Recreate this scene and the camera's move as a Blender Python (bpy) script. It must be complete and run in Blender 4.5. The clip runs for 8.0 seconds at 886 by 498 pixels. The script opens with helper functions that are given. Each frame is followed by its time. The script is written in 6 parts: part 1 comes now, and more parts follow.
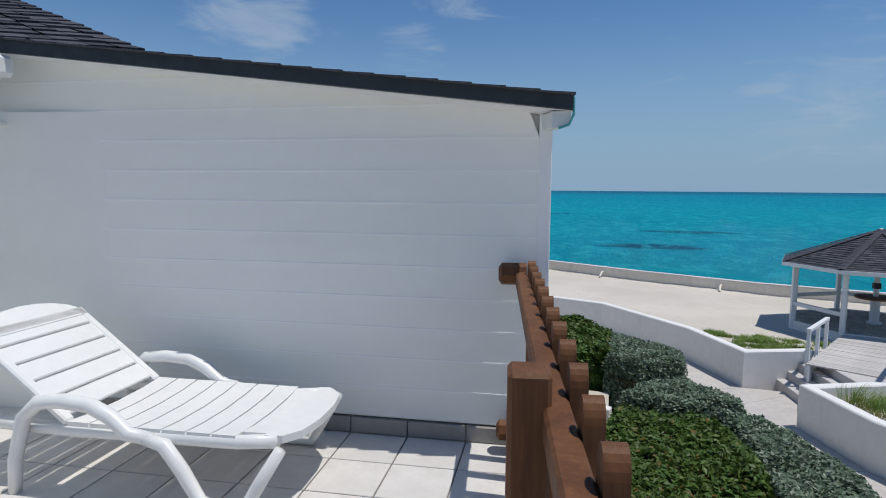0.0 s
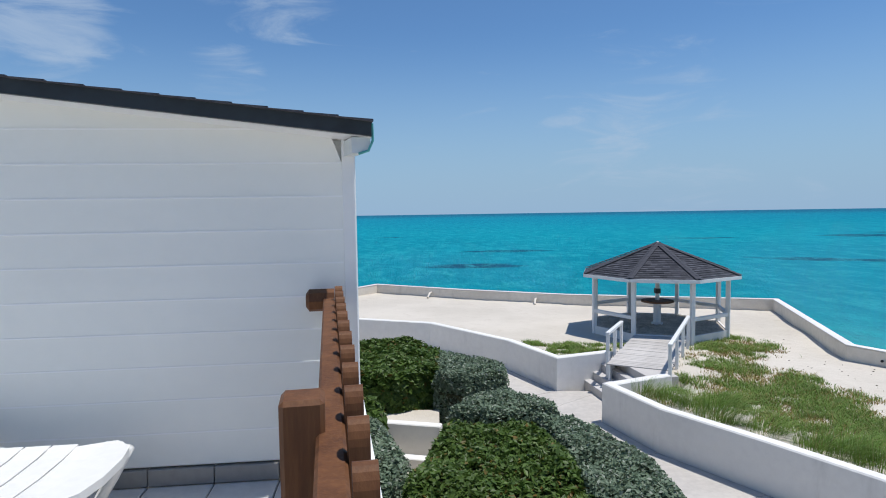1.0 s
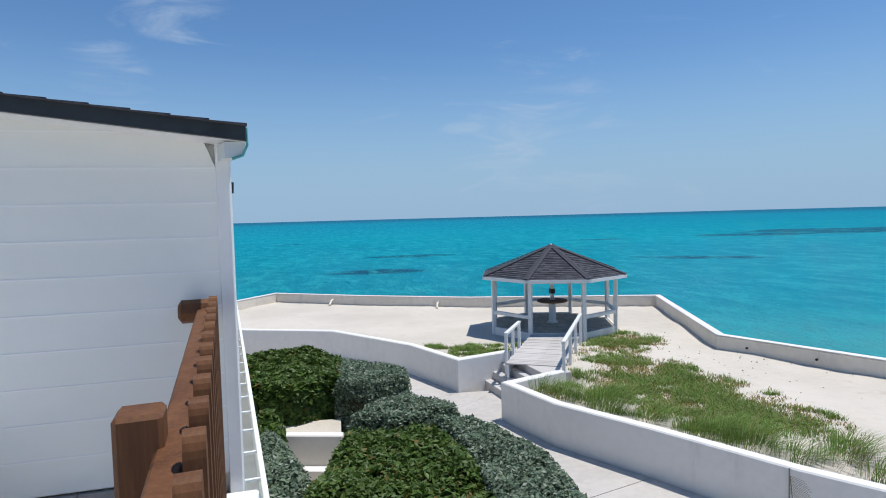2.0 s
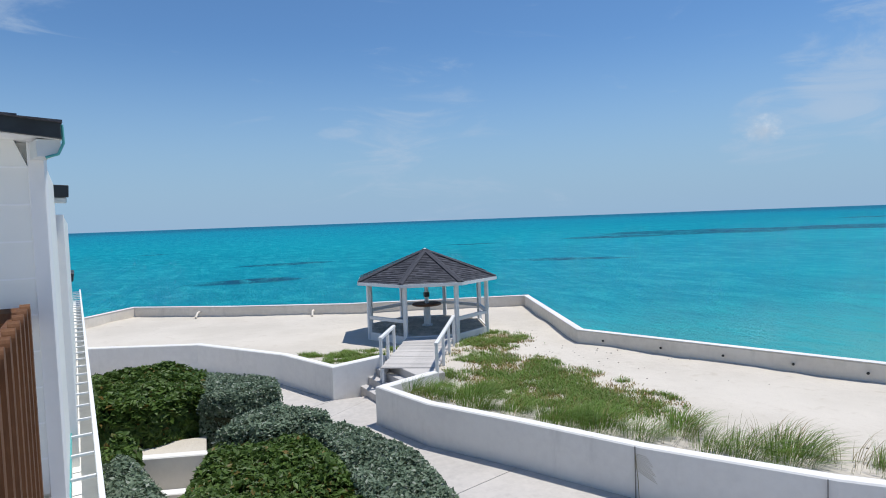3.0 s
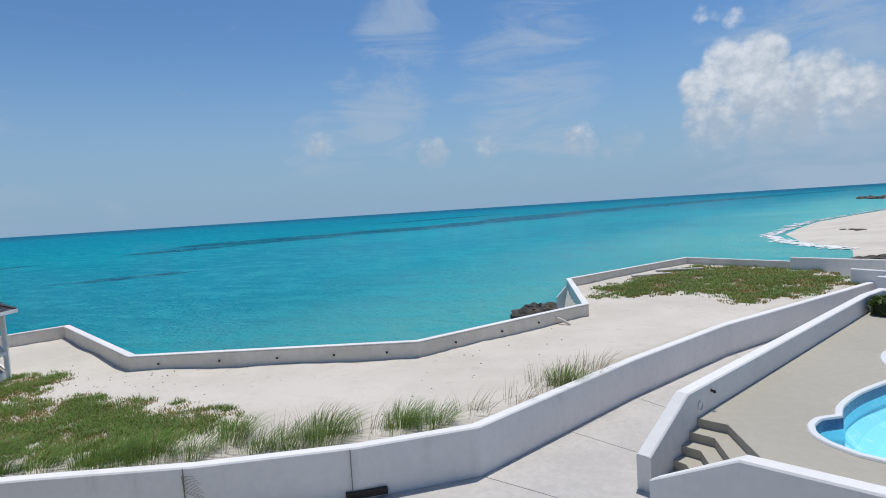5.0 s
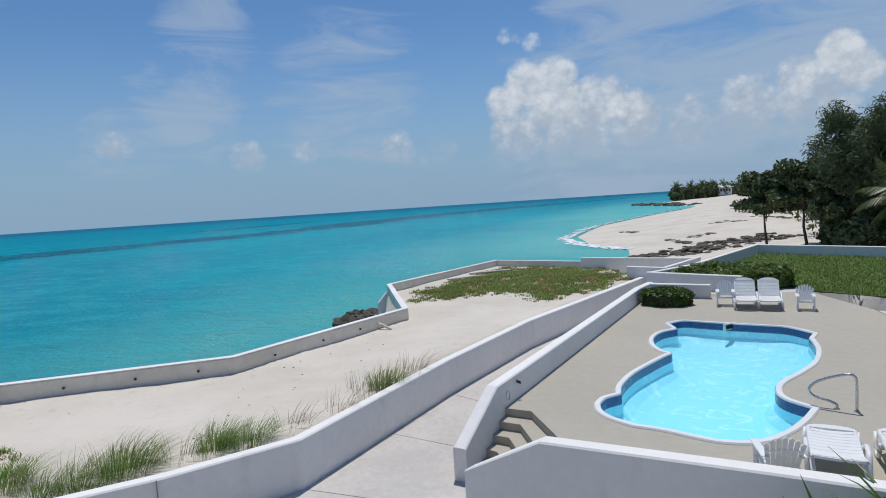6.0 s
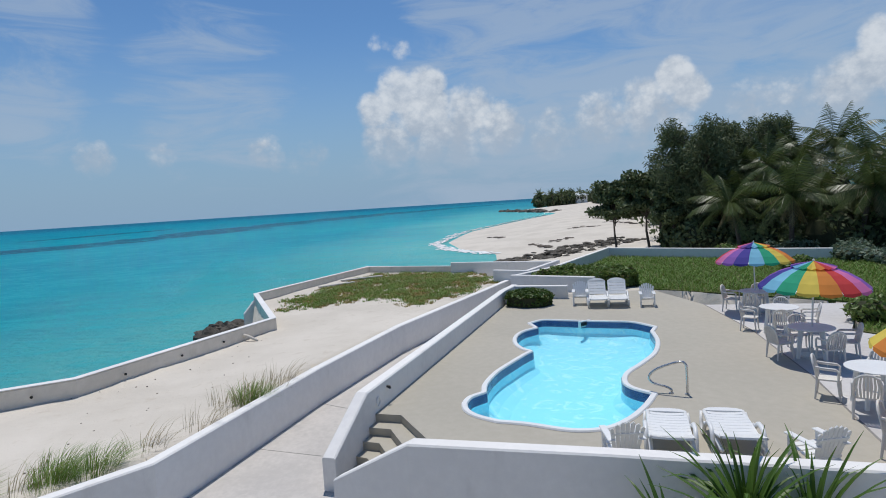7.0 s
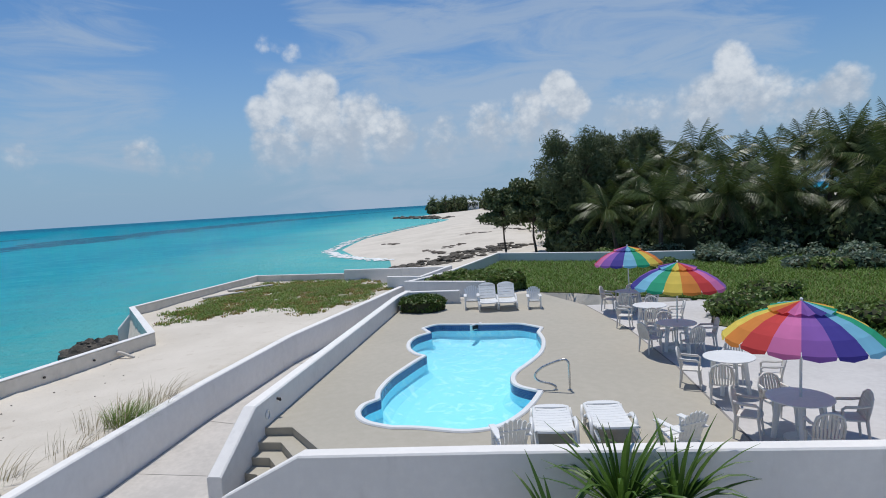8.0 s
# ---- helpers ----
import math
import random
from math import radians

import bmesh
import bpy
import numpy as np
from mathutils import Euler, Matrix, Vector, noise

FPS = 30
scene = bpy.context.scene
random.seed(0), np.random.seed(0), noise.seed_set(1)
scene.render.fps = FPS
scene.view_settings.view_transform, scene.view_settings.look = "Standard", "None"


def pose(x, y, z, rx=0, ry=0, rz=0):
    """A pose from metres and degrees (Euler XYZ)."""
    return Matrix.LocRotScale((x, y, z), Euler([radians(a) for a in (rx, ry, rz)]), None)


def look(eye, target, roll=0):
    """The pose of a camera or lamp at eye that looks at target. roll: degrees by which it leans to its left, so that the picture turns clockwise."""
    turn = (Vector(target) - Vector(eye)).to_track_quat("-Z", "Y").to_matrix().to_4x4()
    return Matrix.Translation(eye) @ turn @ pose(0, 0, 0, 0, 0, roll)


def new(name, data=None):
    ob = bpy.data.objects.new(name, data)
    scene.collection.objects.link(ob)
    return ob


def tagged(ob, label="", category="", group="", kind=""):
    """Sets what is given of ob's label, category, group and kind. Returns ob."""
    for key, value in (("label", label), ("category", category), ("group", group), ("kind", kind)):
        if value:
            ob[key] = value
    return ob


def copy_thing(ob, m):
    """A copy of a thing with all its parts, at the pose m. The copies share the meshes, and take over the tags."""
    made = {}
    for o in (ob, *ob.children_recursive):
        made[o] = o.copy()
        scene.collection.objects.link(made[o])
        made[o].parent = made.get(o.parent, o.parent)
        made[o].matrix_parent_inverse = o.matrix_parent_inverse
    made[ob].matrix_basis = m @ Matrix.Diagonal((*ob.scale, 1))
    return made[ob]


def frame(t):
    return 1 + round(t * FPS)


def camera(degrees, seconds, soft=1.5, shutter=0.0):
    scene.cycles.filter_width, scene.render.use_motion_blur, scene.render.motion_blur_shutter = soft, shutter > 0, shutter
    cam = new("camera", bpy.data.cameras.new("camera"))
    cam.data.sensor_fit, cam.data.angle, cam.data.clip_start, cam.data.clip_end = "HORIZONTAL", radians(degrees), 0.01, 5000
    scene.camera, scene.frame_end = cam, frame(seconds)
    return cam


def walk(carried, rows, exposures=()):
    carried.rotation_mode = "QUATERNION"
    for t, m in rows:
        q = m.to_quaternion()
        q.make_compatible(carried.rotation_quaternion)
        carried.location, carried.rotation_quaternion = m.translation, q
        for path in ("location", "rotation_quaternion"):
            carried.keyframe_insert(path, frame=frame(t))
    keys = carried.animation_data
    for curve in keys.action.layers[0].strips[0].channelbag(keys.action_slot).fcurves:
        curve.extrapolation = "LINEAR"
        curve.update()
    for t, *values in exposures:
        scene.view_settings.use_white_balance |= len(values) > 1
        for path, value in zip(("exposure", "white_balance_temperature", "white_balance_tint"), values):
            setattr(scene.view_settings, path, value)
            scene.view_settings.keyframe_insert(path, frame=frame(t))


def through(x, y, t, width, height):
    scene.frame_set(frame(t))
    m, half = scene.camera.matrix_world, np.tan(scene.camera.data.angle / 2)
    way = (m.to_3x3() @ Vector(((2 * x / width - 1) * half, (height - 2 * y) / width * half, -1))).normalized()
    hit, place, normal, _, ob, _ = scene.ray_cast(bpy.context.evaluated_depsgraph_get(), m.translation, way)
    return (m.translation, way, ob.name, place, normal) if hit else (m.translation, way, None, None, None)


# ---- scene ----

# camera: hand-held, over a balcony rail, panning from the house wall to the pool
cam = camera(73.76, 8.0, soft=1.0)
PATH = [
    (0, pose(0.000, -0.000, 4.500, 84.20, 0, 10.17) @ pose(0, 0, 0, 0, 0, 0.41)),
    (0.5, pose(0.063, 0.009, 4.501, 85.80, 0, 0.26) @ pose(0, 0, 0, 0, 0, -0.33)),
    (1, pose(0.113, 0.001, 4.497, 86.58, 0, -6.18) @ pose(0, 0, 0, 0, 0, -0.85)),
    (2.5, pose(0.276, -0.083, 4.489, 87.03, 0, -20.43) @ pose(0, 0, 0, 0, 0, -1.74)),
    (3, pose(0.350, -0.200, 4.461, 87.14, 0, -27.19) @ pose(0, 0, 0, 0, 0, -2.02)),
    (3.5, pose(0.432, -0.491, 4.557, 86.79, 0, -37.74) @ pose(0, 0, 0, 0, 0, -2.44)),
    (4, pose(0.542, -0.614, 4.579, 86.53, 0, -47.85) @ pose(0, 0, 0, 0, 0, -2.86)),
    (4.5, pose(0.530, -0.645, 4.539, 86.40, 0, -57.21) @ pose(0, 0, 0, 0, 0, -3.16)),
    (5, pose(0.643, -0.776, 4.504, 86.19, 0, -66.97) @ pose(0, 0, 0, 0, 0, -3.55)),
    (6.5, pose(0.500, -0.906, 4.534, 85.64, 0, -90.92) @ pose(0, 0, 0, 0, 0, -3.62)),
    (7, pose(0.491, -0.979, 4.513, 85.59, 0, -96.47) @ pose(0, 0, 0, 0, 0, -3.56)),
    (7.5, pose(0.453, -1.001, 4.515, 85.57, 0, -101.97) @ pose(0, 0, 0, 0, 0, -3.51)),
    (8, pose(0.412, -1.028, 4.509, 85.61, 0, -106.70) @ pose(0, 0, 0, 0, 0, -3.50)),
]
walk(cam, PATH, [(0.0, -0.15), (0.5, 0.0), (1.0, 0.14), (2.5, 0.18), (3.5, 0.12), (4.5, 0.0), (5.0, -0.05), (6.5, -0.16), (8.0, -0.08)])

# ---------------------------------------------------------------- light
world = bpy.data.worlds.new("sky")
scene.world = world
world.use_nodes = True
wn, wl = world.node_tree.nodes, world.node_tree.links
wn.clear()
SUN_EL, SUN_AZ = radians(73), (0.998, -0.06)


def wnode(kind, **kw):
    n = wn.new(kind)
    for k, v in kw.items():
        if k == "op":
            n.operation = v
        else:
            n.inputs[k].default_value = v
    return n


sky = wn.new("ShaderNodeTexSky")
sky.sky_type = "NISHITA"
sky.sun_disc = False
sky.sun_elevation = SUN_EL
sky.sun_rotation = math.atan2(SUN_AZ[0], SUN_AZ[1])
sky.altitude, sky.air_density, sky.dust_density, sky.ozone_density = 0, 1.0, 0.15, 3.0
co = wn.new("ShaderNodeTexCoord")
sep = wn.new("ShaderNodeSeparateXYZ")
wl.new(co.outputs["Generated"], sep.inputs[0])


def wmath(op, a, b=None, clamp=False):
    n = wn.new("ShaderNodeMath")
    n.operation, n.use_clamp = op, clamp
    for i, v in enumerate((a, b)):
        if v is None:
            continue
        if isinstance(v, (int, float)):
            n.inputs[i].default_value = v
        else:
            wl.new(v, n.inputs[i])
    return n.outputs[0]


def wramp(x, lo, hi):
    n = wn.new("ShaderNodeMapRange")
    n.interpolation_type = "SMOOTHSTEP"
    n.inputs["From Min"].default_value, n.inputs["From Max"].default_value = lo, hi
    wl.new(x, n.inputs["Value"])
    return n.outputs[0]


def wnoise(scale, detail, rough, stretch, seed=0.0, warp=0.0):
    m = wn.new("ShaderNodeMapping")
    m.inputs["Scale"].default_value = stretch
    m.inputs["Location"].default_value = (seed, seed * 0.7, seed * 0.3)
    wl.new(co.outputs["Generated"], m.inputs["Vector"])
    n = wn.new("ShaderNodeTexNoise")
    n.inputs["Scale"].default_value, n.inputs["Detail"].default_value = scale, detail
    n.inputs["Roughness"].default_value, n.inputs["Distortion"].default_value = rough, warp
    wl.new(m.outputs[0], n.inputs["Vector"])
    return n.outputs[0]


def wpuffs(scale, detail, stretch, seed):
    """Rounded cauliflower lumps, high in the middle of each."""
    m = wn.new("ShaderNodeMapping")
    m.inputs["Scale"].default_value = stretch
    m.inputs["Location"].default_value = (seed, seed * 0.7, seed * 0.3)
    wl.new(co.outputs["Generated"], m.inputs["Vector"])
    n = wn.new("ShaderNodeTexVoronoi")
    n.inputs["Scale"].default_value, n.inputs["Detail"].default_value, n.inputs["Roughness"].default_value = scale, detail, 0.55
    wl.new(m.outputs[0], n.inputs["Vector"])
    return wmath("SUBTRACT", 1.0, n.outputs["Distance"])


def toward(az, el, inner, outer):
    """A soft round patch of sky round one direction (degrees; azimuth clockwise from +y)."""
    d = wn.new("ShaderNodeVectorMath")
    d.operation = "DOT_PRODUCT"
    a, e = radians(az), radians(el)
    d.inputs[1].default_value = (math.sin(a) * math.cos(e), math.cos(a) * math.cos(e), math.sin(e))
    wl.new(co.outputs["Generated"], d.inputs[0])
    return wramp(d.outputs["Value"], math.cos(radians(outer)), math.cos(radians(inner)))


# cumulus heaps low over the sea to the east and south, thin cirrus above; each lump: azimuth, elevation, radius, thickness
LUMPS = [(93.1, 10.7, 2.6, 1.0), (95.7, 11.1, 2.3, 1.0), (91.0, 9.0, 2.2, 0.9), (95.5, 8.6, 3.4, 1.0), (99.7, 8.5, 3.0, 0.9), (92.2, 6.2, 3.4, 0.85), (97.4, 5.6, 4.2, 0.9), (102.3, 6.6, 3.2, 0.8),
         (118.5, 9.8, 2.1, 1.0), (119.6, 8.4, 2.0, 0.95), (115.8, 8.0, 2.6, 0.9), (112, 6.7, 3.5, 0.75), (107.6, 5.9, 3.2, 0.66), (116.8, 5.8, 3.6, 0.8), (126, 5.4, 5, 0.6),
         (133.2, 10.4, 1.9, 1.0), (133.3, 8.6, 2.6, 0.95), (131.0, 7.2, 3.0, 0.85), (135.6, 7.0, 3.0, 0.85), (141, 7.2, 2.4, 0.9), (138.5, 5.8, 3.2, 0.75),
         (66.7, 5.4, 2.0, 0.78), (55.9, 6.8, 1.9, 0.58), (80.6, 5.5, 2.2, 0.68), (84.2, 5.0, 2.4, 0.6), (71.6, 5.4, 1.8, 0.52), (91.4, 15.3, 1.3, 0.5), (92.5, 15.0, 1.2, 0.5), (93.6, 14.4, 1.3, 0.52)]
puffs = None
for az, el, ro, amount in LUMPS:
    p = wmath("MULTIPLY", toward(az, el, 0, ro * 1.22), amount)
    puffs = p if puffs is None else wmath("MAXIMUM", puffs, p)
lumps = wpuffs(48, 3, (1, 1, 1.1), 2.3)
billow = wmath("ADD", wmath("MULTIPLY", wmath("SUBTRACT", wnoise(20, 9, 0.62, (1, 1, 1.2), 1.3, 0.2), 0.5), 1.15), wmath("MULTIPLY", wmath("SUBTRACT", lumps, 0.5), 0.24))
heap = wramp(wmath("ADD", wmath("MULTIPLY", puffs, 1.25), billow), 0.30, 1.02)
heap = wmath("MULTIPLY", heap, wramp(sep.outputs["Z"], 0.02, 0.13))
veil_area = None
for az, el, inner, ro, amount in ((110, 15, 3, 11, 1.0), (120, 14, 3, 11, 1.0), (131, 15, 2, 9, 0.9), (98, 17, 1, 6, 0.7), (351, 22, 1, 9, 0.8), (332, 15.6, 1, 7, 1.0), (347, 11.6, 0.5, 5, 0.55), (76, 10.4, 2, 10, 0.8), (62, 10, 1, 7, 0.8), (64, 16, 1, 6, 0.75),
                                  (25, 6.2, 3, 13, 0.5), (57, 6, 1, 6, 0.7), (105, 7, 5, 18, 1.0), (125, 7, 5, 18, 1.0)):
    p = wmath("MULTIPLY", toward(az, el, inner, ro), amount)
    veil_area = p if veil_area is None else wmath("MAXIMUM", veil_area, p)
veil = wramp(wmath("ADD", wmath("MULTIPLY", veil_area, 0.44), wmath("MULTIPLY", wmath("SUBTRACT", wnoise(5.2, 9, 0.62, (1, 1, 4.2), 2.2, 0.8), 0.5), 1.25)), 0.14, 0.56)
shade = wramp(wmath("ADD", wmath("ADD", wnoise(26, 8, 0.62, (1, 1, 1.4), 7.7), wmath("MULTIPLY", wmath("SUBTRACT", lumps, 0.45), 0.22)), wmath("MULTIPLY", wramp(sep.outputs["Z"], 0.07, 0.18), 0.30)), 0.34, 0.92)
above = wramp(sep.outputs["Z"], 0.004, 0.03)

tint = wn.new("ShaderNodeMix")
tint.data_type, tint.blend_type = "RGBA", "MULTIPLY"
tint.inputs["Factor"].default_value = 1.0
wl.new(sky.outputs[0], tint.inputs["A"])
tint.inputs["B"].default_value = (0.68, 0.92, 1.12, 1)
haze = wn.new("ShaderNodeMix")
haze.data_type = "RGBA"
wl.new(wmath("SUBTRACT", 1.0, wramp(sep.outputs["Z"], -0.02, 0.30)), haze.inputs["Factor"])
wl.new(tint.outputs["Result"], haze.inputs["A"])
haze.inputs["B"].default_value = (3.05, 4.6, 6.4, 1)
grey = wn.new("ShaderNodeMix")
grey.data_type = "RGBA"
wl.new(shade, grey.inputs["Factor"])
grey.inputs["A"].default_value = (4.7, 5.5, 6.6, 1)
grey.inputs["B"].default_value = (8.0, 8.5, 9.1, 1)
mix1 = wn.new("ShaderNodeMix")
mix1.data_type = "RGBA"
wl.new(wmath("MULTIPLY", veil, 0.62), mix1.inputs["Factor"])
wl.new(haze.outputs["Result"], mix1.inputs["A"])
mix1.inputs["B"].default_value = (4.4, 5.5, 7.0, 1)
mix2 = wn.new("ShaderNodeMix")
mix2.data_type = "RGBA"
wl.new(wmath("MULTIPLY", wmath("MULTIPLY", heap, above), 0.9), mix2.inputs["Factor"])
wl.new(mix1.outputs["Result"], mix2.inputs["A"])
wl.new(grey.outputs["Result"], mix2.inputs["B"])
bg = wnode("ShaderNodeBackground", Strength=0.09)
wout = wn.new("ShaderNodeOutputWorld")
wl.new(mix2.outputs["Result"], bg.inputs["Color"])
wl.new(bg.outputs[0], wout.inputs["Surface"])

sun = new("sun", bpy.data.lights.new("sun", "SUN"))
sun.data.energy, sun.data.angle, sun.data.color = 3.45, radians(0.53), (1.0, 0.97, 0.925)
sun.matrix_world = look((0, 0, 60), (-SUN_AZ[0] * math.cos(SUN_EL) * 10, -SUN_AZ[1] * math.cos(SUN_EL) * 10, 60 - math.sin(SUN_EL) * 10))


# ---------------------------------------------------------------- materials
def lin(r, g, b):
    """Linear colour from screen values 0..255."""
    return tuple(((c / 255 + 0.055) / 1.055) ** 2.4 if c > 10 else c / 255 / 12.92 for c in (r, g, b))


class Nodes:
    def __init__(self, name):
        self.m = bpy.data.materials.new(name)
        self.m.use_nodes = True
        self.t = self.m.node_tree
        self.n, self.l = self.t.nodes, self.t.links
        self.bsdf = self.n["Principled BSDF"]
        self.co = self.n.new("ShaderNodeTexCoord").outputs["Object"]

    def put(self, value, socket):
        if isinstance(value, (int, float)):
            socket.default_value = value
        elif isinstance(value, tuple):
            socket.default_value = (*value, 1) if len(value) == 3 and len(socket.default_value) == 4 else value
        else:
            self.l.new(value, socket)

    def noise(self, scale, detail=4, rough=0.55, stretch=(1, 1, 1), seed=0.0, warp=0.0):
        m = self.n.new("ShaderNodeMapping")
        m.inputs["Scale"].default_value, m.inputs["Location"].default_value = stretch, (seed, seed * 1.7, seed * 0.4)
        self.l.new(self.co, m.inputs["Vector"])
        t = self.n.new("ShaderNodeTexNoise")
        self.l.new(m.outputs[0], t.inputs["Vector"])
        t.inputs["Scale"].default_value, t.inputs["Detail"].default_value = scale, detail
        t.inputs["Roughness"].default_value, t.inputs["Distortion"].default_value = rough, warp
        return t.outputs[0]

    def ramp(self, x, lo, hi, a=0.0, b=1.0):
        n = self.n.new("ShaderNodeMapRange")
        n.interpolation_type = "SMOOTHSTEP"
        for k, v in (("From Min", lo), ("From Max", hi), ("To Min", a), ("To Max", b)):
            n.inputs[k].default_value = v
        self.l.new(x, n.inputs["Value"])
        return n.outputs[0]

    def math(self, op, a, b=0.0):
        n = self.n.new("ShaderNodeMath")
        n.operation = op
        self.put(a, n.inputs[0])
        self.put(b, n.inputs[1])
        return n.outputs[0]

    def mix(self, f, a, b, kind="MIX"):
        n = self.n.new("ShaderNodeMix")
        n.data_type, n.blend_type = "RGBA", kind
        self.put(f, n.inputs["Factor"])
        self.put(a, n.inputs["A"])
        self.put(b, n.inputs["B"])
        return n.outputs["Result"]

    def random(self):
        return self.n.new("ShaderNodeObjectInfo").outputs["Random"]

    def island(self):
        return self.n.new("ShaderNodeNewGeometry").outputs["Random Per Island"]

    def xyz(self):
        s = self.n.new("ShaderNodeSeparateXYZ")
        self.l.new(self.co, s.inputs[0])
        return s.outputs

    def bump(self, h, strength, dist):
        b = self.n.new("ShaderNodeBump")
        b.inputs["Strength"].default_value, b.inputs["Distance"].default_value = strength, dist
        self.l.new(h, b.inputs["Height"])
        self.l.new(b.outputs[0], self.bsdf.inputs["Normal"])

    def done(self, color, rough=0.6, metal=0.0, spec=0.5):
        self.put(color, self.bsdf.inputs["Base Color"])
        self.put(rough, self.bsdf.inputs["Roughness"])
        self.bsdf.inputs["Metallic"].default_value = metal
        self.bsdf.inputs["Specular IOR Level"].default_value = spec
        return self.m


def surface(name, c1, c2, big=0.6, fine=14, rough=0.7, bump=0.3, dist=0.01, spec=0.4, stain=None, vary=0.0, metal=0.0):
    """Two tones of one colour at a large and a small scale, with fine relief, and stains or variation by piece."""
    k = Nodes(name)
    a, b = k.noise(big, 4, 0.6), k.noise(fine, 5, 0.6, seed=3)
    col = k.mix(k.ramp(k.math("ADD", k.math("MULTIPLY", a, 0.6), k.math("MULTIPLY", b, 0.4)), 0.35, 0.65), c1, c2)
    if stain:
        sc, amount, lo, hi, stretch = stain
        col = k.mix(k.math("MULTIPLY", k.ramp(k.noise(sc[3], 6, 0.65, stretch, 9), lo, hi), amount), col, sc[:3])
    if vary:
        col = k.mix(k.math("MULTIPLY", k.random(), vary), col, tuple(c * 0.55 for c in c1))
    if bump:
        k.bump(k.noise(fine * 2.2, 6, 0.65, seed=5), bump, dist)
    return k.done(col, k.ramp(b, 0.3, 0.7, rough - 0.08, rough + 0.08), metal, spec)


M = {}
M["siding"] = surface("painted_siding", (0.86, 0.86, 0.815), (0.835, 0.84, 0.795), 0.5, 9, 0.55, 0.06, 0.003, stain=((0.66, 0.66, 0.64, 0.9), 0.15, 0.5, 0.75, (1, 1, 3)))
# light caught along the siding edges, put in as a paler colour
M["bead"] = surface("painted_edge_light", (0.92, 0.92, 0.90), (0.89, 0.89, 0.88), 1, 12, 0.45, 0.0, 0.0)
M["trim"] = surface("white_trim_paint", (0.82, 0.82, 0.81), (0.76, 0.77, 0.77), 0.8, 12, 0.5, 0.1, 0.003)
M["render"] = surface("white_rendered_masonry", (0.83, 0.81, 0.775), (0.76, 0.74, 0.71), 0.35, 6, 0.8, 0.35, 0.006, stain=((0.52, 0.50, 0.47, 1.4), 0.45, 0.56, 0.80, (1.2, 1.2, 0.35)))
M["seawall"] = surface("weathered_sea_wall", (0.80, 0.735, 0.64), (0.69, 0.63, 0.54), 0.5, 5, 0.85, 0.6, 0.012, stain=((0.36, 0.33, 0.29, 1.1), 0.5, 0.55, 0.78, (1, 1, 0.5)))
M["seawall_top"] = surface("white_sea_wall_cap", (0.80, 0.79, 0.77), (0.70, 0.69, 0.67), 0.5, 6, 0.8, 0.3, 0.006)
M["fascia"] = surface("dark_slate_fascia", (0.028, 0.036, 0.043), (0.020, 0.026, 0.032), 1, 14, 0.55, 0.1, 0.003)
M["gutter"] = surface("gutter_paint", (0.68, 0.72, 0.72), (0.60, 0.65, 0.66), 1, 10, 0.4, 0.05, 0.002)
M["concrete"] = surface("pale_path_concrete", (0.585, 0.545, 0.50), (0.475, 0.445, 0.41), 0.45, 7, 0.85, 0.35, 0.004, stain=((0.36, 0.33, 0.31, 0.9), 0.5, 0.58, 0.8, (1, 1, 1)), vary=0.10)
M["slab"] = surface("patio_concrete", (0.57, 0.55, 0.53), (0.49, 0.47, 0.455), 0.4, 7, 0.85, 0.3, 0.004, stain=((0.36, 0.31, 0.28, 0.7), 0.4, 0.55, 0.8, (1, 1, 1)))
M["deck"] = surface("tan_deck_coating", (0.435, 0.400, 0.330), (0.395, 0.365, 0.300), 0.22, 5, 0.85, 0.25, 0.003, stain=((0.33, 0.30, 0.25, 0.35), 0.35, 0.55, 0.8, (1, 1, 1)))
M["greywood"] = surface("weathered_boards", (0.62, 0.585, 0.55), (0.52, 0.49, 0.46), 1.2, 20, 0.85, 0.4, 0.006, vary=0.35)
M["plastic"] = surface("white_resin", (0.80, 0.80, 0.78), (0.74, 0.74, 0.725), 1.5, 18, 0.38, 0.06, 0.002, spec=0.5)
M["aged"] = surface("aged_cream_resin", (0.72, 0.69, 0.64), (0.62, 0.595, 0.555), 1.5, 18, 0.5, 0.06, 0.002, spec=0.5)
M["tile"] = surface("cream_floor_tile", (0.74, 0.71, 0.67), (0.65, 0.62, 0.58), 2.5, 16, 0.42, 0.08, 0.002, vary=0.18, stain=((0.42, 0.37, 0.33, 3.0), 0.35, 0.52, 0.75, (1, 1, 1)))
M["grout"] = surface("grey_grout", (0.27, 0.255, 0.24), (0.20, 0.19, 0.18), 3, 30, 0.9, 0.2, 0.002)
M["skirt"] = surface("stone_skirting_tile", (0.36, 0.335, 0.305), (0.29, 0.27, 0.245), 3, 20, 0.5, 0.1, 0.002, vary=0.2)
M["steel"] = surface("brushed_steel", (0.62, 0.62, 0.61), (0.50, 0.50, 0.50), 3, 30, 0.28, 0.0, 0.0, metal=1.0)
M["black"] = surface("black_fitting", (0.012, 0.012, 0.013), (0.02, 0.02, 0.02), 3, 20, 0.5, 0.1, 0.002)
M["teal"] = surface("teal_painted_strip", (0.10, 0.42, 0.40), (0.08, 0.34, 0.33), 2, 15, 0.5, 0.1, 0.002)
M["gravel"] = surface("brown_gravel", (0.74, 0.67, 0.57), (0.48, 0.42, 0.34), 2.2, 18, 0.95, 1.0, 0.05)
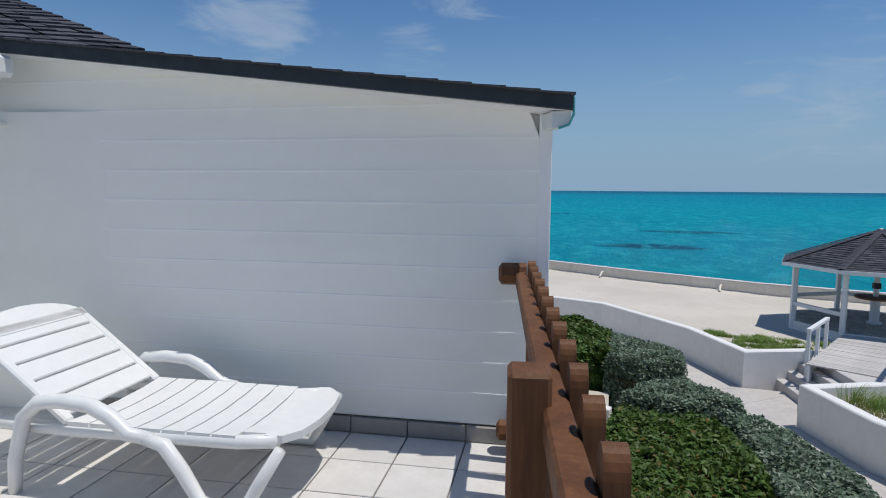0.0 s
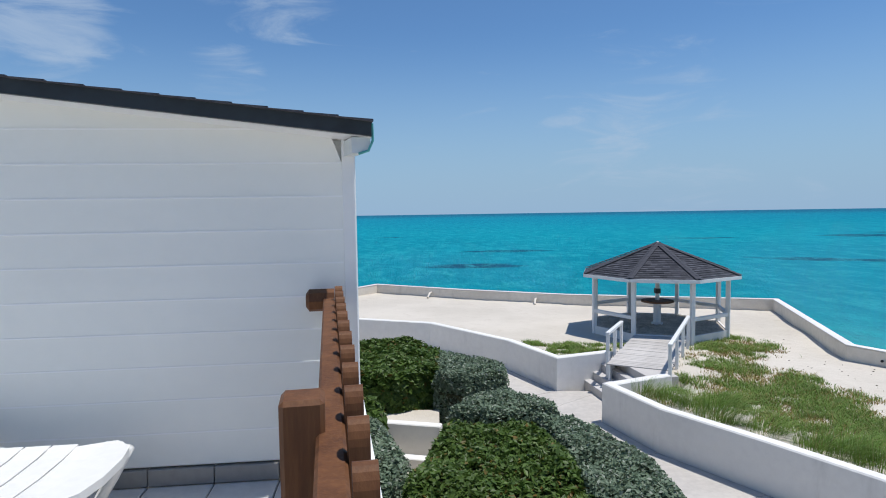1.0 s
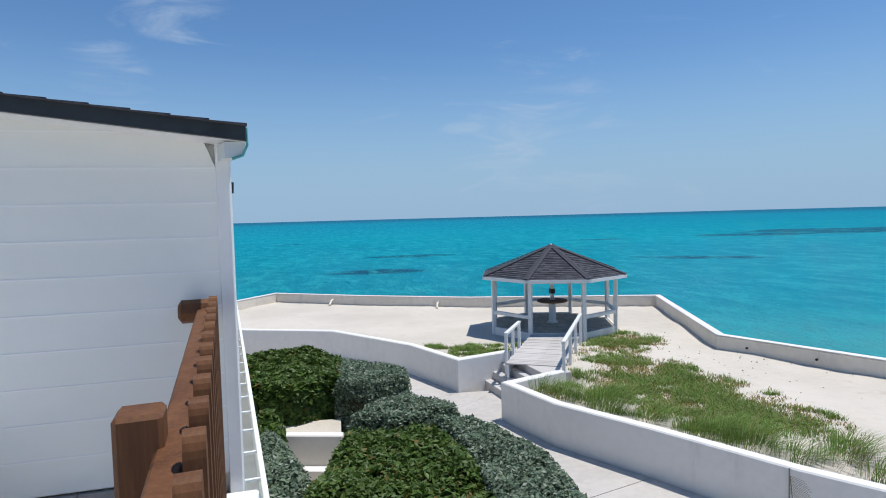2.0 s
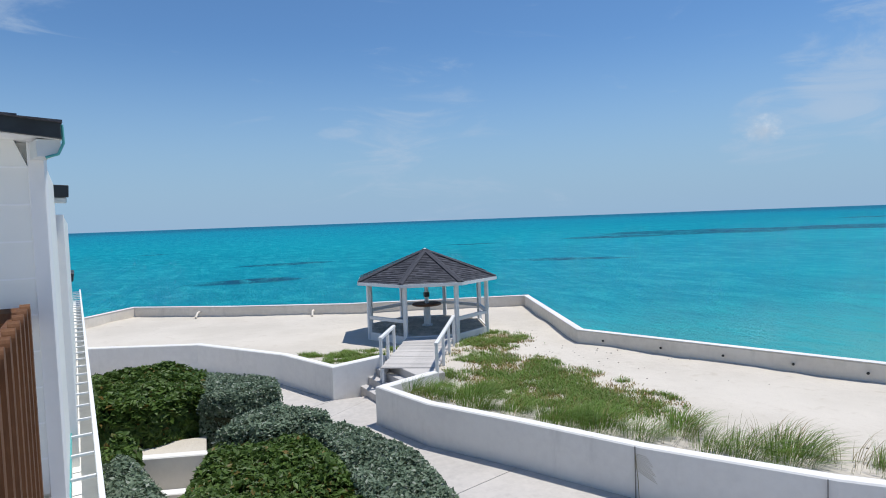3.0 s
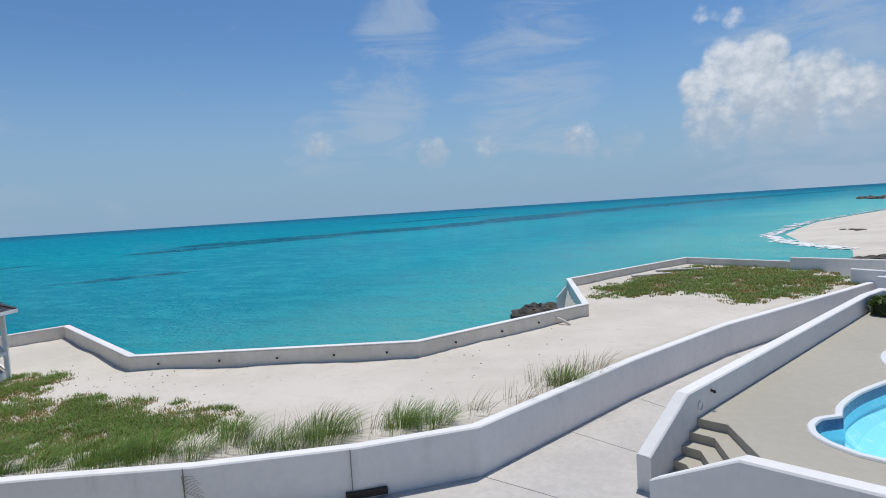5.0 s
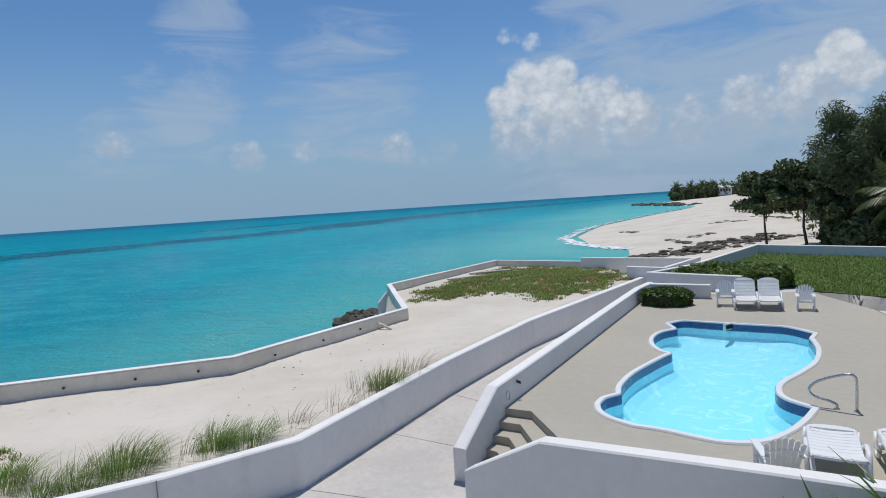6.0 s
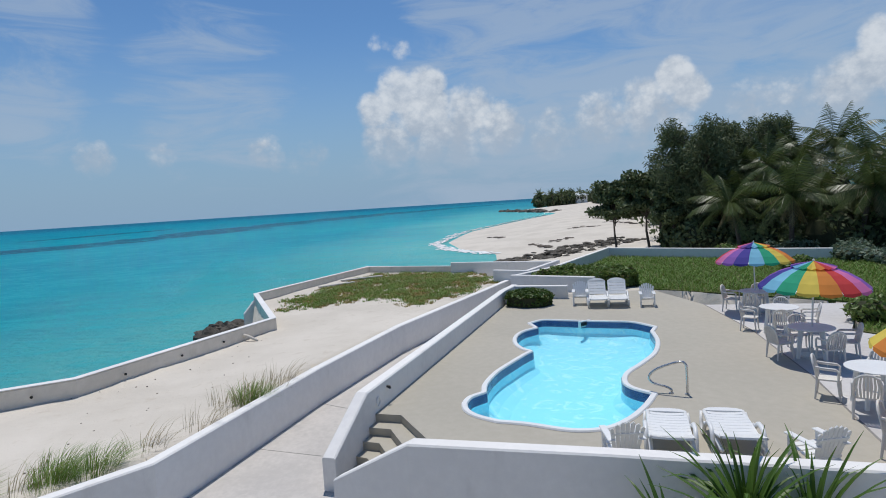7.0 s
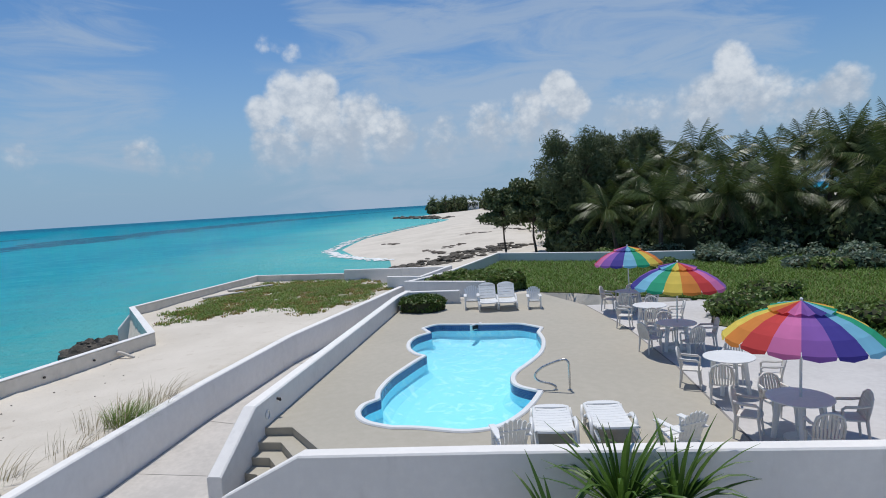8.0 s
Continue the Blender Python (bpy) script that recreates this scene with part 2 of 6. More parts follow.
M["rock"] = surface("dark_shore_rock", (0.15, 0.13, 0.105), (0.055, 0.050, 0.042), 0.8, 6, 0.95, 0.9, 0.08)
M["bark"] = surface("grey_bark", (0.14, 0.115, 0.09), (0.07, 0.055, 0.045), 1.5, 12, 0.95, 0.8, 0.03)
# solid plant hearts: the shade between twigs is put into this dark colour
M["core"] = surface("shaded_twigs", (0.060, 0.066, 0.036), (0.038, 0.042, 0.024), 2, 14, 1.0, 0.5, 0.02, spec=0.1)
M["lawn"] = surface("lawn_soil", (0.085, 0.125, 0.032), (0.125, 0.135, 0.05), 0.25, 5, 0.95, 0.6, 0.03, spec=0.1)
M["seat_brown"] = surface("brown_bench_top", (0.26, 0.13, 0.075), (0.16, 0.08, 0.05), 1.5, 14, 0.7, 0.2, 0.004)

k = Nodes("stained_timber")
g = k.noise(3.0, 6, 0.6, (6, 6, 0.7), 2)
r = k.noise(22, 4, 0.6, (5, 5, 0.5), 4)
c = k.mix(k.ramp(g, 0.3, 0.7), (0.165, 0.070, 0.029), (0.088, 0.036, 0.017))
c = k.mix(k.math("MULTIPLY", k.ramp(r, 0.45, 0.7), 0.25), c, (0.27, 0.12, 0.045))
c = k.mix(k.math("MULTIPLY", k.random(), 0.2), c, (0.28, 0.125, 0.05))
k.bump(r, 0.25, 0.004)
M["wood"] = k.done(c, 0.6, 0, 0.25)

k = Nodes("asphalt_shingle")
isl = k.island()
c = k.mix(k.ramp(isl, 0.0, 1.0), (0.030, 0.032, 0.042), (0.085, 0.088, 0.105))
c = k.mix(k.math("MULTIPLY", k.ramp(k.noise(60, 3), 0.4, 0.7), 0.45), c, (0.13, 0.125, 0.135))
k.bump(k.noise(90, 4), 0.6, 0.006)
M["shingle"] = k.done(c, 0.9, 0, 0.25)

k = Nodes("coral_sand")
a, b, d = k.noise(0.22, 5, 0.6), k.noise(2.2, 6, 0.65, seed=4), k.noise(30, 4, 0.6, seed=8)
c = k.mix(k.ramp(a, 0.35, 0.65), (0.655, 0.60, 0.52), (0.57, 0.52, 0.445))
c = k.mix(k.math("MULTIPLY", k.ramp(b, 0.55, 0.72), 0.35), c, (0.44, 0.375, 0.295))
c = k.mix(k.math("MULTIPLY", k.ramp(d, 0.58, 0.75), 0.25), c, (0.36, 0.30, 0.24))
k.bump(k.math("ADD", k.math("MULTIPLY", b, 0.7), k.math("MULTIPLY", d, 0.08)), 0.7, 0.07)
M["sand"] = k.done(c, 0.95, 0, 0.15)


def leaf(name, c1, c2, c3=None, amount=0.15, rough=0.5, through=0.25):
    k = Nodes(name)
    i = k.island()
    c = k.mix(i, c1, c2)
    if c3:
        c = k.mix(k.math("MULTIPLY", k.ramp(i, 1 - amount, 1 - amount + 0.02), 1.0), c, c3)
    c = k.mix(k.ramp(k.noise(1.1, 3), 0.35, 0.7, 0.0, 0.45), c, tuple(x * 0.55 for x in c1))
    k.bsdf.inputs["Subsurface Weight"].default_value = 0.0
    m = k.done(c, rough, 0, 0.35)
    tr = k.n.new("ShaderNodeBsdfTranslucent")
    k.put(c, tr.inputs["Color"])
    ms = k.n.new("ShaderNodeMixShader")
    ms.inputs[0].default_value = through
    k.l.new(k.bsdf.outputs[0], ms.inputs[1])
    k.l.new(tr.outputs[0], ms.inputs[2])
    k.l.new(ms.outputs[0], k.n["Material Output"].inputs["Surface"])
    return m


M["leaf_green"] = leaf("glossy_green_leaf", (0.115, 0.19, 0.034), (0.042, 0.085, 0.016), (0.20, 0.13, 0.03), 0.05)
M["leaf_silver"] = leaf("silver_green_leaf", (0.215, 0.285, 0.19), (0.105, 0.160, 0.098), (0.38, 0.42, 0.34), 0.12, 0.6)
M["shrub_leaf"] = leaf("shrub_leaf", (0.20, 0.28, 0.07), (0.10, 0.165, 0.035), (0.26, 0.22, 0.10), 0.10)
M["blade"] = leaf("dune_grass_blade", (0.21, 0.33, 0.06), (0.11, 0.205, 0.03), (0.36, 0.27, 0.12), 0.12, 0.6)
M["blade_dry"] = leaf("dry_grass_blade", (0.30, 0.25, 0.13), (0.20, 0.17, 0.075), (0.40, 0.33, 0.2), 0.2, 0.7)
M["mat_red"] = leaf("russet_ground_cover", (0.33, 0.28, 0.08), (0.24, 0.21, 0.06), (0.32, 0.16, 0.07), 0.25, 0.7)
M["lawn_blade"] = leaf("lawn_blade", (0.190, 0.315, 0.055), (0.105, 0.200, 0.034), (0.20, 0.17, 0.07), 0.14, 0.6)
M["frond"] = leaf("palm_frond", (0.125, 0.165, 0.050), (0.060, 0.090, 0.026), (0.34, 0.31, 0.16), 0.06, 0.38, 0.25)
M["needle"] = leaf("casuarina_needle", (0.17, 0.205, 0.095), (0.09, 0.115, 0.055), None, 0.1, 0.7)
M["dark_leaf"] = leaf("sea_grape_leaf", (0.155, 0.195, 0.08), (0.08, 0.108, 0.044), None, 0.1, 0.5)
M["yucca"] = leaf("yucca_leaf", (0.13, 0.23, 0.04), (0.06, 0.125, 0.022), (0.24, 0.17, 0.06), 0.06, 0.4)

# sea: turquoise shallows, dark reef patches, deep blue rim, small chop shaded in colour as well as relief
k = Nodes("sea_water")
x, y, z = k.xyz()
dist = k.math("SQRT", k.math("ADD", k.math("MULTIPLY", x, x), k.math("MULTIPLY", y, y)))
c = k.mix(k.ramp(k.noise(0.012, 5, 0.6, (1, 1, 1), 3), 0.35, 0.7), (0.0, 0.325, 0.395), (0.0, 0.25, 0.335))
shore = k.math("ADD", k.math("MULTIPLY", x, 0.0), k.ramp(k.math("ADD", k.math("ADD", k.math("MULTIPLY", y, 1.0), k.math("MULTIPLY", x, 0.22)), k.math("MULTIPLY", k.noise(0.03, 4), 26)), 8, 54))
c = k.mix(shore, (0.16, 0.52, 0.50), c)
REEFS = [(19, 86, 10, 4.5, -13), (10, 63, 9, 4.5, -9), (3, 146, 5, 4, 0), (49, 61, 13, 4, -36), (65, 114, 10, 4, -20), (103, 109, 14, 8, -20), (140, 108, 36, 22, -25), (175, 88, 38, 20, -32), (222, 66, 42, 20, -32), (285, 58, 62, 26, -20), (375, 28, 84, 30, -22), (500, -20, 130, 38, -25), (650, -105, 150, 26, -35), (340, 142, 70, 16, -15)]
reef = None
for rx_, ry_, ra, rb, rot in REEFS:
    ca_, sa_ = math.cos(radians(rot)), math.sin(radians(rot))
    dx, dy = k.math("SUBTRACT", x, float(rx_)), k.math("SUBTRACT", y, float(ry_))
    u_ = k.math("DIVIDE", k.math("ADD", k.math("MULTIPLY", dx, ca_), k.math("MULTIPLY", dy, sa_)), float(ra))
    v_ = k.math("DIVIDE", k.math("SUBTRACT", k.math("MULTIPLY", dy, ca_), k.math("MULTIPLY", dx, sa_)), float(rb))
    m_ = k.math("SUBTRACT", 1.0 if rx_ > 90 else 0.55, k.math("ADD", k.math("MULTIPLY", u_, u_), k.math("MULTIPLY", v_, v_)))
    reef = m_ if reef is None else k.math("MAXIMUM", reef, m_)
reef = k.ramp(k.math("ADD", k.math("MULTIPLY", k.math("MAXIMUM", reef, -0.6), 0.8), k.math("MULTIPLY", k.math("SUBTRACT", k.noise(0.09, 6, 0.65, (0.6, 1.6, 1), 11, 0.5), 0.5), 1.7)), 0.02, 0.42)
c = k.mix(k.ramp(k.math("SUBTRACT", y, k.math("MULTIPLY", x, 0.45)), -10, 55, 0.0, 0.5), c, (0.0, 0.205, 0.30))
c = k.mix(k.ramp(dist, 80, 450, 0.0, 0.82), c, (0.0, 0.17, 0.275))
c = k.mix(k.math("MULTIPLY", reef, 0.88), c, (0.004, 0.062, 0.125))
c = k.mix(k.ramp(dist, 420, 1500), c, (0.008, 0.075, 0.17))
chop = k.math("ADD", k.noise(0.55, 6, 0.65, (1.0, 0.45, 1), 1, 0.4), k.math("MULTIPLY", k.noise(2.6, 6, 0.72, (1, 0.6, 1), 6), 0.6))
# wave light and shade painted by height: pale crests, dark troughs
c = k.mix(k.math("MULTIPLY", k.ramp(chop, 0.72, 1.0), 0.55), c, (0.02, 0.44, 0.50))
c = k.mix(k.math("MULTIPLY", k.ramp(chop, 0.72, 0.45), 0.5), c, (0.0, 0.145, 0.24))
k.bump(chop, 1.0, 0.55)
k.done(c, 0.6, 0, 0.0)
gl, ms = k.n.new("ShaderNodeBsdfGlossy"), k.n.new("ShaderNodeMixShader")
gl.inputs["Roughness"].default_value = 0.12
ms.inputs[0].default_value = 0.06
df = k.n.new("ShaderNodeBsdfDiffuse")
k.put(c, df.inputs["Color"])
for d_ in (gl, df):
    k.l.new(k.bsdf.inputs["Normal"].links[0].from_socket, d_.inputs["Normal"])
k.l.new(df.outputs[0], ms.inputs[1])
k.l.new(gl.outputs[0], ms.inputs[2])
k.l.new(ms.outputs[0], k.n["Material Output"].inputs["Surface"])
M["sea"] = k.m

k = Nodes("surf_foam")
M["foam"] = k.done((0.80, 0.82, 0.81), 0.9, 0, 0.2)

# pool: pale blue shell, blue mosaic band, clear rippled water
k = Nodes("pool_shell")
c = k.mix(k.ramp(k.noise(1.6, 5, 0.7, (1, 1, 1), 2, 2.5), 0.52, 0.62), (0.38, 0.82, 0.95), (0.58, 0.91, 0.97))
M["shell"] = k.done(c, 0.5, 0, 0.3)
k = Nodes("pool_mosaic")
br = k.n.new("ShaderNodeTexBrick")
br.inputs["Scale"].default_value = 7.0
br.inputs["Color1"].default_value, br.inputs["Color2"].default_value, br.inputs["Mortar"].default_value = (0.02, 0.045, 0.16, 1), (0.035, 0.08, 0.24, 1), (0.10, 0.14, 0.25, 1)
mp = k.n.new("ShaderNodeMapping")
mp.inputs["Rotation"].default_value = (radians(90), 0, 0)
k.l.new(k.co, mp.inputs["Vector"])
k.l.new(mp.outputs[0], br.inputs["Vector"])
M["mosaic"] = k.done(br.outputs[0], 0.25, 0, 0.5)
k = Nodes("pool_water")
tr, gl, fr, ms = (k.n.new("ShaderNode" + q) for q in ("BsdfTransparent", "BsdfGlossy", "Fresnel", "MixShader"))
tr.inputs[0].default_value = (0.86, 0.985, 1.0, 1)
gl.inputs["Roughness"].default_value = 0.03
fr.inputs["IOR"].default_value = 1.33
bp = k.n.new("ShaderNodeBump")
bp.inputs["Strength"].default_value, bp.inputs["Distance"].default_value = 0.35, 0.03
k.l.new(k.noise(4.5, 4, 0.6, (1, 1, 1), 1, 1.0), bp.inputs["Height"])
k.l.new(bp.outputs[0], gl.inputs["Normal"])
k.l.new(bp.outputs[0], fr.inputs["Normal"])
for s_, d_ in ((fr.outputs[0], ms.inputs[0]), (tr.outputs[0], ms.inputs[1]), (gl.outputs[0], ms.inputs[2]), (ms.outputs[0], k.n["Material Output"].inputs["Surface"])):
    k.l.new(s_, d_)
M["pool_water"] = k.m

RAINBOW = {"red": (0.74, 0.07, 0.07), "orange": (0.85, 0.3, 0.06), "yellow": (0.88, 0.68, 0.12), "green": (0.03, 0.44, 0.24), "teal": (0.03, 0.42, 0.36),
           "sky": (0.25, 0.62, 0.84), "blue": (0.075, 0.06, 0.36), "purple": (0.30, 0.13, 0.50), "pink": (0.8, 0.22, 0.5)}
for key, col in RAINBOW.items():
    q = leaf("canopy_cloth_" + key, col, tuple(v * 0.92 for v in col), None, 0, 0.8, 0.35)
    M["cloth_" + key] = q


# ---------------------------------------------------------------- shapes
class Shape:
    """Vertices and faces of one mesh."""

    def __init__(self):
        self.v, self.f = [], []

    def add(self, verts, faces, m=None):
        o = len(self.v)
        self.v += [tuple(m @ Vector(p)) if m else tuple(p) for p in verts]
        self.f += [tuple(i + o for i in q) for q in faces]
        return self

    def box(self, x0, y0, z0, x1, y1, z1, c=0.0, m=None):
        """A box, its edges chamfered by c."""
        if c <= 0:
            v = [(x, y, z) for x in (x0, x1) for y in (y0, y1) for z in (z0, z1)]
            return self.add(v, [(0, 1, 3, 2), (4, 6, 7, 5), (0, 4, 5, 1), (2, 3, 7, 6), (0, 2, 6, 4), (1, 5, 7, 3)], m)
        b = bmesh.new()
        bmesh.ops.create_cube(b, size=1.0, matrix=Matrix.Translation(((x0 + x1) / 2, (y0 + y1) / 2, (z0 + z1) / 2)) @ Matrix.Diagonal((x1 - x0, y1 - y0, z1 - z0, 1)))
        bmesh.ops.bevel(b, geom=b.edges[:], offset=c, segments=1, affect="EDGES", profile=0.5)
        b.verts.index_update()
        self.add([q.co[:] for q in b.verts], [[q.index for q in face.verts] for face in b.faces], m)
        b.free()
        return self

    def tube(self, pts, r, n=8, caps=True):
        """A round bar along points; r one radius or one for each point."""
        pts = [Vector(p) for p in pts]
        rs = r if isinstance(r, (list, tuple)) else [r] * len(pts)
        o, ref = len(self.v), None
        for i, p in enumerate(pts):
            d = (pts[min(i + 1, len(pts) - 1)] - pts[max(i - 1, 0)]).normalized()
            if ref is None:
                ref = d.orthogonal().normalized()
            ref = (ref - d * ref.dot(d)).normalized()
            side = d.cross(ref)
            for j in range(n):
                a = 2 * math.pi * j / n
                self.v.append(tuple(p + (ref * math.cos(a) + side * math.sin(a)) * rs[i]))
        for i in range(len(pts) - 1):
            for j in range(n):
                self.f.append((o + i * n + j, o + i * n + (j + 1) % n, o + (i + 1) * n + (j + 1) % n, o + (i + 1) * n + j))
        if caps:
            self.f.append(tuple(o + j for j in reversed(range(n))))
            self.f.append(tuple(o + (len(pts) - 1) * n + j for j in range(n)))
        return self

    def prism(self, poly, z0, z1):
        n, o = len(poly), len(self.v)
        self.v += [(p[0], p[1], z0) for p in poly] + [(p[0], p[1], z1) for p in poly]
        self.f += [tuple(o + i for i in reversed(range(n))), tuple(o + n + i for i in range(n))]
        self.f += [(o + i, o + (i + 1) % n, o + n + (i + 1) % n, o + n + i) for i in range(n)]
        return self

    def sweep(self, line, profile):
        """A profile of (aside, z) carried along a line in plan with mitred corners; z may be added to by a third number of each point."""
        o, n, m = len(self.v), len(line), len(profile)
        for i, p in enumerate(line):
            a, b, c = (Vector(line[max(i - 1, 0)][:2]), Vector(p[:2]), Vector(line[min(i + 1, n - 1)][:2]))
            d1, d2 = (b - a).normalized() if i else (c - b).normalized(), (c - b).normalized() if i < n - 1 else (b - a).normalized()
            n1, n2 = Vector((d1.y, -d1.x)), Vector((d2.y, -d2.x))
            nn = (n1 + n2).normalized()
            k = 1 / max(nn.dot(n1), 0.4)
            for q in profile:
                w = b + nn * q[0] * k
                self.v.append((w.x, w.y, q[1] + (p[2] if len(p) > 2 and (len(q) < 3 or q[2]) else 0)))
        for i in range(n - 1):
            for j in range(m):
                self.f.append((o + i * m + j, o + i * m + (j + 1) % m, o + (i + 1) * m + (j + 1) % m, o + (i + 1) * m + j))
        self.f += [tuple(o + j for j in range(m)), tuple(o + (n - 1) * m + j for j in reversed(range(m)))]
        return self

    def mesh(self, name, mat=None, smooth=False, fix=True):
        me = bpy.data.meshes.new(name)
        me.from_pydata(self.v, [], self.f)
        if fix and len(self.f) < 20000:
            b = bmesh.new()
            b.from_mesh(me)
            bmesh.ops.recalc_face_normals(b, faces=b.faces)
            b.to_mesh(me)
            b.free()
        if smooth:
            me.shade_smooth()
        if mat:
            me.materials.append(mat)
        return me


def thing(name, label, category, at=(0, 0, 0), turn=0.0, group="", kind=""):
    ob = new(name)
    ob.empty_display_size = 0.2
    ob.matrix_basis = pose(*at, 0, 0, turn)
    return tagged(ob, label, category, group, kind)


def part(name, shape, material, parent, label="", smooth=False):
    me = shape if isinstance(shape, bpy.types.Mesh) else shape.mesh(name, material, smooth)
    ob = new(name, me)
    ob.parent = parent
    if label:
        ob["label"] = label
    return ob


def whole(name, shape, material, label, category, kind="", smooth=False, group="", at=None):
    ob = new(name, shape.mesh(name, material, smooth))
    if at is not None:
        ob.matrix_basis = at
    return tagged(ob, label, category, group, kind)


def smooth_line(pts, n=6, closed=False):
    """Points along a Catmull-Rom curve."""
    out, m = [], len(pts)
    for i in range(m if closed else m - 1):
        p = [Vector(pts[(i + k) % m]) if closed else Vector(pts[min(max(i + k, 0), m - 1)]) for k in (-1, 0, 1, 2)]
        for s in range(n):
            t = s / n
            out.append(tuple(0.5 * (2 * p[1] + (p[2] - p[0]) * t + (2 * p[0] - 5 * p[1] + 4 * p[2] - p[3]) * t * t + (3 * p[1] - p[0] - 3 * p[2] + p[3]) * t ** 3)))
    if not closed:
        out.append(tuple(pts[-1]))
    return out


def inside(px, py, poly):
    """Which of the points lie in a polygon (arrays)."""
    res = np.zeros(px.shape, bool)
    for (x0, y0), (x1, y1) in zip(poly, poly[1:] + poly[:1]):
        cross = ((y0 > py) != (y1 > py)) & (px < (x1 - x0) * (py - y0) / ((y1 - y0) if y1 != y0 else 1e-9) + x0)
        res ^= cross
    return res


def line_distance(px, py, line):
    best = np.full(px.shape, 1e9)
    for (x0, y0), (x1, y1) in zip(line, line[1:]):
        dx, dy = x1 - x0, y1 - y0
        t = np.clip(((px - x0) * dx + (py - y0) * dy) / (dx * dx + dy * dy), 0, 1)
        best = np.minimum(best, np.hypot(px - x0 - t * dx, py - y0 - t * dy))
    return best


# ---------------------------------------------------------------- plan (metres; path level -0.4, pool deck 0.4, balcony floor 3.12)
SEA_Z, PATH_Z, DECK_Z, FLOOR_Z = -1.2, -0.4, 0.4, 3.12
SEAWALL = [(-9, 20.6), (-1.9, 30.1), (-0.03, 32.4), (4.2, 29.2), (8.7, 26.35), (16.65, 23.15), (13.03, 15.0), (16.1, 6.75), (22.75, 2.88), (30.1, 4.9), (39.4, -0.4), (36.2, -5.1), (35.2, -6.6)]
WALL_R = [(6.98, 13.6), (5.2, 13.05), (5.65, 11.15), (6.65, 9.2), (7.68, 6.99), (9.1, 4.65), (10.5, 2.92), (15.57, 0.68), (20.1, -1.62), (29.57, -7.75)]
WALL_L = [(-6, 24.2), (-1.3, 22.95), (1.9, 21.3), (4.03, 17.95), (4.87, 15.5), (6.6, 15.95)]
SHORE = [(-60, 12), (-9, 22.0), (-2.1, 31.2), (-0.03, 33.6), (9, 27.2), (17.6, 23.6), (13.9, 14.9), (16.4, 7.6), (22.9, 3.7), (30.1, 5.7), (40.4, -0.2), (46, -7), (54, -12), (62, -13.6), (72, -11.2), (85, -11.4), (98, -15),
         (112, -19.4), (133, -29.5), (160, -43.6), (184, -57), (200, -64), (225, -64), (262, -61), (284, -75), (310, -96), (420, -150)]
LAND = SHORE + [(420, -220), (-60, -220)]
PLOT = [p for p in SEAWALL] + [(29.57, -7.75), (20.1, -1.62), (15.57, 0.68), (10.5, 2.92), (9.1, 4.65), (7.68, 6.99), (6.65, 9.2), (5.65, 11.15), (5.2, 13.05), (6.98, 13.6), (6.6, 15.95), (4.87, 15.5), (4.03, 17.95), (1.9, 21.3), (-1.3, 22.95), (-6, 24.2)]
LAWN = [(24.2, -8.2), (29.3, -9.6), (37.4, -15.9), (31.4, -21.0), (26, -40), (4, -40), (6, -16), (14.9, -13.6), (18.1, -16.7), (23.6, -12.2)]
POOLSIDE = [(9.9, -0.6), (12.0, -0.55), (23.6, -6.4), (24.5, -8.3), (23.86, -12.23), (18.1, -16.7), (14.9, -13.6), (3, -14), (5.5, -8.6), (9.0, -1.5)]


def axis(*runs):
    out = []
    for a, b, step in runs:
        out += list(np.arange(a, b, step))
    return np.array(out + [runs[-1][1]])


gx = axis((-60, -10, 5), (-10, 46, 0.3), (46, 120, 1.5), (120, 420, 8))
gy = axis((-220, -44, 8), (-44, -20, 0.8), (-20, 40, 0.3), (40, 60, 4))
PX, PY = np.meshgrid(gx, gy)
rough = np.array([noise.noise(Vector((a * 0.35, b * 0.35, 0))) * 0.055 + noise.noise(Vector((a * 1.4, b * 1.4, 5))) * 0.022 for a, b in zip(PX.ravel(), PY.ravel())]).reshape(PX.shape)
on_land = inside(PX, PY, LAND)
sd = line_distance(PX, PY, SHORE) * np.where(on_land, 1, -1)
Z = SEA_Z + np.clip(sd * 0.075, -2.5, 1.35) + rough * np.clip(sd, 0, 8) * 0.35
in_plot = inside(PX, PY, PLOT) & (line_distance(PX, PY, WALL_R) > 0.43) & (line_distance(PX, PY, WALL_L) > 0.43)
near_r = np.minimum(line_distance(PX, PY, WALL_R), line_distance(PX, PY, WALL_L))
near_s = line_distance(PX, PY, SEAWALL)
sandz = 0.16 + 0.20 * np.exp(-near_r / 3.0) + rough + 0.05 * np.exp(-near_s / 0.5) + 0.10 * np.clip((PX - 24) / 8, 0, 1)
yard = inside(PX, PY, [(-60, -220), (-60, 20), (-9, 21), (-6, 24.2), (-1.3, 22.95), (1.9, 21.3), (4.03, 17.95), (4.87, 15.5), (6.6, 15.95), (6.98, 13.6), (5.2, 13.05), (5.65, 11.15), (6.65, 9.2), (7.68, 6.99), (9.1, 4.65), (10.5, 2.92), (15.57, 0.68), (20.1, -1.62), (29.57, -7.75),
                           (29.3, -9.6), (24.2, -8.2), (23.6, -12.2), (18.1, -16.7), (14.9, -13.6), (6, -16), (4, -40), (0, -220)])
Z = np.where(yard | (near_r <= 0.43), -0.55, Z)
Z = np.where(inside(PX, PY, LAWN), 0.34 + rough, Z)
Z = np.where(inside(PX, PY, POOLSIDE), -2.6, Z)
Z = np.where(in_plot, sandz, Z)
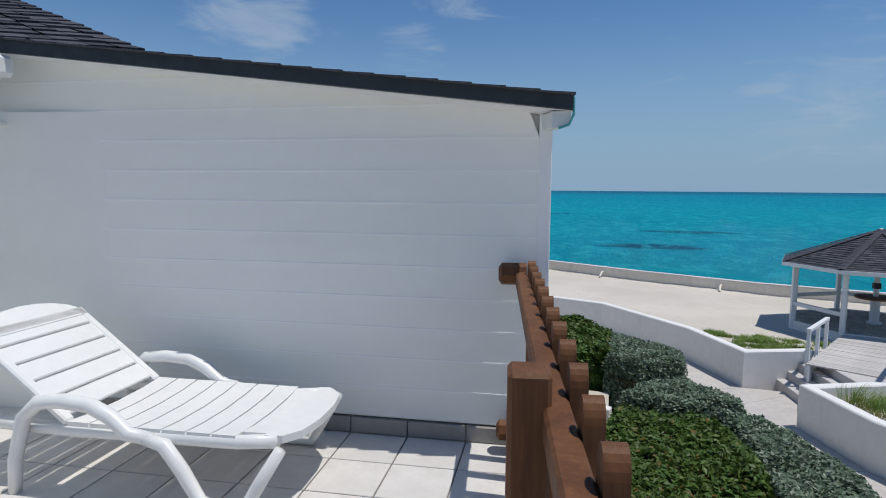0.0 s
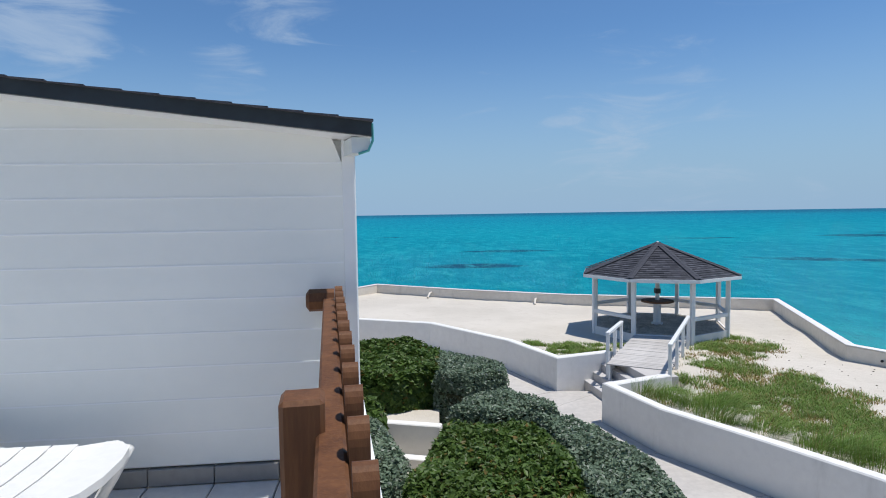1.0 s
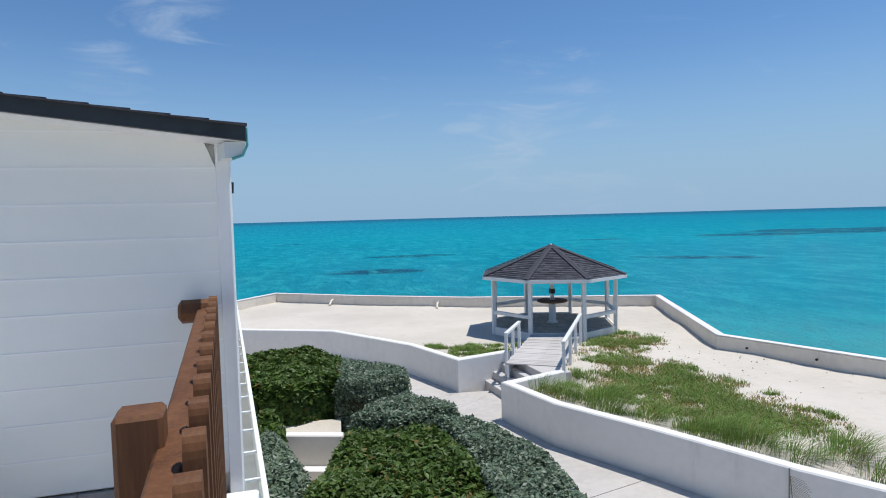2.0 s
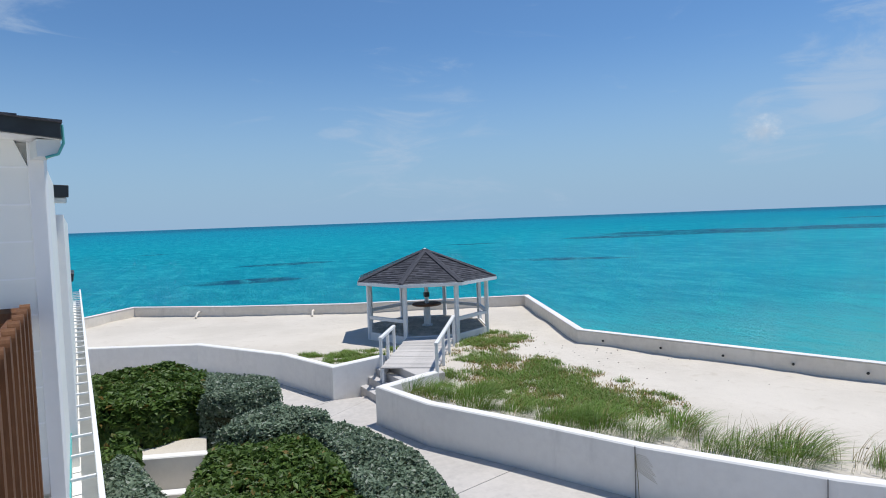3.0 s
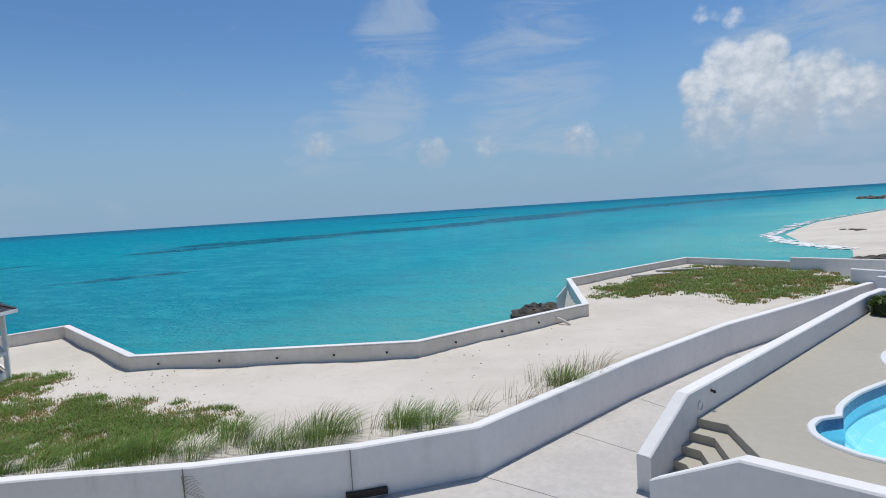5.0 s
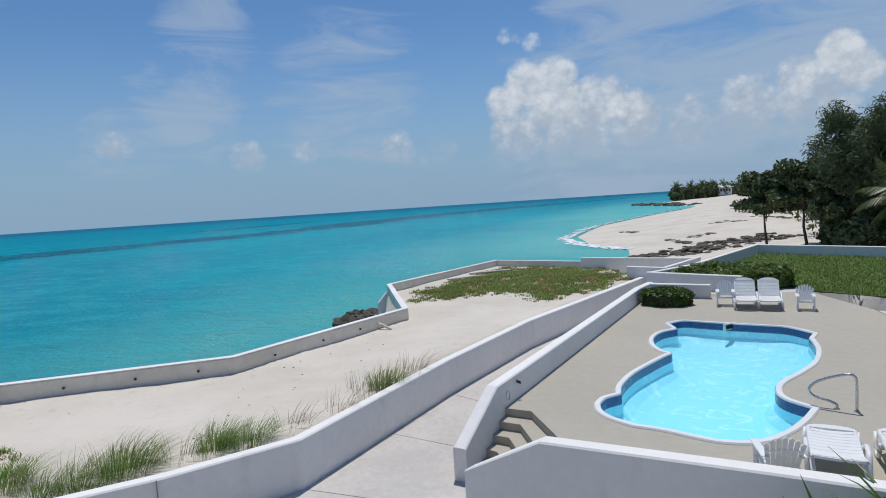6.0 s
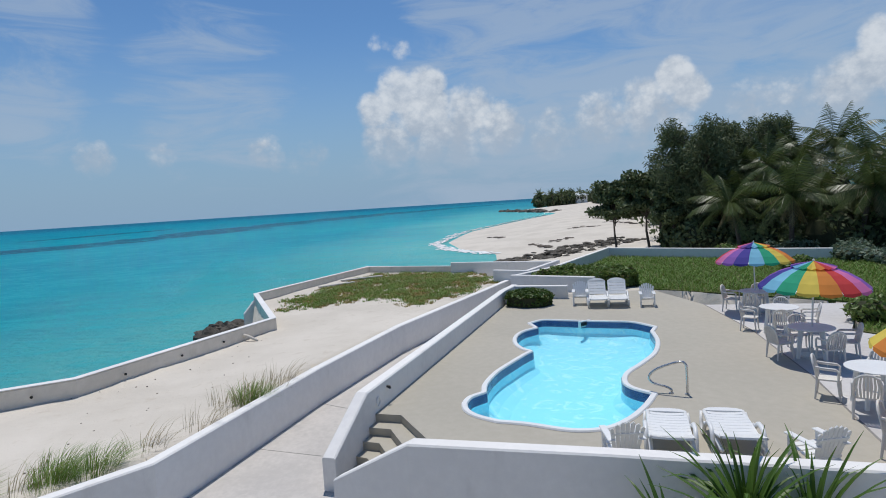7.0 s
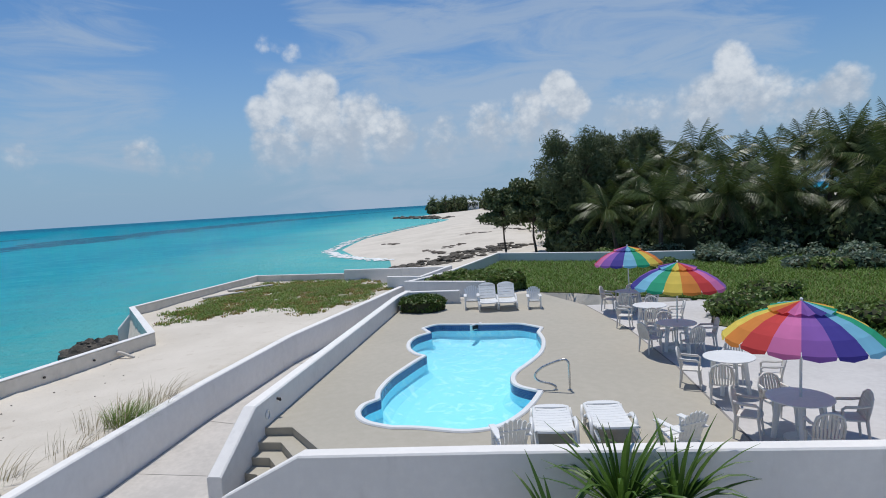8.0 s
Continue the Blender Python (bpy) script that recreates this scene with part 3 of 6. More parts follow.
Z = np.where((near_s < np.where((PX > 21.5) & (PX < 31.5) & (PY > 2), 0.3, 0.62)) & ~in_plot & ~yard & ~inside(PX, PY, LAWN), sandz, Z)


def ground_z(x, y):
    return float(Z[min(np.searchsorted(gy, y), len(gy) - 1), min(np.searchsorted(gx, x), len(gx) - 1)])


s = Shape()
s.v = np.stack([PX.ravel(), PY.ravel(), Z.ravel()], 1).tolist()
nx, ny = len(gx), len(gy)
s.f = [(j * nx + i, j * nx + i + 1, (j + 1) * nx + i + 1, (j + 1) * nx + i) for j in range(ny - 1) for i in range(nx - 1)]
tagged(new("ground", s.mesh("ground", M["sand"], True, False)), "pale coral sand with drifts and dry litter", "sand", kind="structure")

s = Shape()
rings = [0, 40, 90, 200, 450, 1000, 2200, 4600]
for r in rings[1:]:
    s.v += [(r * math.cos(a * math.pi / 32), r * math.sin(a * math.pi / 32), SEA_Z) for a in range(64)]
s.f.append(tuple(range(64)))
s.f += [(i * 64 + j, i * 64 + (j + 1) % 64, (i + 1) * 64 + (j + 1) % 64, (i + 1) * 64 + j) for i in range(len(rings) - 2) for j in range(64)]
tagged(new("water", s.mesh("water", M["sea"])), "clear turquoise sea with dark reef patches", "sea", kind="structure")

# path slabs, laid between the garden wall and the planting
edge = [(-6, 24.2), (-1.3, 22.95), (1.9, 21.3), (4.03, 17.95), (4.87, 15.5)]
outer = [(4.87, 15.5), (6.1, 15.3), (5.2, 13.05), (5.65, 11.15), (6.65, 9.2), (7.68, 6.99), (9.1, 4.65), (10.5, 2.92), (13.0, 1.8), (15.57, 0.68), (20.1, -1.62), (25, -4.8), (29.57, -7.75)]
inner = [(2.6, 14.6), (3.2, 13.4), (3.6, 12.4), (3.7, 10.6), (4.0, 8.6), (4.6, 6.4), (5.0, 3.2), (9.6, -0.2), (11.9, -0.3), (14.0, -1.2), (18.6, -3.6), (23.2, -6.2), (27.8, -9.0)]
slab_polys = [[outer[i], outer[i + 1], inner[i + 1], inner[i]] for i in range(len(outer) - 1)]
slab_polys += [[(1.9, 21.3), (4.03, 17.95), (2.2, 17.1), (0.6, 19.4)], [(4.03, 17.95), (4.87, 15.5), (2.6, 14.6), (2.2, 17.1)], [(-6, 24.2), (1.9, 21.3), (0.6, 19.4), (-6, 21)], [(5.0, 3.2), (9.6, -0.2), (9.0, -1.5), (5.5, -8.6), (0.9, -8.6), (0.9, 3.2)],
               [(4.6, 6.4), (5.0, 3.2), (0.9, 3.2), (0.9, 5.2)]]
path = tagged(new("pavement"), "pale concrete garden path in broad slabs", "path", kind="structure")
for poly in slab_polys:
    cx, cy = sum(p[0] for p in poly) / len(poly), sum(p[1] for p in poly) / len(poly)
    rr = [(cx + (p[0] - cx) * (1 - 0.012 / max(math.hypot(p[0] - cx, p[1] - cy), 0.1)), cy + (p[1] - cy) * (1 - 0.012 / max(math.hypot(p[0] - cx, p[1] - cy), 0.1))) for p in poly]
    part("slab", Shape().prism(rr, -0.62, PATH_Z), M["concrete"], path)


# ---------------------------------------------------------------- garden and sea walls
def wall(name, line, t, z0, z1, label, material="render", cap=None, kind="structure"):
    """A masonry wall with softened top edges; t < 0 sets it on the other side of the line."""
    s_ = 1 if t > 0 else -1
    c = 0.025 * s_
    prof = [(0, z0, 0), (0, z1 - 0.025), (c, z1), (t - c, z1), (t, z1 - 0.025), (t, z0, 0)]
    ob = whole(name, Shape().sweep(line, prof), M[material], label, "wall", kind)
    if cap:
        o = 0.012 * s_
        lid = Shape().sweep(line, [(-o, z1 + 0.004), (-o, z1 + 0.022), (t + o, z1 + 0.022), (t + o, z1 + 0.004)])
        part("coping", lid, M[cap], ob, "white painted wall coping")
    return ob


wall("wall_sea", SEAWALL, -0.22, -2.2, 0.66, "weathered grey-white sea wall with a painted top", "seawall", "seawall_top")
wall("wall_garden", WALL_R, -0.24, -0.6, 0.52, "long white rendered retaining wall curving beside the path", "render")
wall("wall_terrace", WALL_L, -0.24, -0.6, 0.52, "white rendered retaining wall with a bent line", "render")
# expansion joint lines in the garden wall
for i, (jx, jy) in enumerate(((7.62, 7.10), (9.02, 4.75))):
    s = Shape().box(-0.008, -0.012, -0.40, 0.008, 0.004, 0.515)
    tagged(new("joint", s.mesh("joint", M["grout"])), "dark vertical expansion joint in the white wall", "wall joint", kind="structure").matrix_basis = pose(jx - 0.01, jy - 0.01, 0, 0, 0, -64 if i == 0 else -58)
v = whole("wall_vent", Shape().box(-0.36, -0.03, 0, 0.36, 0.02, 0.13, 0.006), M["black"], "dark rectangular drain slot in the white wall", "vent", "structure")
v.matrix_basis = pose(9.15, 4.55, -0.36, 0, 0, -54)

# pool terrace walls: stair wall with a sloping end, front wall, planters
STAIR = [(10.75, 0.22, -0.72), (12.0, -0.38, 0.0), (23.4, -5.72, 0.0), (24.6, -6.5, 0.02)]
wall("wall_stair", STAIR, 0.26, -0.6, 0.93, "white rendered wall beside the pool steps, sloping down at its end", "render")
FRONT = [(9.62, -0.24, -0.80), (8.74, -1.34, 0.0), (7.73, -3.84, 0.0), (6.28, -7.21, 0.0), (5.6, -8.8, 0.0), (3.0, -14.6, 0.0)]
wall("wall_front", FRONT, 0.26, -0.6, 1.2, "broad white rendered wall in front of the pool terrace", "render")
wall("wall_planter", [(27.25, -7.2), (24.55, -10.15)], 0.2, 0.2, 1.02, "low white planter wall behind the deck chairs", "render")
wall("wall_bed", [(24.4, -6.6), (23.4, -8.55)], 0.2, 0.2, 0.93, "low white bed wall behind the clipped bush", "render")
wall("wall_cross", [(29.9, -6.9), (28.7, -8.2), (32.3, -10.9)], 0.18, -0.4, 1.0, "short white boundary wall with a corner", "render")
wall("wall_end", [(27.25, -7.2), (29.33, -9.66), (37.5, -15.96)], 0.2, -0.4, 1.0, "white garden wall climbing towards the trees", "render")
wall("wall_far", [(35.7, -5.45), (32.3, -10.9)], 0.18, -0.6, 0.95, "long low white wall above the shore", "render")
wall("wall_lawn", [(37.5, -15.96), (31.2, -21.5), (28.5, -24.5)], 0.2, -0.2, 0.98, "grey-white wall along the lawn", "render")

# ---------------------------------------------------------------- pool terrace
POOL_RUNS = [[(12.2, -2.5), (12.55, -2.68), (12.78, -3.02)], [(12.78, -3.02), (13.35, -3.16), (14.16, -3.58), (14.86, -4.1), (15.5, -4.62), (15.75, -4.86)], [(15.75, -4.86), (16.05, -4.72), (16.7, -4.68), (17.5, -4.86), (18.15, -5.25), (18.5, -5.78)],
             [(18.5, -5.78), (19.25, -5.75)], [(19.25, -5.75), (19.6, -6.35), (19.25, -7.0), (18.85, -7.65), (18.5, -8.3), (18.1, -8.9), (17.2, -9.22)], [(17.2, -9.22), (16.7, -8.86)],
             [(16.7, -8.86), (15.6, -8.48), (14.5, -7.85), (13.7, -7.12), (13.1, -6.5), (12.57, -6.2), (12.12, -6.16), (11.62, -6.42)], [(11.62, -6.42), (11.0, -5.92), (10.47, -5.37), (10.14, -4.77), (10.22, -4.14), (10.72, -3.46), (10.98, -2.98)], [(10.98, -2.98), (11.4, -2.62), (11.8, -2.48), (12.2, -2.5)]]
POOL = [p for run in POOL_RUNS for p in smooth_line(run, 5)[:-1]]


def ring(poly, d):
    """A closed outline moved inwards by d."""
    n, out = len(poly), []
    for _ in range(14 if d > 0.2 else 0):
        poly = [tuple((poly[i - 1][k] + 2 * poly[i][k] + poly[(i + 1) % n][k]) / 4 for k in (0, 1)) for i in range(n)]
    area = sum(poly[i][0] * poly[(i + 1) % n][1] - poly[(i + 1) % n][0] * poly[i][1] for i in range(n))
    sg = 1 if area > 0 else -1
    for i in range(n):
        a, b = Vector(poly[i - 1][:2]), Vector(poly[(i + 1) % n][:2])
        t = (b - a).normalized()
        out.append((poly[i][0] - t.y * d * sg, poly[i][1] + t.x * d * sg))
    return out


def band(s_, lo, zl, hi, zh):
    n, o = len(lo), len(s_.v)
    s_.v += [(*p[:2], zl) for p in lo] + [(*p[:2], zh) for p in hi]
    s_.f += [(o + i, o + (i + 1) % n, o + n + (i + 1) % n, o + n + i) for i in range(n)]


def sheet_with_hole(outer_, hole, z):
    b = bmesh.new()
    edges = []
    for loop in (outer_, hole) if hole else (outer_,):
        vs = [b.verts.new((p[0], p[1], z)) for p in loop]
        edges += [b.edges.new((vs[i], vs[(i + 1) % len(vs)])) for i in range(len(vs))]
    bmesh.ops.triangle_fill(b, use_beauty=True, edges=edges)
    for f_ in b.faces:
        if f_.normal.z < 0:
            f_.normal_flip()
    return b


SEAM = [(6.75, -7.75), (7.98, -8.3), (11.76, -9.94), (15.86, -11.37), (19.9, -12.3)]
deck_outline = [(12.2, -0.60), (23.35, -5.95), (23.55, -8.4), (23.86, -12.23), (19.9, -12.3), (15.86, -11.37), (11.76, -9.94), (7.98, -8.3), (6.3, -7.4), (7.75, -3.9), (8.75, -1.5), (10.2, -1.75), (11.92, -1.24)]
b = sheet_with_hole(deck_outline, ring(POOL, 0.05), DECK_Z)
me = bpy.data.meshes.new("floor_deck")
b.to_mesh(me)
b.free()
me.materials.append(M["deck"])
deck = tagged(new("floor_deck", me), "smooth tan coated pool deck", "pool deck", kind="structure")
part("deck_edge", Shape().sweep(deck_outline + deck_outline[:1], [(0, -0.6), (0, DECK_Z - 0.004), (0.02, DECK_Z - 0.004), (0.02, -0.6)]), M["deck"], deck)
concrete_outline = [(6.27, -7.43), (7.96, -8.33), (11.75, -9.97), (15.86, -11.40), (19.9, -12.33), (18.1, -16.7), (14.9, -13.6), (9, -16), (3.1, -14.4), (5.6, -8.9)]
slab = whole("floor_patio", Shape().prism(concrete_outline, 0.1, DECK_Z - 0.012), M["slab"], "grey concrete patio under the tables", "patio", "structure")

part("seam", Shape().sweep(SEAM, [(-0.018, DECK_Z - 0.03), (-0.018, DECK_Z + 0.004), (0.018, DECK_Z + 0.004), (0.018, DECK_Z - 0.03)]), M["grout"], deck, "dark joint where the deck meets the patio")

pool = thing("swimming_pool", "curved swimming pool with blue tile band and white coping", "swimming pool")
s = Shape()
band(s, ring(POOL, -0.02), 0.405, ring(POOL, 0.0), 0.435)
band(s, ring(POOL, 0.0), 0.435, ring(POOL, 0.10), 0.435)
band(s, ring(POOL, 0.10), 0.435, ring(POOL, 0.115), 0.40)
band(s, ring(POOL, 0.115), 0.40, ring(POOL, 0.115), 0.36)
part("coping", s, M["plastic"], pool, "smooth white pool coping")
s = Shape()
band(s, ring(POOL, 0.12), 0.40, ring(POOL, 0.12), 0.20)
part("tile_band", s, M["mosaic"], pool, "dark blue mosaic tile band")
s = Shape()
band(s, ring(POOL, 0.12), 0.20, ring(POOL, 0.14), 0.02)
band(s, ring(POOL, 0.14), 0.02, ring(POOL, 0.34), -0.14)
band(s, ring(POOL, 0.34), -0.14, ring(POOL, 0.60), -0.22)
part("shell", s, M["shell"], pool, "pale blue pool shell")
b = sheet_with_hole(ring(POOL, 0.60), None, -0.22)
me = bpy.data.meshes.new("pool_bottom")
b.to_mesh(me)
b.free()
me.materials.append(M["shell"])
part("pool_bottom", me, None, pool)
b = sheet_with_hole(ring(POOL, 0.125), None, 0.305)
me = bpy.data.meshes.new("pool_water")
b.to_mesh(me)
b.free()
me.materials.append(M["pool_water"])
part("pool_water", me, None, pool, "clear rippled pool water")
part("skimmer", Shape().box(-0.03, -0.28, -0.11, 0.03, 0.28, 0.09, 0.01), M["plastic"], pool).matrix_basis = pose(18.78, -7.52, 0.36, 0, 0, 29)
part("skimmer_mouth", Shape().box(-0.04, -0.2, -0.07, 0.02, 0.2, 0.05, 0.01), M["black"], pool).matrix_basis = pose(18.76, -7.52, 0.36, 0, 0, 29)

# angled steps from the path up to the deck
steps = thing("pool_steps", "tan concrete angled steps up to the pool deck", "steps", kind="structure")
NOSE = [[(11.12, -0.08), (10.90, -0.36), (10.75, -0.42)], [(11.41, -0.22), (11.17, -0.55), (10.62, -0.72)], [(11.66, -0.33), (11.43, -0.78), (10.55, -1.0)], [(11.92, -0.46), (11.66, -1.01), (10.2, -1.36)], [(12.2, -0.60), (11.92, -1.24), (10.2, -1.75)]]
for i in range(4):
    lo, hi = NOSE[i], [(q[0] + 0.03, q[1] - 0.03) for q in NOSE[i + 1]]
    part("step", Shape().prism(lo + [(9.6 - 0.1 * i, -0.95 - 0.25 * i), (9.6 - 0.1 * i, -1.3 - 0.25 * i)] + hi[::-1], -0.6, PATH_Z + 0.16 * (i + 1)), M["deck"], steps)

# ---------------------------------------------------------------- house and balcony
NEAR = Matrix.Translation((0, 0, 4.5)) @ Matrix.Scale(0.92, 4) @ Matrix.Translation((0, 0, -4.5))  # balcony tiles are 0.304 m
TILT = 4.8  # the house's long side leans this many degrees off the y axis


def house_wall():
    """Lapped siding boards on the wall that closes the balcony, with corner board and skirting tiles."""
    w = tagged(new("wall_house"), "white lapped siding wall in open shade", "house wall", kind="structure")
    w.matrix_basis = NEAR
    back = Shape().add([(-7, 3.16, -0.6), (0.0, 3.16, -0.6), (0.0, 3.16, 4.92), (-7, 3.16, 5.66), (-7, 3.34, -0.6), (-0.02, 3.34, -0.6), (-0.02, 3.34, 4.92), (-7, 3.34, 5.66)],
                       [(0, 1, 2, 3), (4, 7, 6, 5), (0, 4, 5, 1), (1, 5, 6, 2), (2, 6, 7, 3), (3, 7, 4, 0)])
    part("wall_core", back, M["siding"], w)
    z, i = 3.22, 0
    while z < 5.6:
        h = 0.172
        edge_x = lambda q: min(-0.06, (4.925 - q) / 0.118)
        r0, r1 = edge_x(z), edge_x(z + h)
        if r1 > -6.8:
            s = Shape().add([(-7, 3.109, z), (r0, 3.109, z), (r1, 3.109, z + h), (-7, 3.109, z + h), (-7, 3.158, z), (r0, 3.158, z), (r1, 3.158, z + h), (-7, 3.158, z + h)],
                            [(0, 1, 2, 3), (4, 7, 6, 5), (0, 4, 5, 1), (1, 5, 6, 2), (2, 6, 7, 3), (3, 7, 4, 0)])
            part("siding_board", s, M["siding"], w)
            # thin pale strip standing for the lit edge of each board
            part("bead", Shape().box(-7, 3.1065, z + h - 0.005, r1, 3.112, z + h + 0.003), M["bead"], w)
        z += h
        i += 1
    part("corner_board", Shape().box(-0.06, 3.102, -0.5, 0.006, 3.20, 4.90, 0.004), M["trim"], w, "smooth white corner board")
    sk = Shape().box(-0.163, -0.012, 0, 0.163, 0.03, 0.088, 0.004).mesh("skirting_tile", M["skirt"])
    for j in range(20):
        part("skirting_tile", sk, None, w).location = (-0.255 - 0.33 * j, 3.105, FLOOR_Z)
    part("side_wall", Shape().box(-3.75, -4.2, 3.0, -3.55, 3.10, 5.25), M["siding"], w)
    return w


house_wall()


def house_block():
    """The house behind the balcony wall: long side walls stepping back, low eaves."""
    h = tagged(new("wall_house_side"), "white house side wall with stepped units", "house wall", kind="structure")
    h.matrix_basis = pose(0.0, 3.06, 0, 0, 0, TILT)
    part("wall_core", Shape().box(-6, 0, -0.6, -0.05, 3.2, 4.9), M["siding"], h)
    part("wall_core", Shape().box(-6, 3.25, -0.6, 0.005, 9.0, 4.62), M["siding"], h)
    part("wall_core", Shape().box(-6, 9.05, -0.6, -0.05, 17.5, 3.0), M["siding"], h)
    part("corner_board", Shape().box(-0.1, 3.2, 2.0, 0.012, 3.26, 4.63, 0.006), M["trim"], h)
    return h


house_block()


def roof():
    """Low side roof over the wall, with fascia, gutter and the steeper shingle roof behind."""
    r = thing("house_roof", "dark grey shingle roof with slate fascia and white gutter", "roof")
    sl = -0.118
    zt = lambda x: 4.912 + sl * (x - 0.09)  # top of the fascia
    # fascia board on the rake
    pts = [(0.09, zt(0.09)), (-7, zt(-7)), (-7, zt(-7) - 0.074), (0.09, zt(0.09) - 0.066)]
    s = Shape().add([(x, 2.66, z) for x, z in pts] + [(x, 2.69, z) for x, z in pts], [(0, 1, 2, 3), (4, 7, 6, 5), (0, 4, 5, 1), (1, 5, 6, 2), (2, 6, 7, 3), (3, 7, 4, 0)])
    part("fascia", s, M["fascia"], r, "dark slate-blue rake fascia")
    # soffit
    s = Shape().add([(0.09, 2.69, zt(0.09) - 0.07), (-7, 2.69, zt(-7) - 0.07), (-7, 3.2, zt(-7) - 0.07), (-0.02, 3.2, zt(0.09) - 0.07), (0.09, 2.69, zt(0.09) - 0.05), (-7, 2.69, zt(-7) - 0.05), (-7, 3.2, zt(-7) - 0.05), (-0.02, 3.2, zt(0.09) - 0.05)],
                    [(0, 1, 2, 3), (4, 7, 6, 5), (0, 4, 5, 1), (1, 5, 6, 2), (2, 6, 7, 3), (3, 7, 4, 0)])
    part("soffit", s, M["trim"], r, "white painted soffit")
    # roof deck and shingle courses showing their butts along the rake
    s = Shape().add([(0.09, 2.67, zt(0.09) - 0.008), (-7, 2.67, zt(-7) - 0.008), (-7.2, 6.4, zt(-7) - 0.008), (-0.5, 6.4, zt(0.09) - 0.008), (0.09, 2.67, zt(0.09) - 0.04), (-7, 2.67, zt(-7) - 0.04), (-7.2, 6.4, zt(-7) - 0.04), (-0.5, 6.4, zt(0.09) - 0.04)],
                    [(0, 1, 2, 3), (4, 7, 6, 5), (0, 4, 5, 1), (1, 5, 6, 2), (2, 6, 7, 3), (3, 7, 4, 0)])
    part("roof_deck", s, M["fascia"], r)
    course = Shape().add([(0, 0, 0), (-0.165, 0, 0.0195), (-0.165, 3.6, 0.0195), (0, 3.6, 0), (0, 0, 0.011), (-0.165, 0, 0.0195), (-0.165, 3.6, 0.0195), (0, 3.6, 0.011)],
                         [(0, 1, 2, 3), (4, 7, 6, 5), (0, 4, 5, 1), (1, 5, 6, 2), (2, 6, 7, 3), (3, 7, 4, 0)]).mesh("shingle_course", M["shingle"])
    x, i = 0.10, 0
    rnd = random.Random(4)
    while x > -6.9:
        part("shingle_course", course, None, r).matrix_basis = pose(x, 2.645 + rnd.uniform(-0.006, 0.006), zt(x) - 0.004, 0, 0, TILT + 4)
        x -= 0.150
        i += 1
    # gutter end, cut like a moulding, and its strap
    prof = [(0.0, 0.0), (0.075, 0.0), (0.105, 0.04), (0.105, 0.10), (0.0, 0.10)]
    s = Shape()
    n = len(prof)
    s.add([(0.0 + p[0] * 0.8, 2.70, 4.775 + p[1] * 0.7) for p in prof] + [(-0.10 + p[0] * 0.5, 3.05, 4.775 + p[1] * 0.7) for p in prof],
          [tuple(range(n)), tuple(range(2 * n - 1, n - 1, -1))] + [(i, (i + 1) % n, n + (i + 1) % n, n + i) for i in range(n)])
    part("gutter", s, M["gutter"], r, "pale moulded gutter")
    part("gutter_lip", Shape().tube([(0.093, 2.69, 4.905), (0.095, 2.69, 4.83), (0.075, 2.69, 4.785), (0.03, 2.69, 4.77)], 0.006, 6), M["teal"], r)
    # steeper roof behind, its hip running down to the side roof
    o, e, hip = Vector((-2.45, 4.12, 5.30)), Vector((-11, 4.12, 6.1)), Vector((-9.8, 8.4, 7.98))
    far_top = Vector((-16, 8.4, 8.4))
    s = Shape().add([tuple(o), tuple(e), tuple(far_top), tuple(hip), (-3.4, 12, 5.0), (-9.5, 12, 6.5)], [(0, 1, 2, 3), (0, 3, 5, 4)])
    part("roof_plane", s, M["fascia"], r)
    sh = Shape()
    nrm = (e - o).cross(hip - o).normalized()
    nrm = nrm if nrm.z > 0 else -nrm
    for i in range(30):
        f0, f1 = i / 30, (i + 1.15) / 30
        a, b_ = o.lerp(hip, f0), o.lerp(hip, min(f1, 1))
        a2, b2 = e.lerp(far_top, f0), e.lerp(far_top, min(f1, 1))
        n_ = 30
        for j in range(n_):
            x0, x1 = max((j + rnd.uniform(-0.15, 0.15)) / n_, 0), (j + 0.97) / n_
            lift = nrm * rnd.uniform(0.014, 0.03)
            q = [a.lerp(a2, x0) + lift, a.lerp(a2, x1) + lift, b_.lerp(b2, x1) + nrm * 0.005, b_.lerp(b2, x0) + nrm * 0.005, a.lerp(a2, x0), a.lerp(a2, x1)]
            sh.add([tuple(p) for p in q], [(0, 1, 2, 3), (0, 4, 5, 1)])
    part("shingles", sh, M["shingle"], r, "weathered dark grey shingles")["kind"] = "stuff"
    # eave of the next units
    part("fascia", Shape().box(-0.5, -0.02, -0.055, 0.10, 0.03, 0.055, 0.004), M["fascia"], r).matrix_basis = pose(-0.30, 6.2, 4.845, 0, 3, TILT)
    part("gutter", Shape().box(-0.3, 0.0, -0.11, 0.085, 0.05, -0.055, 0.01), M["gutter"], r).matrix_basis = pose(-0.30, 6.2, 4.845, 0, 3, TILT)
    part("fascia", Shape().box(-0.5, -0.05, -0.12, 0.16, 1.0, 0.03, 0.01), M["fascia"], r).matrix_basis = pose(-0.86, 12.0, 3.74, 0, 8, TILT)
    # downlight and gutter at the balcony's back corner
    part("gutter", Shape().box(-0.5, -0.12, -0.055, 0.0, 0.0, 0.055, 0.02), M["trim"], r, "white boxed gutter end").matrix_basis = pose(-2.74, 2.70, 5.11, 0, 0, 0)
    return r


roof()
lamp = thing("wall_lamp", "small white shaded wall lamp", "wall lamp", (-2.86, 2.66, 4.84))
part("shade", Shape().tube([(-0.10, 0, -0.02), (-0.02, 0, 0.0), (0.03, 0, 0.012)], [0.05, 0.035, 0.006], 10), M["trim"], lamp)
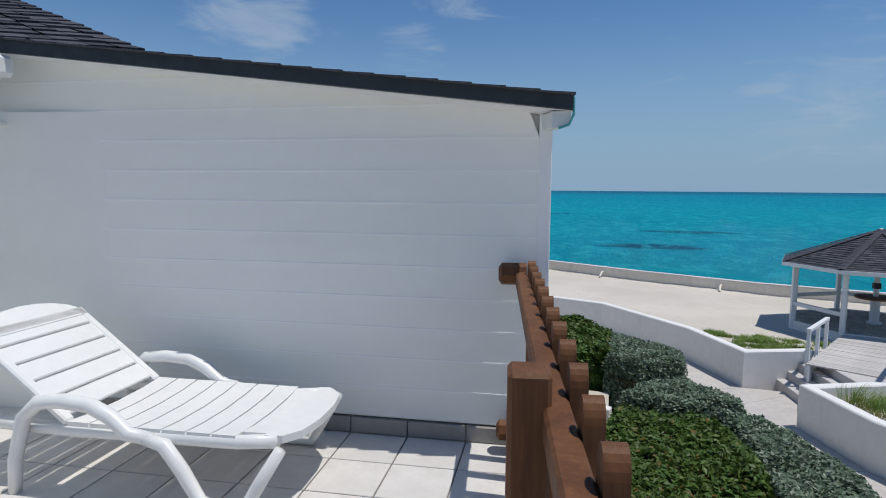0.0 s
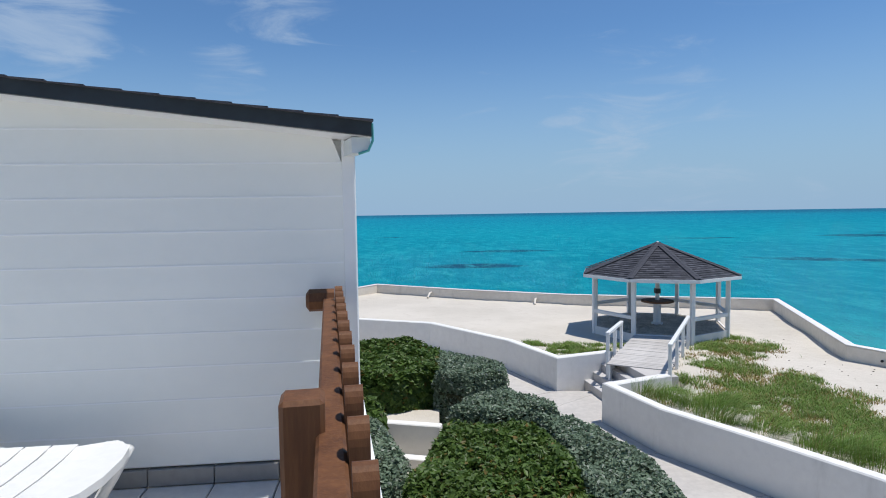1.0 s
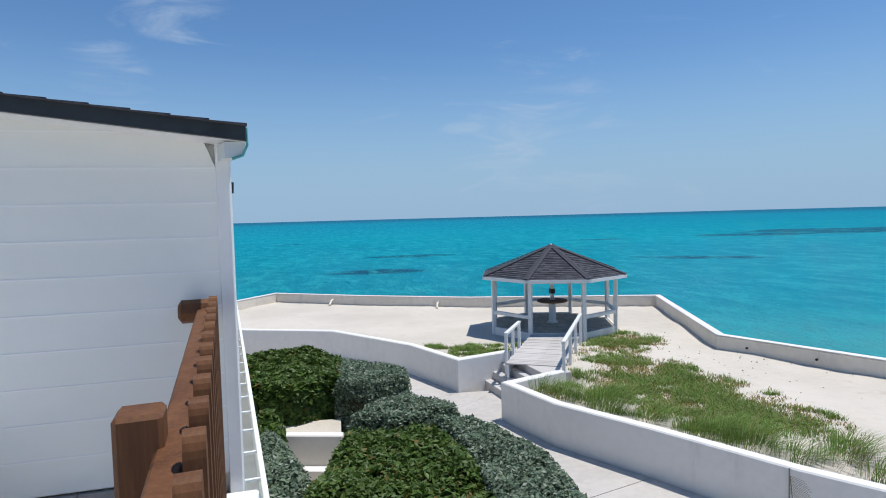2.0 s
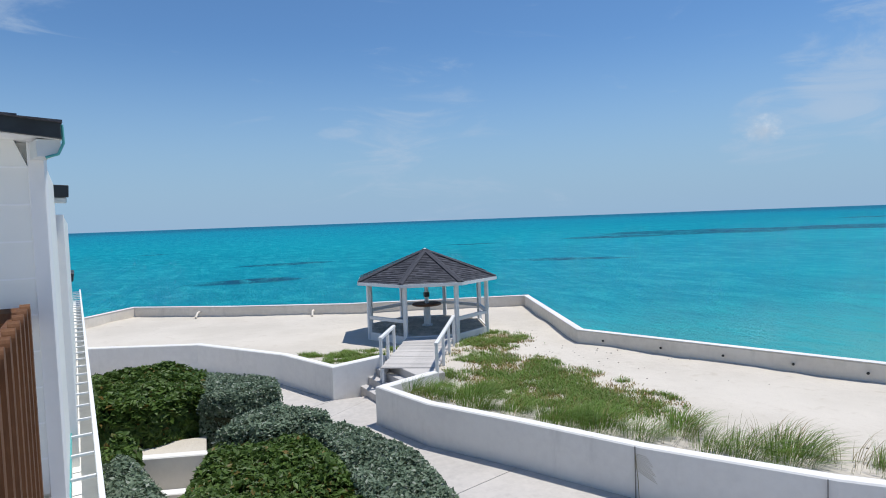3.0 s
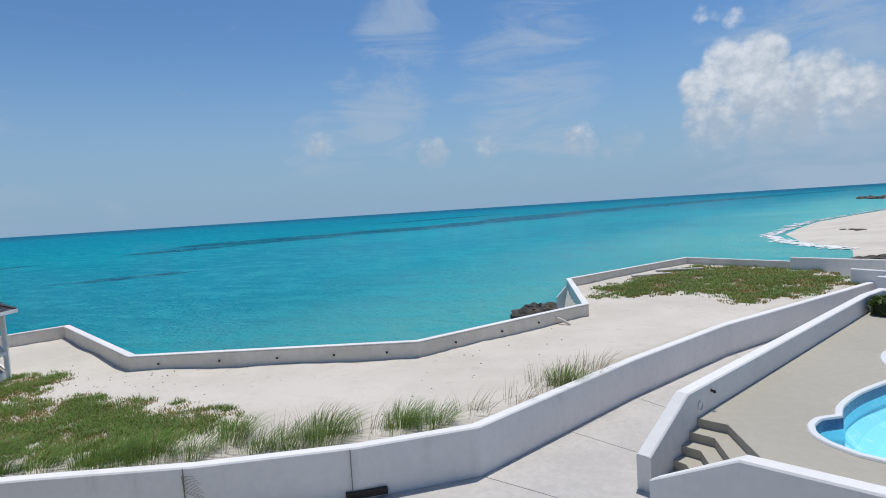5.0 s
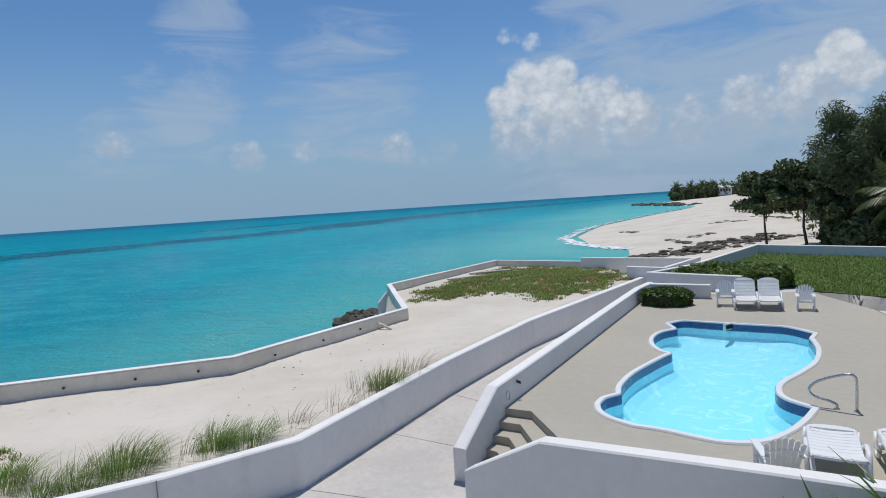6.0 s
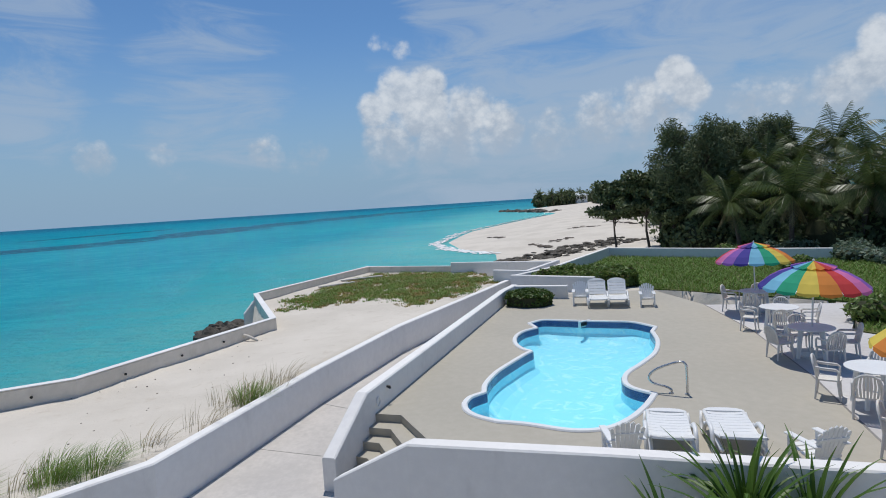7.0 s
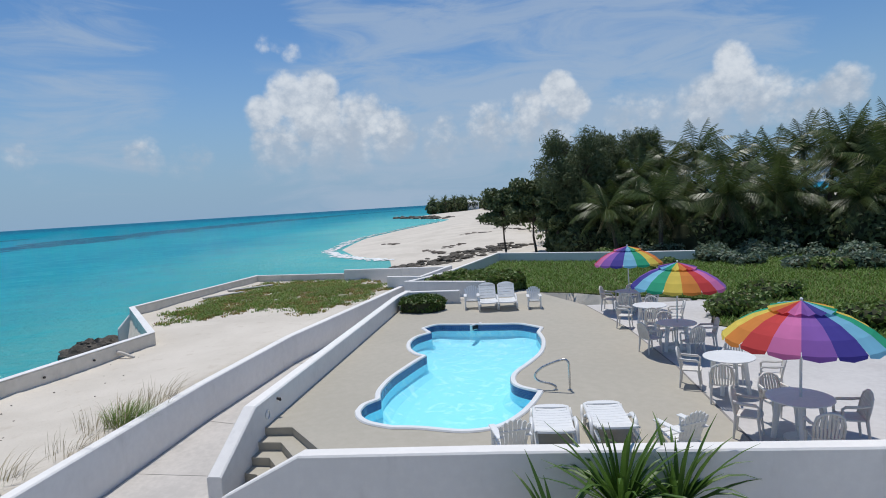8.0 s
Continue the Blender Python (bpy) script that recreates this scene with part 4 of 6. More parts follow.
part("bracket", Shape().box(-0.12, -0.01, -0.01, -0.08, 0.20, 0.01, 0.003), M["trim"], lamp)


def balcony():
    f = whole("floor_balcony", Shape().box(-7, -4, FLOOR_Z - 0.22, 0.07, 3.10, FLOOR_Z - 0.012), M["grout"], "cream tiled balcony floor", "floor", "structure", at=NEAR)
    t = Shape().box(-0.161, -0.161, -0.012, 0.161, 0.161, 0.0, 0.003).mesh("floor_tile", M["tile"])
    for i in range(15):
        for j in range(14):
            part("floor_tile", t, None, f).location = (-0.255 - 0.33 * i, 2.93 - 0.33 * j, FLOOR_Z)
    part("slab_edge", Shape().box(-0.085, -4, FLOOR_Z - 0.3, 0.08, 3.10, FLOOR_Z - 0.004, 0.01), M["trim"], f)
    return f


balcony()


def railing():
    """Stained timber balustrade: posts, two rails, pickets with rounded heads outside."""
    r = thing("balcony_railing", "reddish-brown stained timber balcony railing with rounded pickets", "railing", (0.0, 1.06, FLOOR_Z), TILT)
    post = Shape().box(-0.039, -0.042, 0.0, 0.039, 0.042, 1.07, 0.008).mesh("post", M["wood"])
    for y in (0.0, -2.1, -4.2):
        part("post", post, None, r).location = (-0.029, y, -0.011)
    part("rail", Shape().box(-0.006, -4.6, 0.94, 0.045, 1.79, 1.0, 0.006), M["wood"], r)
    part("rail", Shape().box(-0.006, -4.6, 0.15, 0.045, 1.79, 0.20, 0.006), M["wood"], r)
    for z in (0.985, 0.22):
        s = Shape().tube([(-0.085, 1.72, z), (-0.07, 1.72, z), (0.045, 1.72, z)], [0.03, 0.052, 0.052], 8)
        part("rail_stub", s, M["wood"], r)
    n = 10
    arc = [(0.026 * math.cos(math.pi * i / n), 1.020 + 0.040 * math.sin(math.pi * i / n)) for i in range(n + 1)]
    out = [(0.026, -0.05)] + arc + [(-0.026, -0.05)]
    m = len(out)
    s = Shape().add([(0.0, y, z) for y, z in out] + [(0.034, y, z) for y, z in out], [tuple(range(m)), tuple(range(2 * m - 1, m - 1, -1))] + [(i, (i + 1) % m, m + (i + 1) % m, m + i) for i in range(m)])
    pk = s.mesh("picket", M["wood"])
    for i in range(35):
        part("picket", pk, None, r).location = (0.046, 1.61 - 0.175 * i, 0)
    return r


railing()


def bracket_rail():
    """White rail on short arms along the house side below the balcony, over a pale ledge."""
    b = thing("side_rail", "white outrigger rail with cross bars over a pale ledge", "rail", (0.05, 4.2, 2.6), 4.75)
    part("beam", Shape().box(-0.02, -0.6, -0.03, 0.02, 17.8, 0.03, 0.006), M["trim"], b)
    part("strip", Shape().box(-0.20, -0.6, -0.05, -0.185, 17.8, -0.01), M["teal"], b, "teal strip")
    arm = Shape().box(-0.19, -0.012, -0.014, -0.02, 0.012, 0.010, 0.003).mesh("cross_bar", M["trim"])
    for i in range(33):
        part("cross_bar", arm, None, b).location = (0, -0.3 + 0.55 * i, 0)
    part("ledge", Shape().box(-0.22, -0.6, -0.42, 0.02, 17.8, -0.34), M["render"], b)
    part("ledge_face", Shape().box(-0.012, -0.6, -0.34, 0.012, 17.8, -0.03), M["gutter"], b)
    return b


bracket_rail()

# ---------------------------------------------------------------- gazebo, bridge
GZ = Vector((9.95, 20.0, 0.0))
GZ_TURN = -116.3 + 4.6  # direction in which the entry faces, degrees from +x


def gazebo():
    g = thing("gazebo", "white octagonal gazebo with a dark shingle roof", "gazebo", tuple(GZ), GZ_TURN)
    FZ, EZ, AZ_, RP, RE = 0.45, 2.30, 3.32, 2.33, 2.72
    vert = lambda i, r, z: (r * math.cos(radians(22.5 + 45 * i)), r * math.sin(radians(22.5 + 45 * i)), z)
    post = Shape().box(-0.065, -0.065, 0.05, 0.065, 0.065, EZ, 0.008).mesh("post", M["trim"])
    for i in range(8):
        part("post", post, None, g).matrix_basis = pose(*vert(i, RP, 0)[:2], 0, 0, 0, 45 * i + 22.5)
    s = Shape().prism([vert(i, RP - 0.05, 0)[:2] for i in range(8)], 0.0, FZ)
    part("floor", s, M["gravel"], g, "brown pebble gazebo floor")
    rnd = random.Random(8)
    peb = Shape()
    for i in range(900):
        a, r = rnd.uniform(0, 6.283), 2.05 * math.sqrt(rnd.random())
        x, y, q = r * math.cos(a), r * math.sin(a), rnd.uniform(0.025, 0.06)
        m = pose(x, y, FZ, rnd.uniform(-20, 20), rnd.uniform(-20, 20), rnd.uniform(0, 360))
        peb.add([(-q, -q * 0.6, 0), (q, -q * 0.7, 0), (q * 0.8, q * 0.6, 0), (-q * 0.7, q * 0.7, 0), (0, 0, q * 0.7)], [(0, 1, 4), (1, 2, 4), (2, 3, 4), (3, 0, 4)], m)
    part("gravel", peb, M["gravel"], g)["kind"] = "stuff"
    for i in range(8):
        a, b_ = Vector(vert(i - 1, RP, 0)), Vector(vert(i, RP, 0))
        mid, d = (a + b_) / 2, (b_ - a)
        ang, L = math.degrees(math.atan2(d.y, d.x)), d.length
        part("skirt", Shape().box(-L / 2, -0.03, 0.0, L / 2, 0.03, FZ + 0.03, 0.006), M["render"], g).matrix_basis = pose(mid.x, mid.y, 0, 0, 0, ang)
        part("beam", Shape().box(-L / 2, -0.04, EZ - 0.14, L / 2, 0.04, EZ - 0.005, 0.006), M["trim"], g).matrix_basis = pose(mid.x, mid.y, 0, 0, 0, ang)
        if i != 0:
            part("rail", Shape().box(-L / 2, -0.05, FZ + 0.50, L / 2, 0.05, FZ + 0.62, 0.008), M["trim"], g).matrix_basis = pose(mid.x, mid.y, 0, 0, 0, ang)
        a, b_ = Vector(vert(i - 1, RE, EZ)), Vector(vert(i, RE, EZ))
        mid, d = (a + b_) / 2, (b_ - a)
        part("fascia", Shape().box(-d.length / 2, -0.02, EZ - 0.09, d.length / 2, 0.012, EZ + 0.02, 0.004), M["trim"], g).matrix_basis = pose(mid.x, mid.y, 0, 0, 0, ang)
        top = Vector((0, 0, AZ_))
        pl = Shape().add([tuple(a + Vector((0, 0, 0.02))), tuple(b_ + Vector((0, 0, 0.02))), tuple(top)], [(0, 1, 2)])
        pl.add([tuple(a + Vector((0, 0, -0.03))), tuple(b_ + Vector((0, 0, -0.03))), tuple(top - Vector((0, 0, 0.08)))], [(2, 1, 0)])
        part("roof_plane", pl, M["fascia"], g)
        sh = Shape()
        N = 20
        nrm = (b_ - a).cross(top - a).normalized()
        for c_ in range(N):
            f0, f1 = c_ / N, min((c_ + 1.1) / N, 1.0)
            e0, e1 = a.lerp(top, f0), b_.lerp(top, f0)
            h0, h1 = a.lerp(top, f1), b_.lerp(top, f1)
            k_ = max(1, int((e1 - e0).length / 0.21))
            off = rnd.random() * 0.5
            cuts = [0.0] + sorted(min(max((j + off) / k_, 0.02), 0.98) for j in range(k_)) + [1.0]
            for u0, u1 in zip(cuts, cuts[1:]):
                if u1 - u0 < 0.01:
                    continue
                lift = nrm * rnd.uniform(0.024, 0.034)
                q = [e0.lerp(e1, u0) + lift, e0.lerp(e1, u1 - 0.004) + lift, h0.lerp(h1, u1 - 0.004) + nrm * 0.012, h0.lerp(h1, u0) + nrm * 0.012, e0.lerp(e1, u0), e0.lerp(e1, u1 - 0.004)]
                sh.add([tuple(p) for p in q], [(0, 1, 2, 3), (0, 4, 5, 1)])
        part("shingles", sh, M["shingle"], g, "dark grey asphalt shingles")["kind"] = "stuff"
        r0, r1 = Vector(vert(i, RE + 0.01, EZ + 0.02)), top + Vector((0, 0, 0.03))
        side = Vector((-r0.y, r0.x, 0)).normalized()
        for j in range(14):
            p0, p1 = r0.lerp(r1, j / 14), r0.lerp(r1, (j + 1.12) / 14)
            w, up = side * 0.11, Vector((0, 0, 0.055))
            dn = Vector((0, 0, 0.026))
            c0 = Shape().add([tuple(p0 - w + dn), tuple(p0 + up), tuple(p0 + w + dn), tuple(p1 + w + dn * 0.6), tuple(p1 + up * 0.75), tuple(p1 - w + dn * 0.6)], [(0, 1, 4, 5), (1, 2, 3, 4)])
            part("hip_shingle", c0, M["shingle"], g)
    part("finial", Shape().tube([(0, 0, AZ_ - 0.05), (0, 0, AZ_ + 0.06), (0, 0, AZ_ + 0.09)], [0.13, 0.07, 0.01], 10), M["gutter"], g)
    return g


gazebo()

table = thing("bar_table", "round brown-topped table on a white pedestal", "table", (GZ.x, GZ.y, 0.45))
part("pedestal", Shape().tube([(0, 0, 0), (0, 0, 0.06), (0, 0, 0.07), (0, 0, 0.78)], [0.2, 0.2, 0.13, 0.13], 14), M["trim"], table, "white round pedestal")
part("tabletop", Shape().tube([(0, 0, 0.78), (0, 0, 0.80), (0, 0, 0.84), (0, 0, 0.86)], [0.50, 0.56, 0.56, 0.53], 24), M["seat_brown"], table, "weathered reddish-brown round top")
part("centre_pole", Shape().tube([(0, 0, 0.86), (0, 0, 1.95)], 0.075, 10), M["trim"], table)
part("fitting", Shape().box(-0.09, -0.09, 1.10, 0.09, 0.09, 1.28, 0.01), M["black"], table)


def bridge():
    """Board walk from the garden steps to the gazebo, with handrails."""
    a, b_ = Vector((6.72, 14.5, 0)), Vector((9.10, 18.0, 0))
    d = (b_ - a)
    L = d.length
    br = thing("boardwalk", "weathered pale timber boardwalk with white handrails", "boardwalk", (a.x, a.y, 0.45), math.degrees(math.atan2(d.y, d.x)))
    rnd = random.Random(3)
    n = int(L / 0.145)
    for i in range(n):
        pl = Shape().box(-0.066, -0.80, -0.035, 0.066, 0.80, 0.0, 0.005)
        part("plank", pl if i == 0 else first, M["greywood"], br).matrix_basis = pose(0.07 + i * L / n, rnd.uniform(-0.02, 0.02), rnd.uniform(-0.004, 0.004), 0, 0, rnd.uniform(-0.5, 0.5))
        if i == 0:
            first = br.children[0].data
    for y in (-0.74, 0.70):
        part("joist", Shape().box(0.0, y, -0.45, L, y + 0.06, -0.04, 0.005), M["trim"], br)
    for y, x0, x1 in ((0.82, 0.25, 2.05), (-0.86, -0.55, 3.7)):
        part("handrail", Shape().box(x0 - 0.05, y - 0.05, 0.72, x1 + 0.05, y + 0.05, 0.80, 0.008), M["trim"], br)
        k_ = 3 if y > 0 else 4
        for j in range(k_):
            x = x0 + (x1 - x0) * j / (k_ - 1)
            part("post", Shape().box(x - 0.04, y - 0.04, -0.45, x + 0.04, y + 0.04, 0.73, 0.006), M["trim"], br)
    return br


bridge()
gs = thing("garden_steps", "pale tan concrete garden steps up to the boardwalk", "steps", (5.8, 13.75, PATH_Z), 3, kind="structure")
for i in range(3):
    part("step", Shape().box(0.04 + 0.27 * i, -0.25, -0.2, 1.1, 2.12, 0.205 * (i + 1), 0.012), M["slab"], gs)
part("landing", Shape().box(0.80, -0.25, 0.30, 1.55, 1.70, 0.825, 0.012), M["greywood"], gs, "pale board landing")


# ---------------------------------------------------------------- furniture
def extrude_outline(out, t0, t1):
    """A flat outline (y, z) given thickness along x."""
    m = len(out)
    return Shape().add([(t0, y, z) for y, z in out] + [(t1, y, z) for y, z in out], [tuple(range(m)), tuple(range(2 * m - 1, m - 1, -1))] + [(i, (i + 1) % m, m + (i + 1) % m, m + i) for i in range(m)])


def chaise(name, label, at, turn, material="plastic", back=48, group=""):
    """Moulded resin sun lounger; its head is towards -x."""
    c = thing(name, label, "sun lounger", at, turn, group)
    W_ = 0.30
    for y in (-W_, W_):
        part("side_frame", Shape().tube([(-0.62, y, 0.30), (0.0, y, 0.29), (0.80, y, 0.30), (0.98, y, 0.32)], 0.032, 8), M[material], c, smooth=True)
    n = 8
    for i in range(n):
        x = -0.02 + i * 0.118
        w = W_ + 0.02 - (0.05 if i == n - 1 else 0)
        sl = Shape()
        prof = [(-w, 0.335), (-w * 0.6, 0.322), (0, 0.316), (w * 0.6, 0.322), (w, 0.335)]
        for k_ in range(4):
            (y0, z0), (y1, z1) = prof[k_], prof[k_ + 1]
            sl.add([(x, y0, z0), (x + 0.109, y0, z0 + 0.001), (x + 0.109, y1, z1 + 0.001), (x, y1, z1), (x, y0, z0 - 0.025), (x + 0.109, y0, z0 - 0.025), (x + 0.109, y1, z1 - 0.025), (x, y1, z1 - 0.025)],
                   [(0, 1, 2, 3), (4, 7, 6, 5), (0, 4, 5, 1), (1, 5, 6, 2), (2, 6, 7, 3), (3, 7, 4, 0)])
        part("seat_slat", sl, M[material], c)
    s = Shape()
    o = [(0.925, -W_ - 0.01), (1.0, -W_), (1.06, -W_ * 0.75), (1.085, -W_ * 0.3), (1.085, W_ * 0.3), (1.06, W_ * 0.75), (1.0, W_), (0.925, W_ + 0.01)]
    part("foot_end", Shape().prism(o, 0.31, 0.345), M[material], c)
    bk = part("backrest", Shape().box(-0.61, -0.02 - W_, -0.018, -0.55, 0.02 + W_, 0.012, 0.008), M[material], c)
    bk.matrix_basis = pose(-0.02, 0, 0.33, 0, back, 0)
    for i in range(5):
        x = -0.03 - i * 0.116
        part("back_slat", Shape().box(x - 0.106, -W_, -0.018, x, W_, 0.008, 0.006), M[material], bk)
    for y in (-W_, W_):
        part("back_rail", Shape().box(-0.61, y - 0.025, -0.022, 0.0, y + 0.025, 0.012, 0.008), M[material], bk)
    hd = [(-0.55 - 0.15 * math.cos(math.pi * (i / 10 - 0.5)), (W_ + 0.02) * math.sin(math.pi * (i / 10 - 0.5))) for i in range(11)]
    part("head_end", Shape().prism(hd, -0.02, 0.012), M[material], bk)
    for y in (-W_ - 0.06, W_ + 0.06):
        s_ = 1 if y > 0 else -1
        part("arm", Shape().tube([(-0.27, y, 0.0), (-0.26, y, 0.15), (-0.20, y, 0.36), (-0.12, y, 0.43), (0.0, y, 0.445), (0.14, y, 0.435), (0.24, y, 0.39), (0.32, y, 0.32), (0.42, y * 0.98, 0.305)], [0.028, 0.03, 0.032, 0.034, 0.034, 0.034, 0.034, 0.032, 0.028], 8), M[material], c, smooth=True)
        part("front_leg", Shape().tube([(0.40, y, 0.305), (0.49, y, 0.285), (0.57, y, 0.18), (0.65, y, 0.05), (0.73, y, 0.028), (0.85, y, 0.03), (0.92, y, 0.15), (1.01, y * 0.95, 0.30)], [0.026, 0.032, 0.032, 0.03, 0.03, 0.03, 0.03, 0.026], 8), M[material], c, smooth=True)
    return c


# lounger on the balcony: its head near the house corner
lounger = chaise("sun_lounger", "white resin sun lounger with slatted seat, back raised", (0, 0, 0), 0, back=38)
lounger.matrix_basis = NEAR @ pose(-2.08, 2.53, FLOOR_Z)


def adirondack():
    c = thing("deck_chair", "white resin fan-backed deck chair", "chair", group="deck chairs by the pool")
    m = M["plastic"]
    for y in (-0.27, 0.27):
        part("front_leg", Shape().box(0.24, y - 0.03, 0, 0.32, y + 0.03, 0.54, 0.008), m, c)
        part("rear_leg", Shape().add([(-0.42, y - 0.02, 0), (-0.32, y - 0.02, 0), (0.30, y - 0.02, 0.36), (0.30, y - 0.02, 0.26), (-0.42, y + 0.02, 0), (-0.32, y + 0.02, 0), (0.30, y + 0.02, 0.36), (0.30, y + 0.02, 0.26)],
                                     [(0, 1, 2, 3), (4, 7, 6, 5), (0, 4, 5, 1), (1, 5, 6, 2), (2, 6, 7, 3), (3, 7, 4, 0)]), m, c)
        part("arm", Shape().box(-0.36, y - 0.065, 0.54, 0.36, y + 0.065, 0.57, 0.012), m, c)
    for i in range(5):
        part("seat_slat", Shape().box(-0.05, -0.26, -0.012, 0.05, 0.26, 0.012, 0.006), m, c).matrix_basis = pose(0.26 - 0.115 * i, 0, 0.36 - 0.03 * i, 0, -14, 0)
    back = part("backrest", Shape().box(-0.02, -0.27, 0.0, 0.02, 0.27, 0.06, 0.008), m, c)
    back.matrix_basis = pose(-0.20, 0, 0.27, 0, -20, 0)
    for i in range(7):
        u = (i - 3) / 3
        h = 0.66 - 0.13 * u * u
        s = Shape().add([(-0.012, u * 0.20 - 0.032, 0.05), (-0.012, u * 0.20 + 0.032, 0.05), (-0.012, u * 0.27 + 0.036, h), (-0.012, u * 0.27, h + 0.035), (-0.012, u * 0.27 - 0.036, h),
                         (0.012, u * 0.20 - 0.032, 0.05), (0.012, u * 0.20 + 0.032, 0.05), (0.012, u * 0.27 + 0.036, h), (0.012, u * 0.27, h + 0.035), (0.012, u * 0.27 - 0.036, h)],
                        [(0, 1, 2, 3, 4), (9, 8, 7, 6, 5)] + [(k_, (k_ + 1) % 5, 5 + (k_ + 1) % 5, 5 + k_) for k_ in range(5)])
        part("back_slat", s, m, back)
    part("back_band", Shape().box(-0.03, -0.28, 0.40, -0.012, 0.28, 0.45, 0.004), m, back)
    return c


def arm_chair():
    c = thing("garden_chair", "white moulded resin armchair with slotted back", "chair", group="chairs round the patio tables")
    m = M["aged"]
    for sx_, sy_ in ((1, 1), (1, -1), (-1, 1), (-1, -1)):
        part("leg", Shape().tube([(0.23 * sx_ + 0.02 * sx_, 0.25 * sy_, 0), (0.20 * sx_, 0.235 * sy_, 0.44)], [0.022, 0.034], 6), m, c)
    part("seat", Shape().prism([(0.25, -0.22), (0.27, -0.1), (0.27, 0.1), (0.25, 0.22), (-0.2, 0.24), (-0.23, 0.1), (-0.23, -0.1), (-0.2, -0.24)], 0.405, 0.435), m, c)
    for y in (-0.26, 0.26):
        part("arm", Shape().tube([(0.21, y, 0.42), (0.22, y, 0.62), (0.16, y, 0.655), (-0.10, y, 0.66), (-0.24, y * 0.93, 0.68)], [0.026, 0.028, 0.03, 0.03, 0.026], 6), m, c)
    back = part("backrest", Shape().tube([(-0.20, -0.235, 0.42), (-0.26, -0.25, 0.66), (-0.30, -0.21, 0.80), (-0.32, -0.10, 0.865), (-0.325, 0, 0.88), (-0.32, 0.10, 0.865), (-0.30, 0.21, 0.80), (-0.26, 0.25, 0.66), (-0.20, 0.235, 0.42)], 0.026, 6), m, c, smooth=True)
    for i in range(7):
        u = (i - 3) / 3.0
        s = Shape().tube([(-0.205, u * 0.17, 0.42), (-0.262, u * 0.20, 0.66), (-0.315, u * 0.17, 0.86 - 0.06 * u * u)], [0.022, 0.024, 0.02], 5)
        part("back_slat", s, m, back)
    return c


def patio_table(shaded=False):
    t = thing("patio_table", "round white resin patio table on splayed legs", "table", group="round patio tables")
    m = M["plastic"]
    part("tabletop", Shape().tube([(0, 0, 0.685), (0, 0, 0.70), (0, 0, 0.715), (0, 0, 0.722)], [0.45, 0.49, 0.49, 0.47], 28), m, t)
    for i in range(4):
        a = math.pi / 4 + i * math.pi / 2
        part("leg", Shape().tube([(0.38 * math.cos(a), 0.38 * math.sin(a), 0), (0.33 * math.cos(a), 0.33 * math.sin(a), 0.4), (0.29 * math.cos(a), 0.29 * math.sin(a), 0.69)], [0.04, 0.05, 0.06], 8), m, t)
    return t


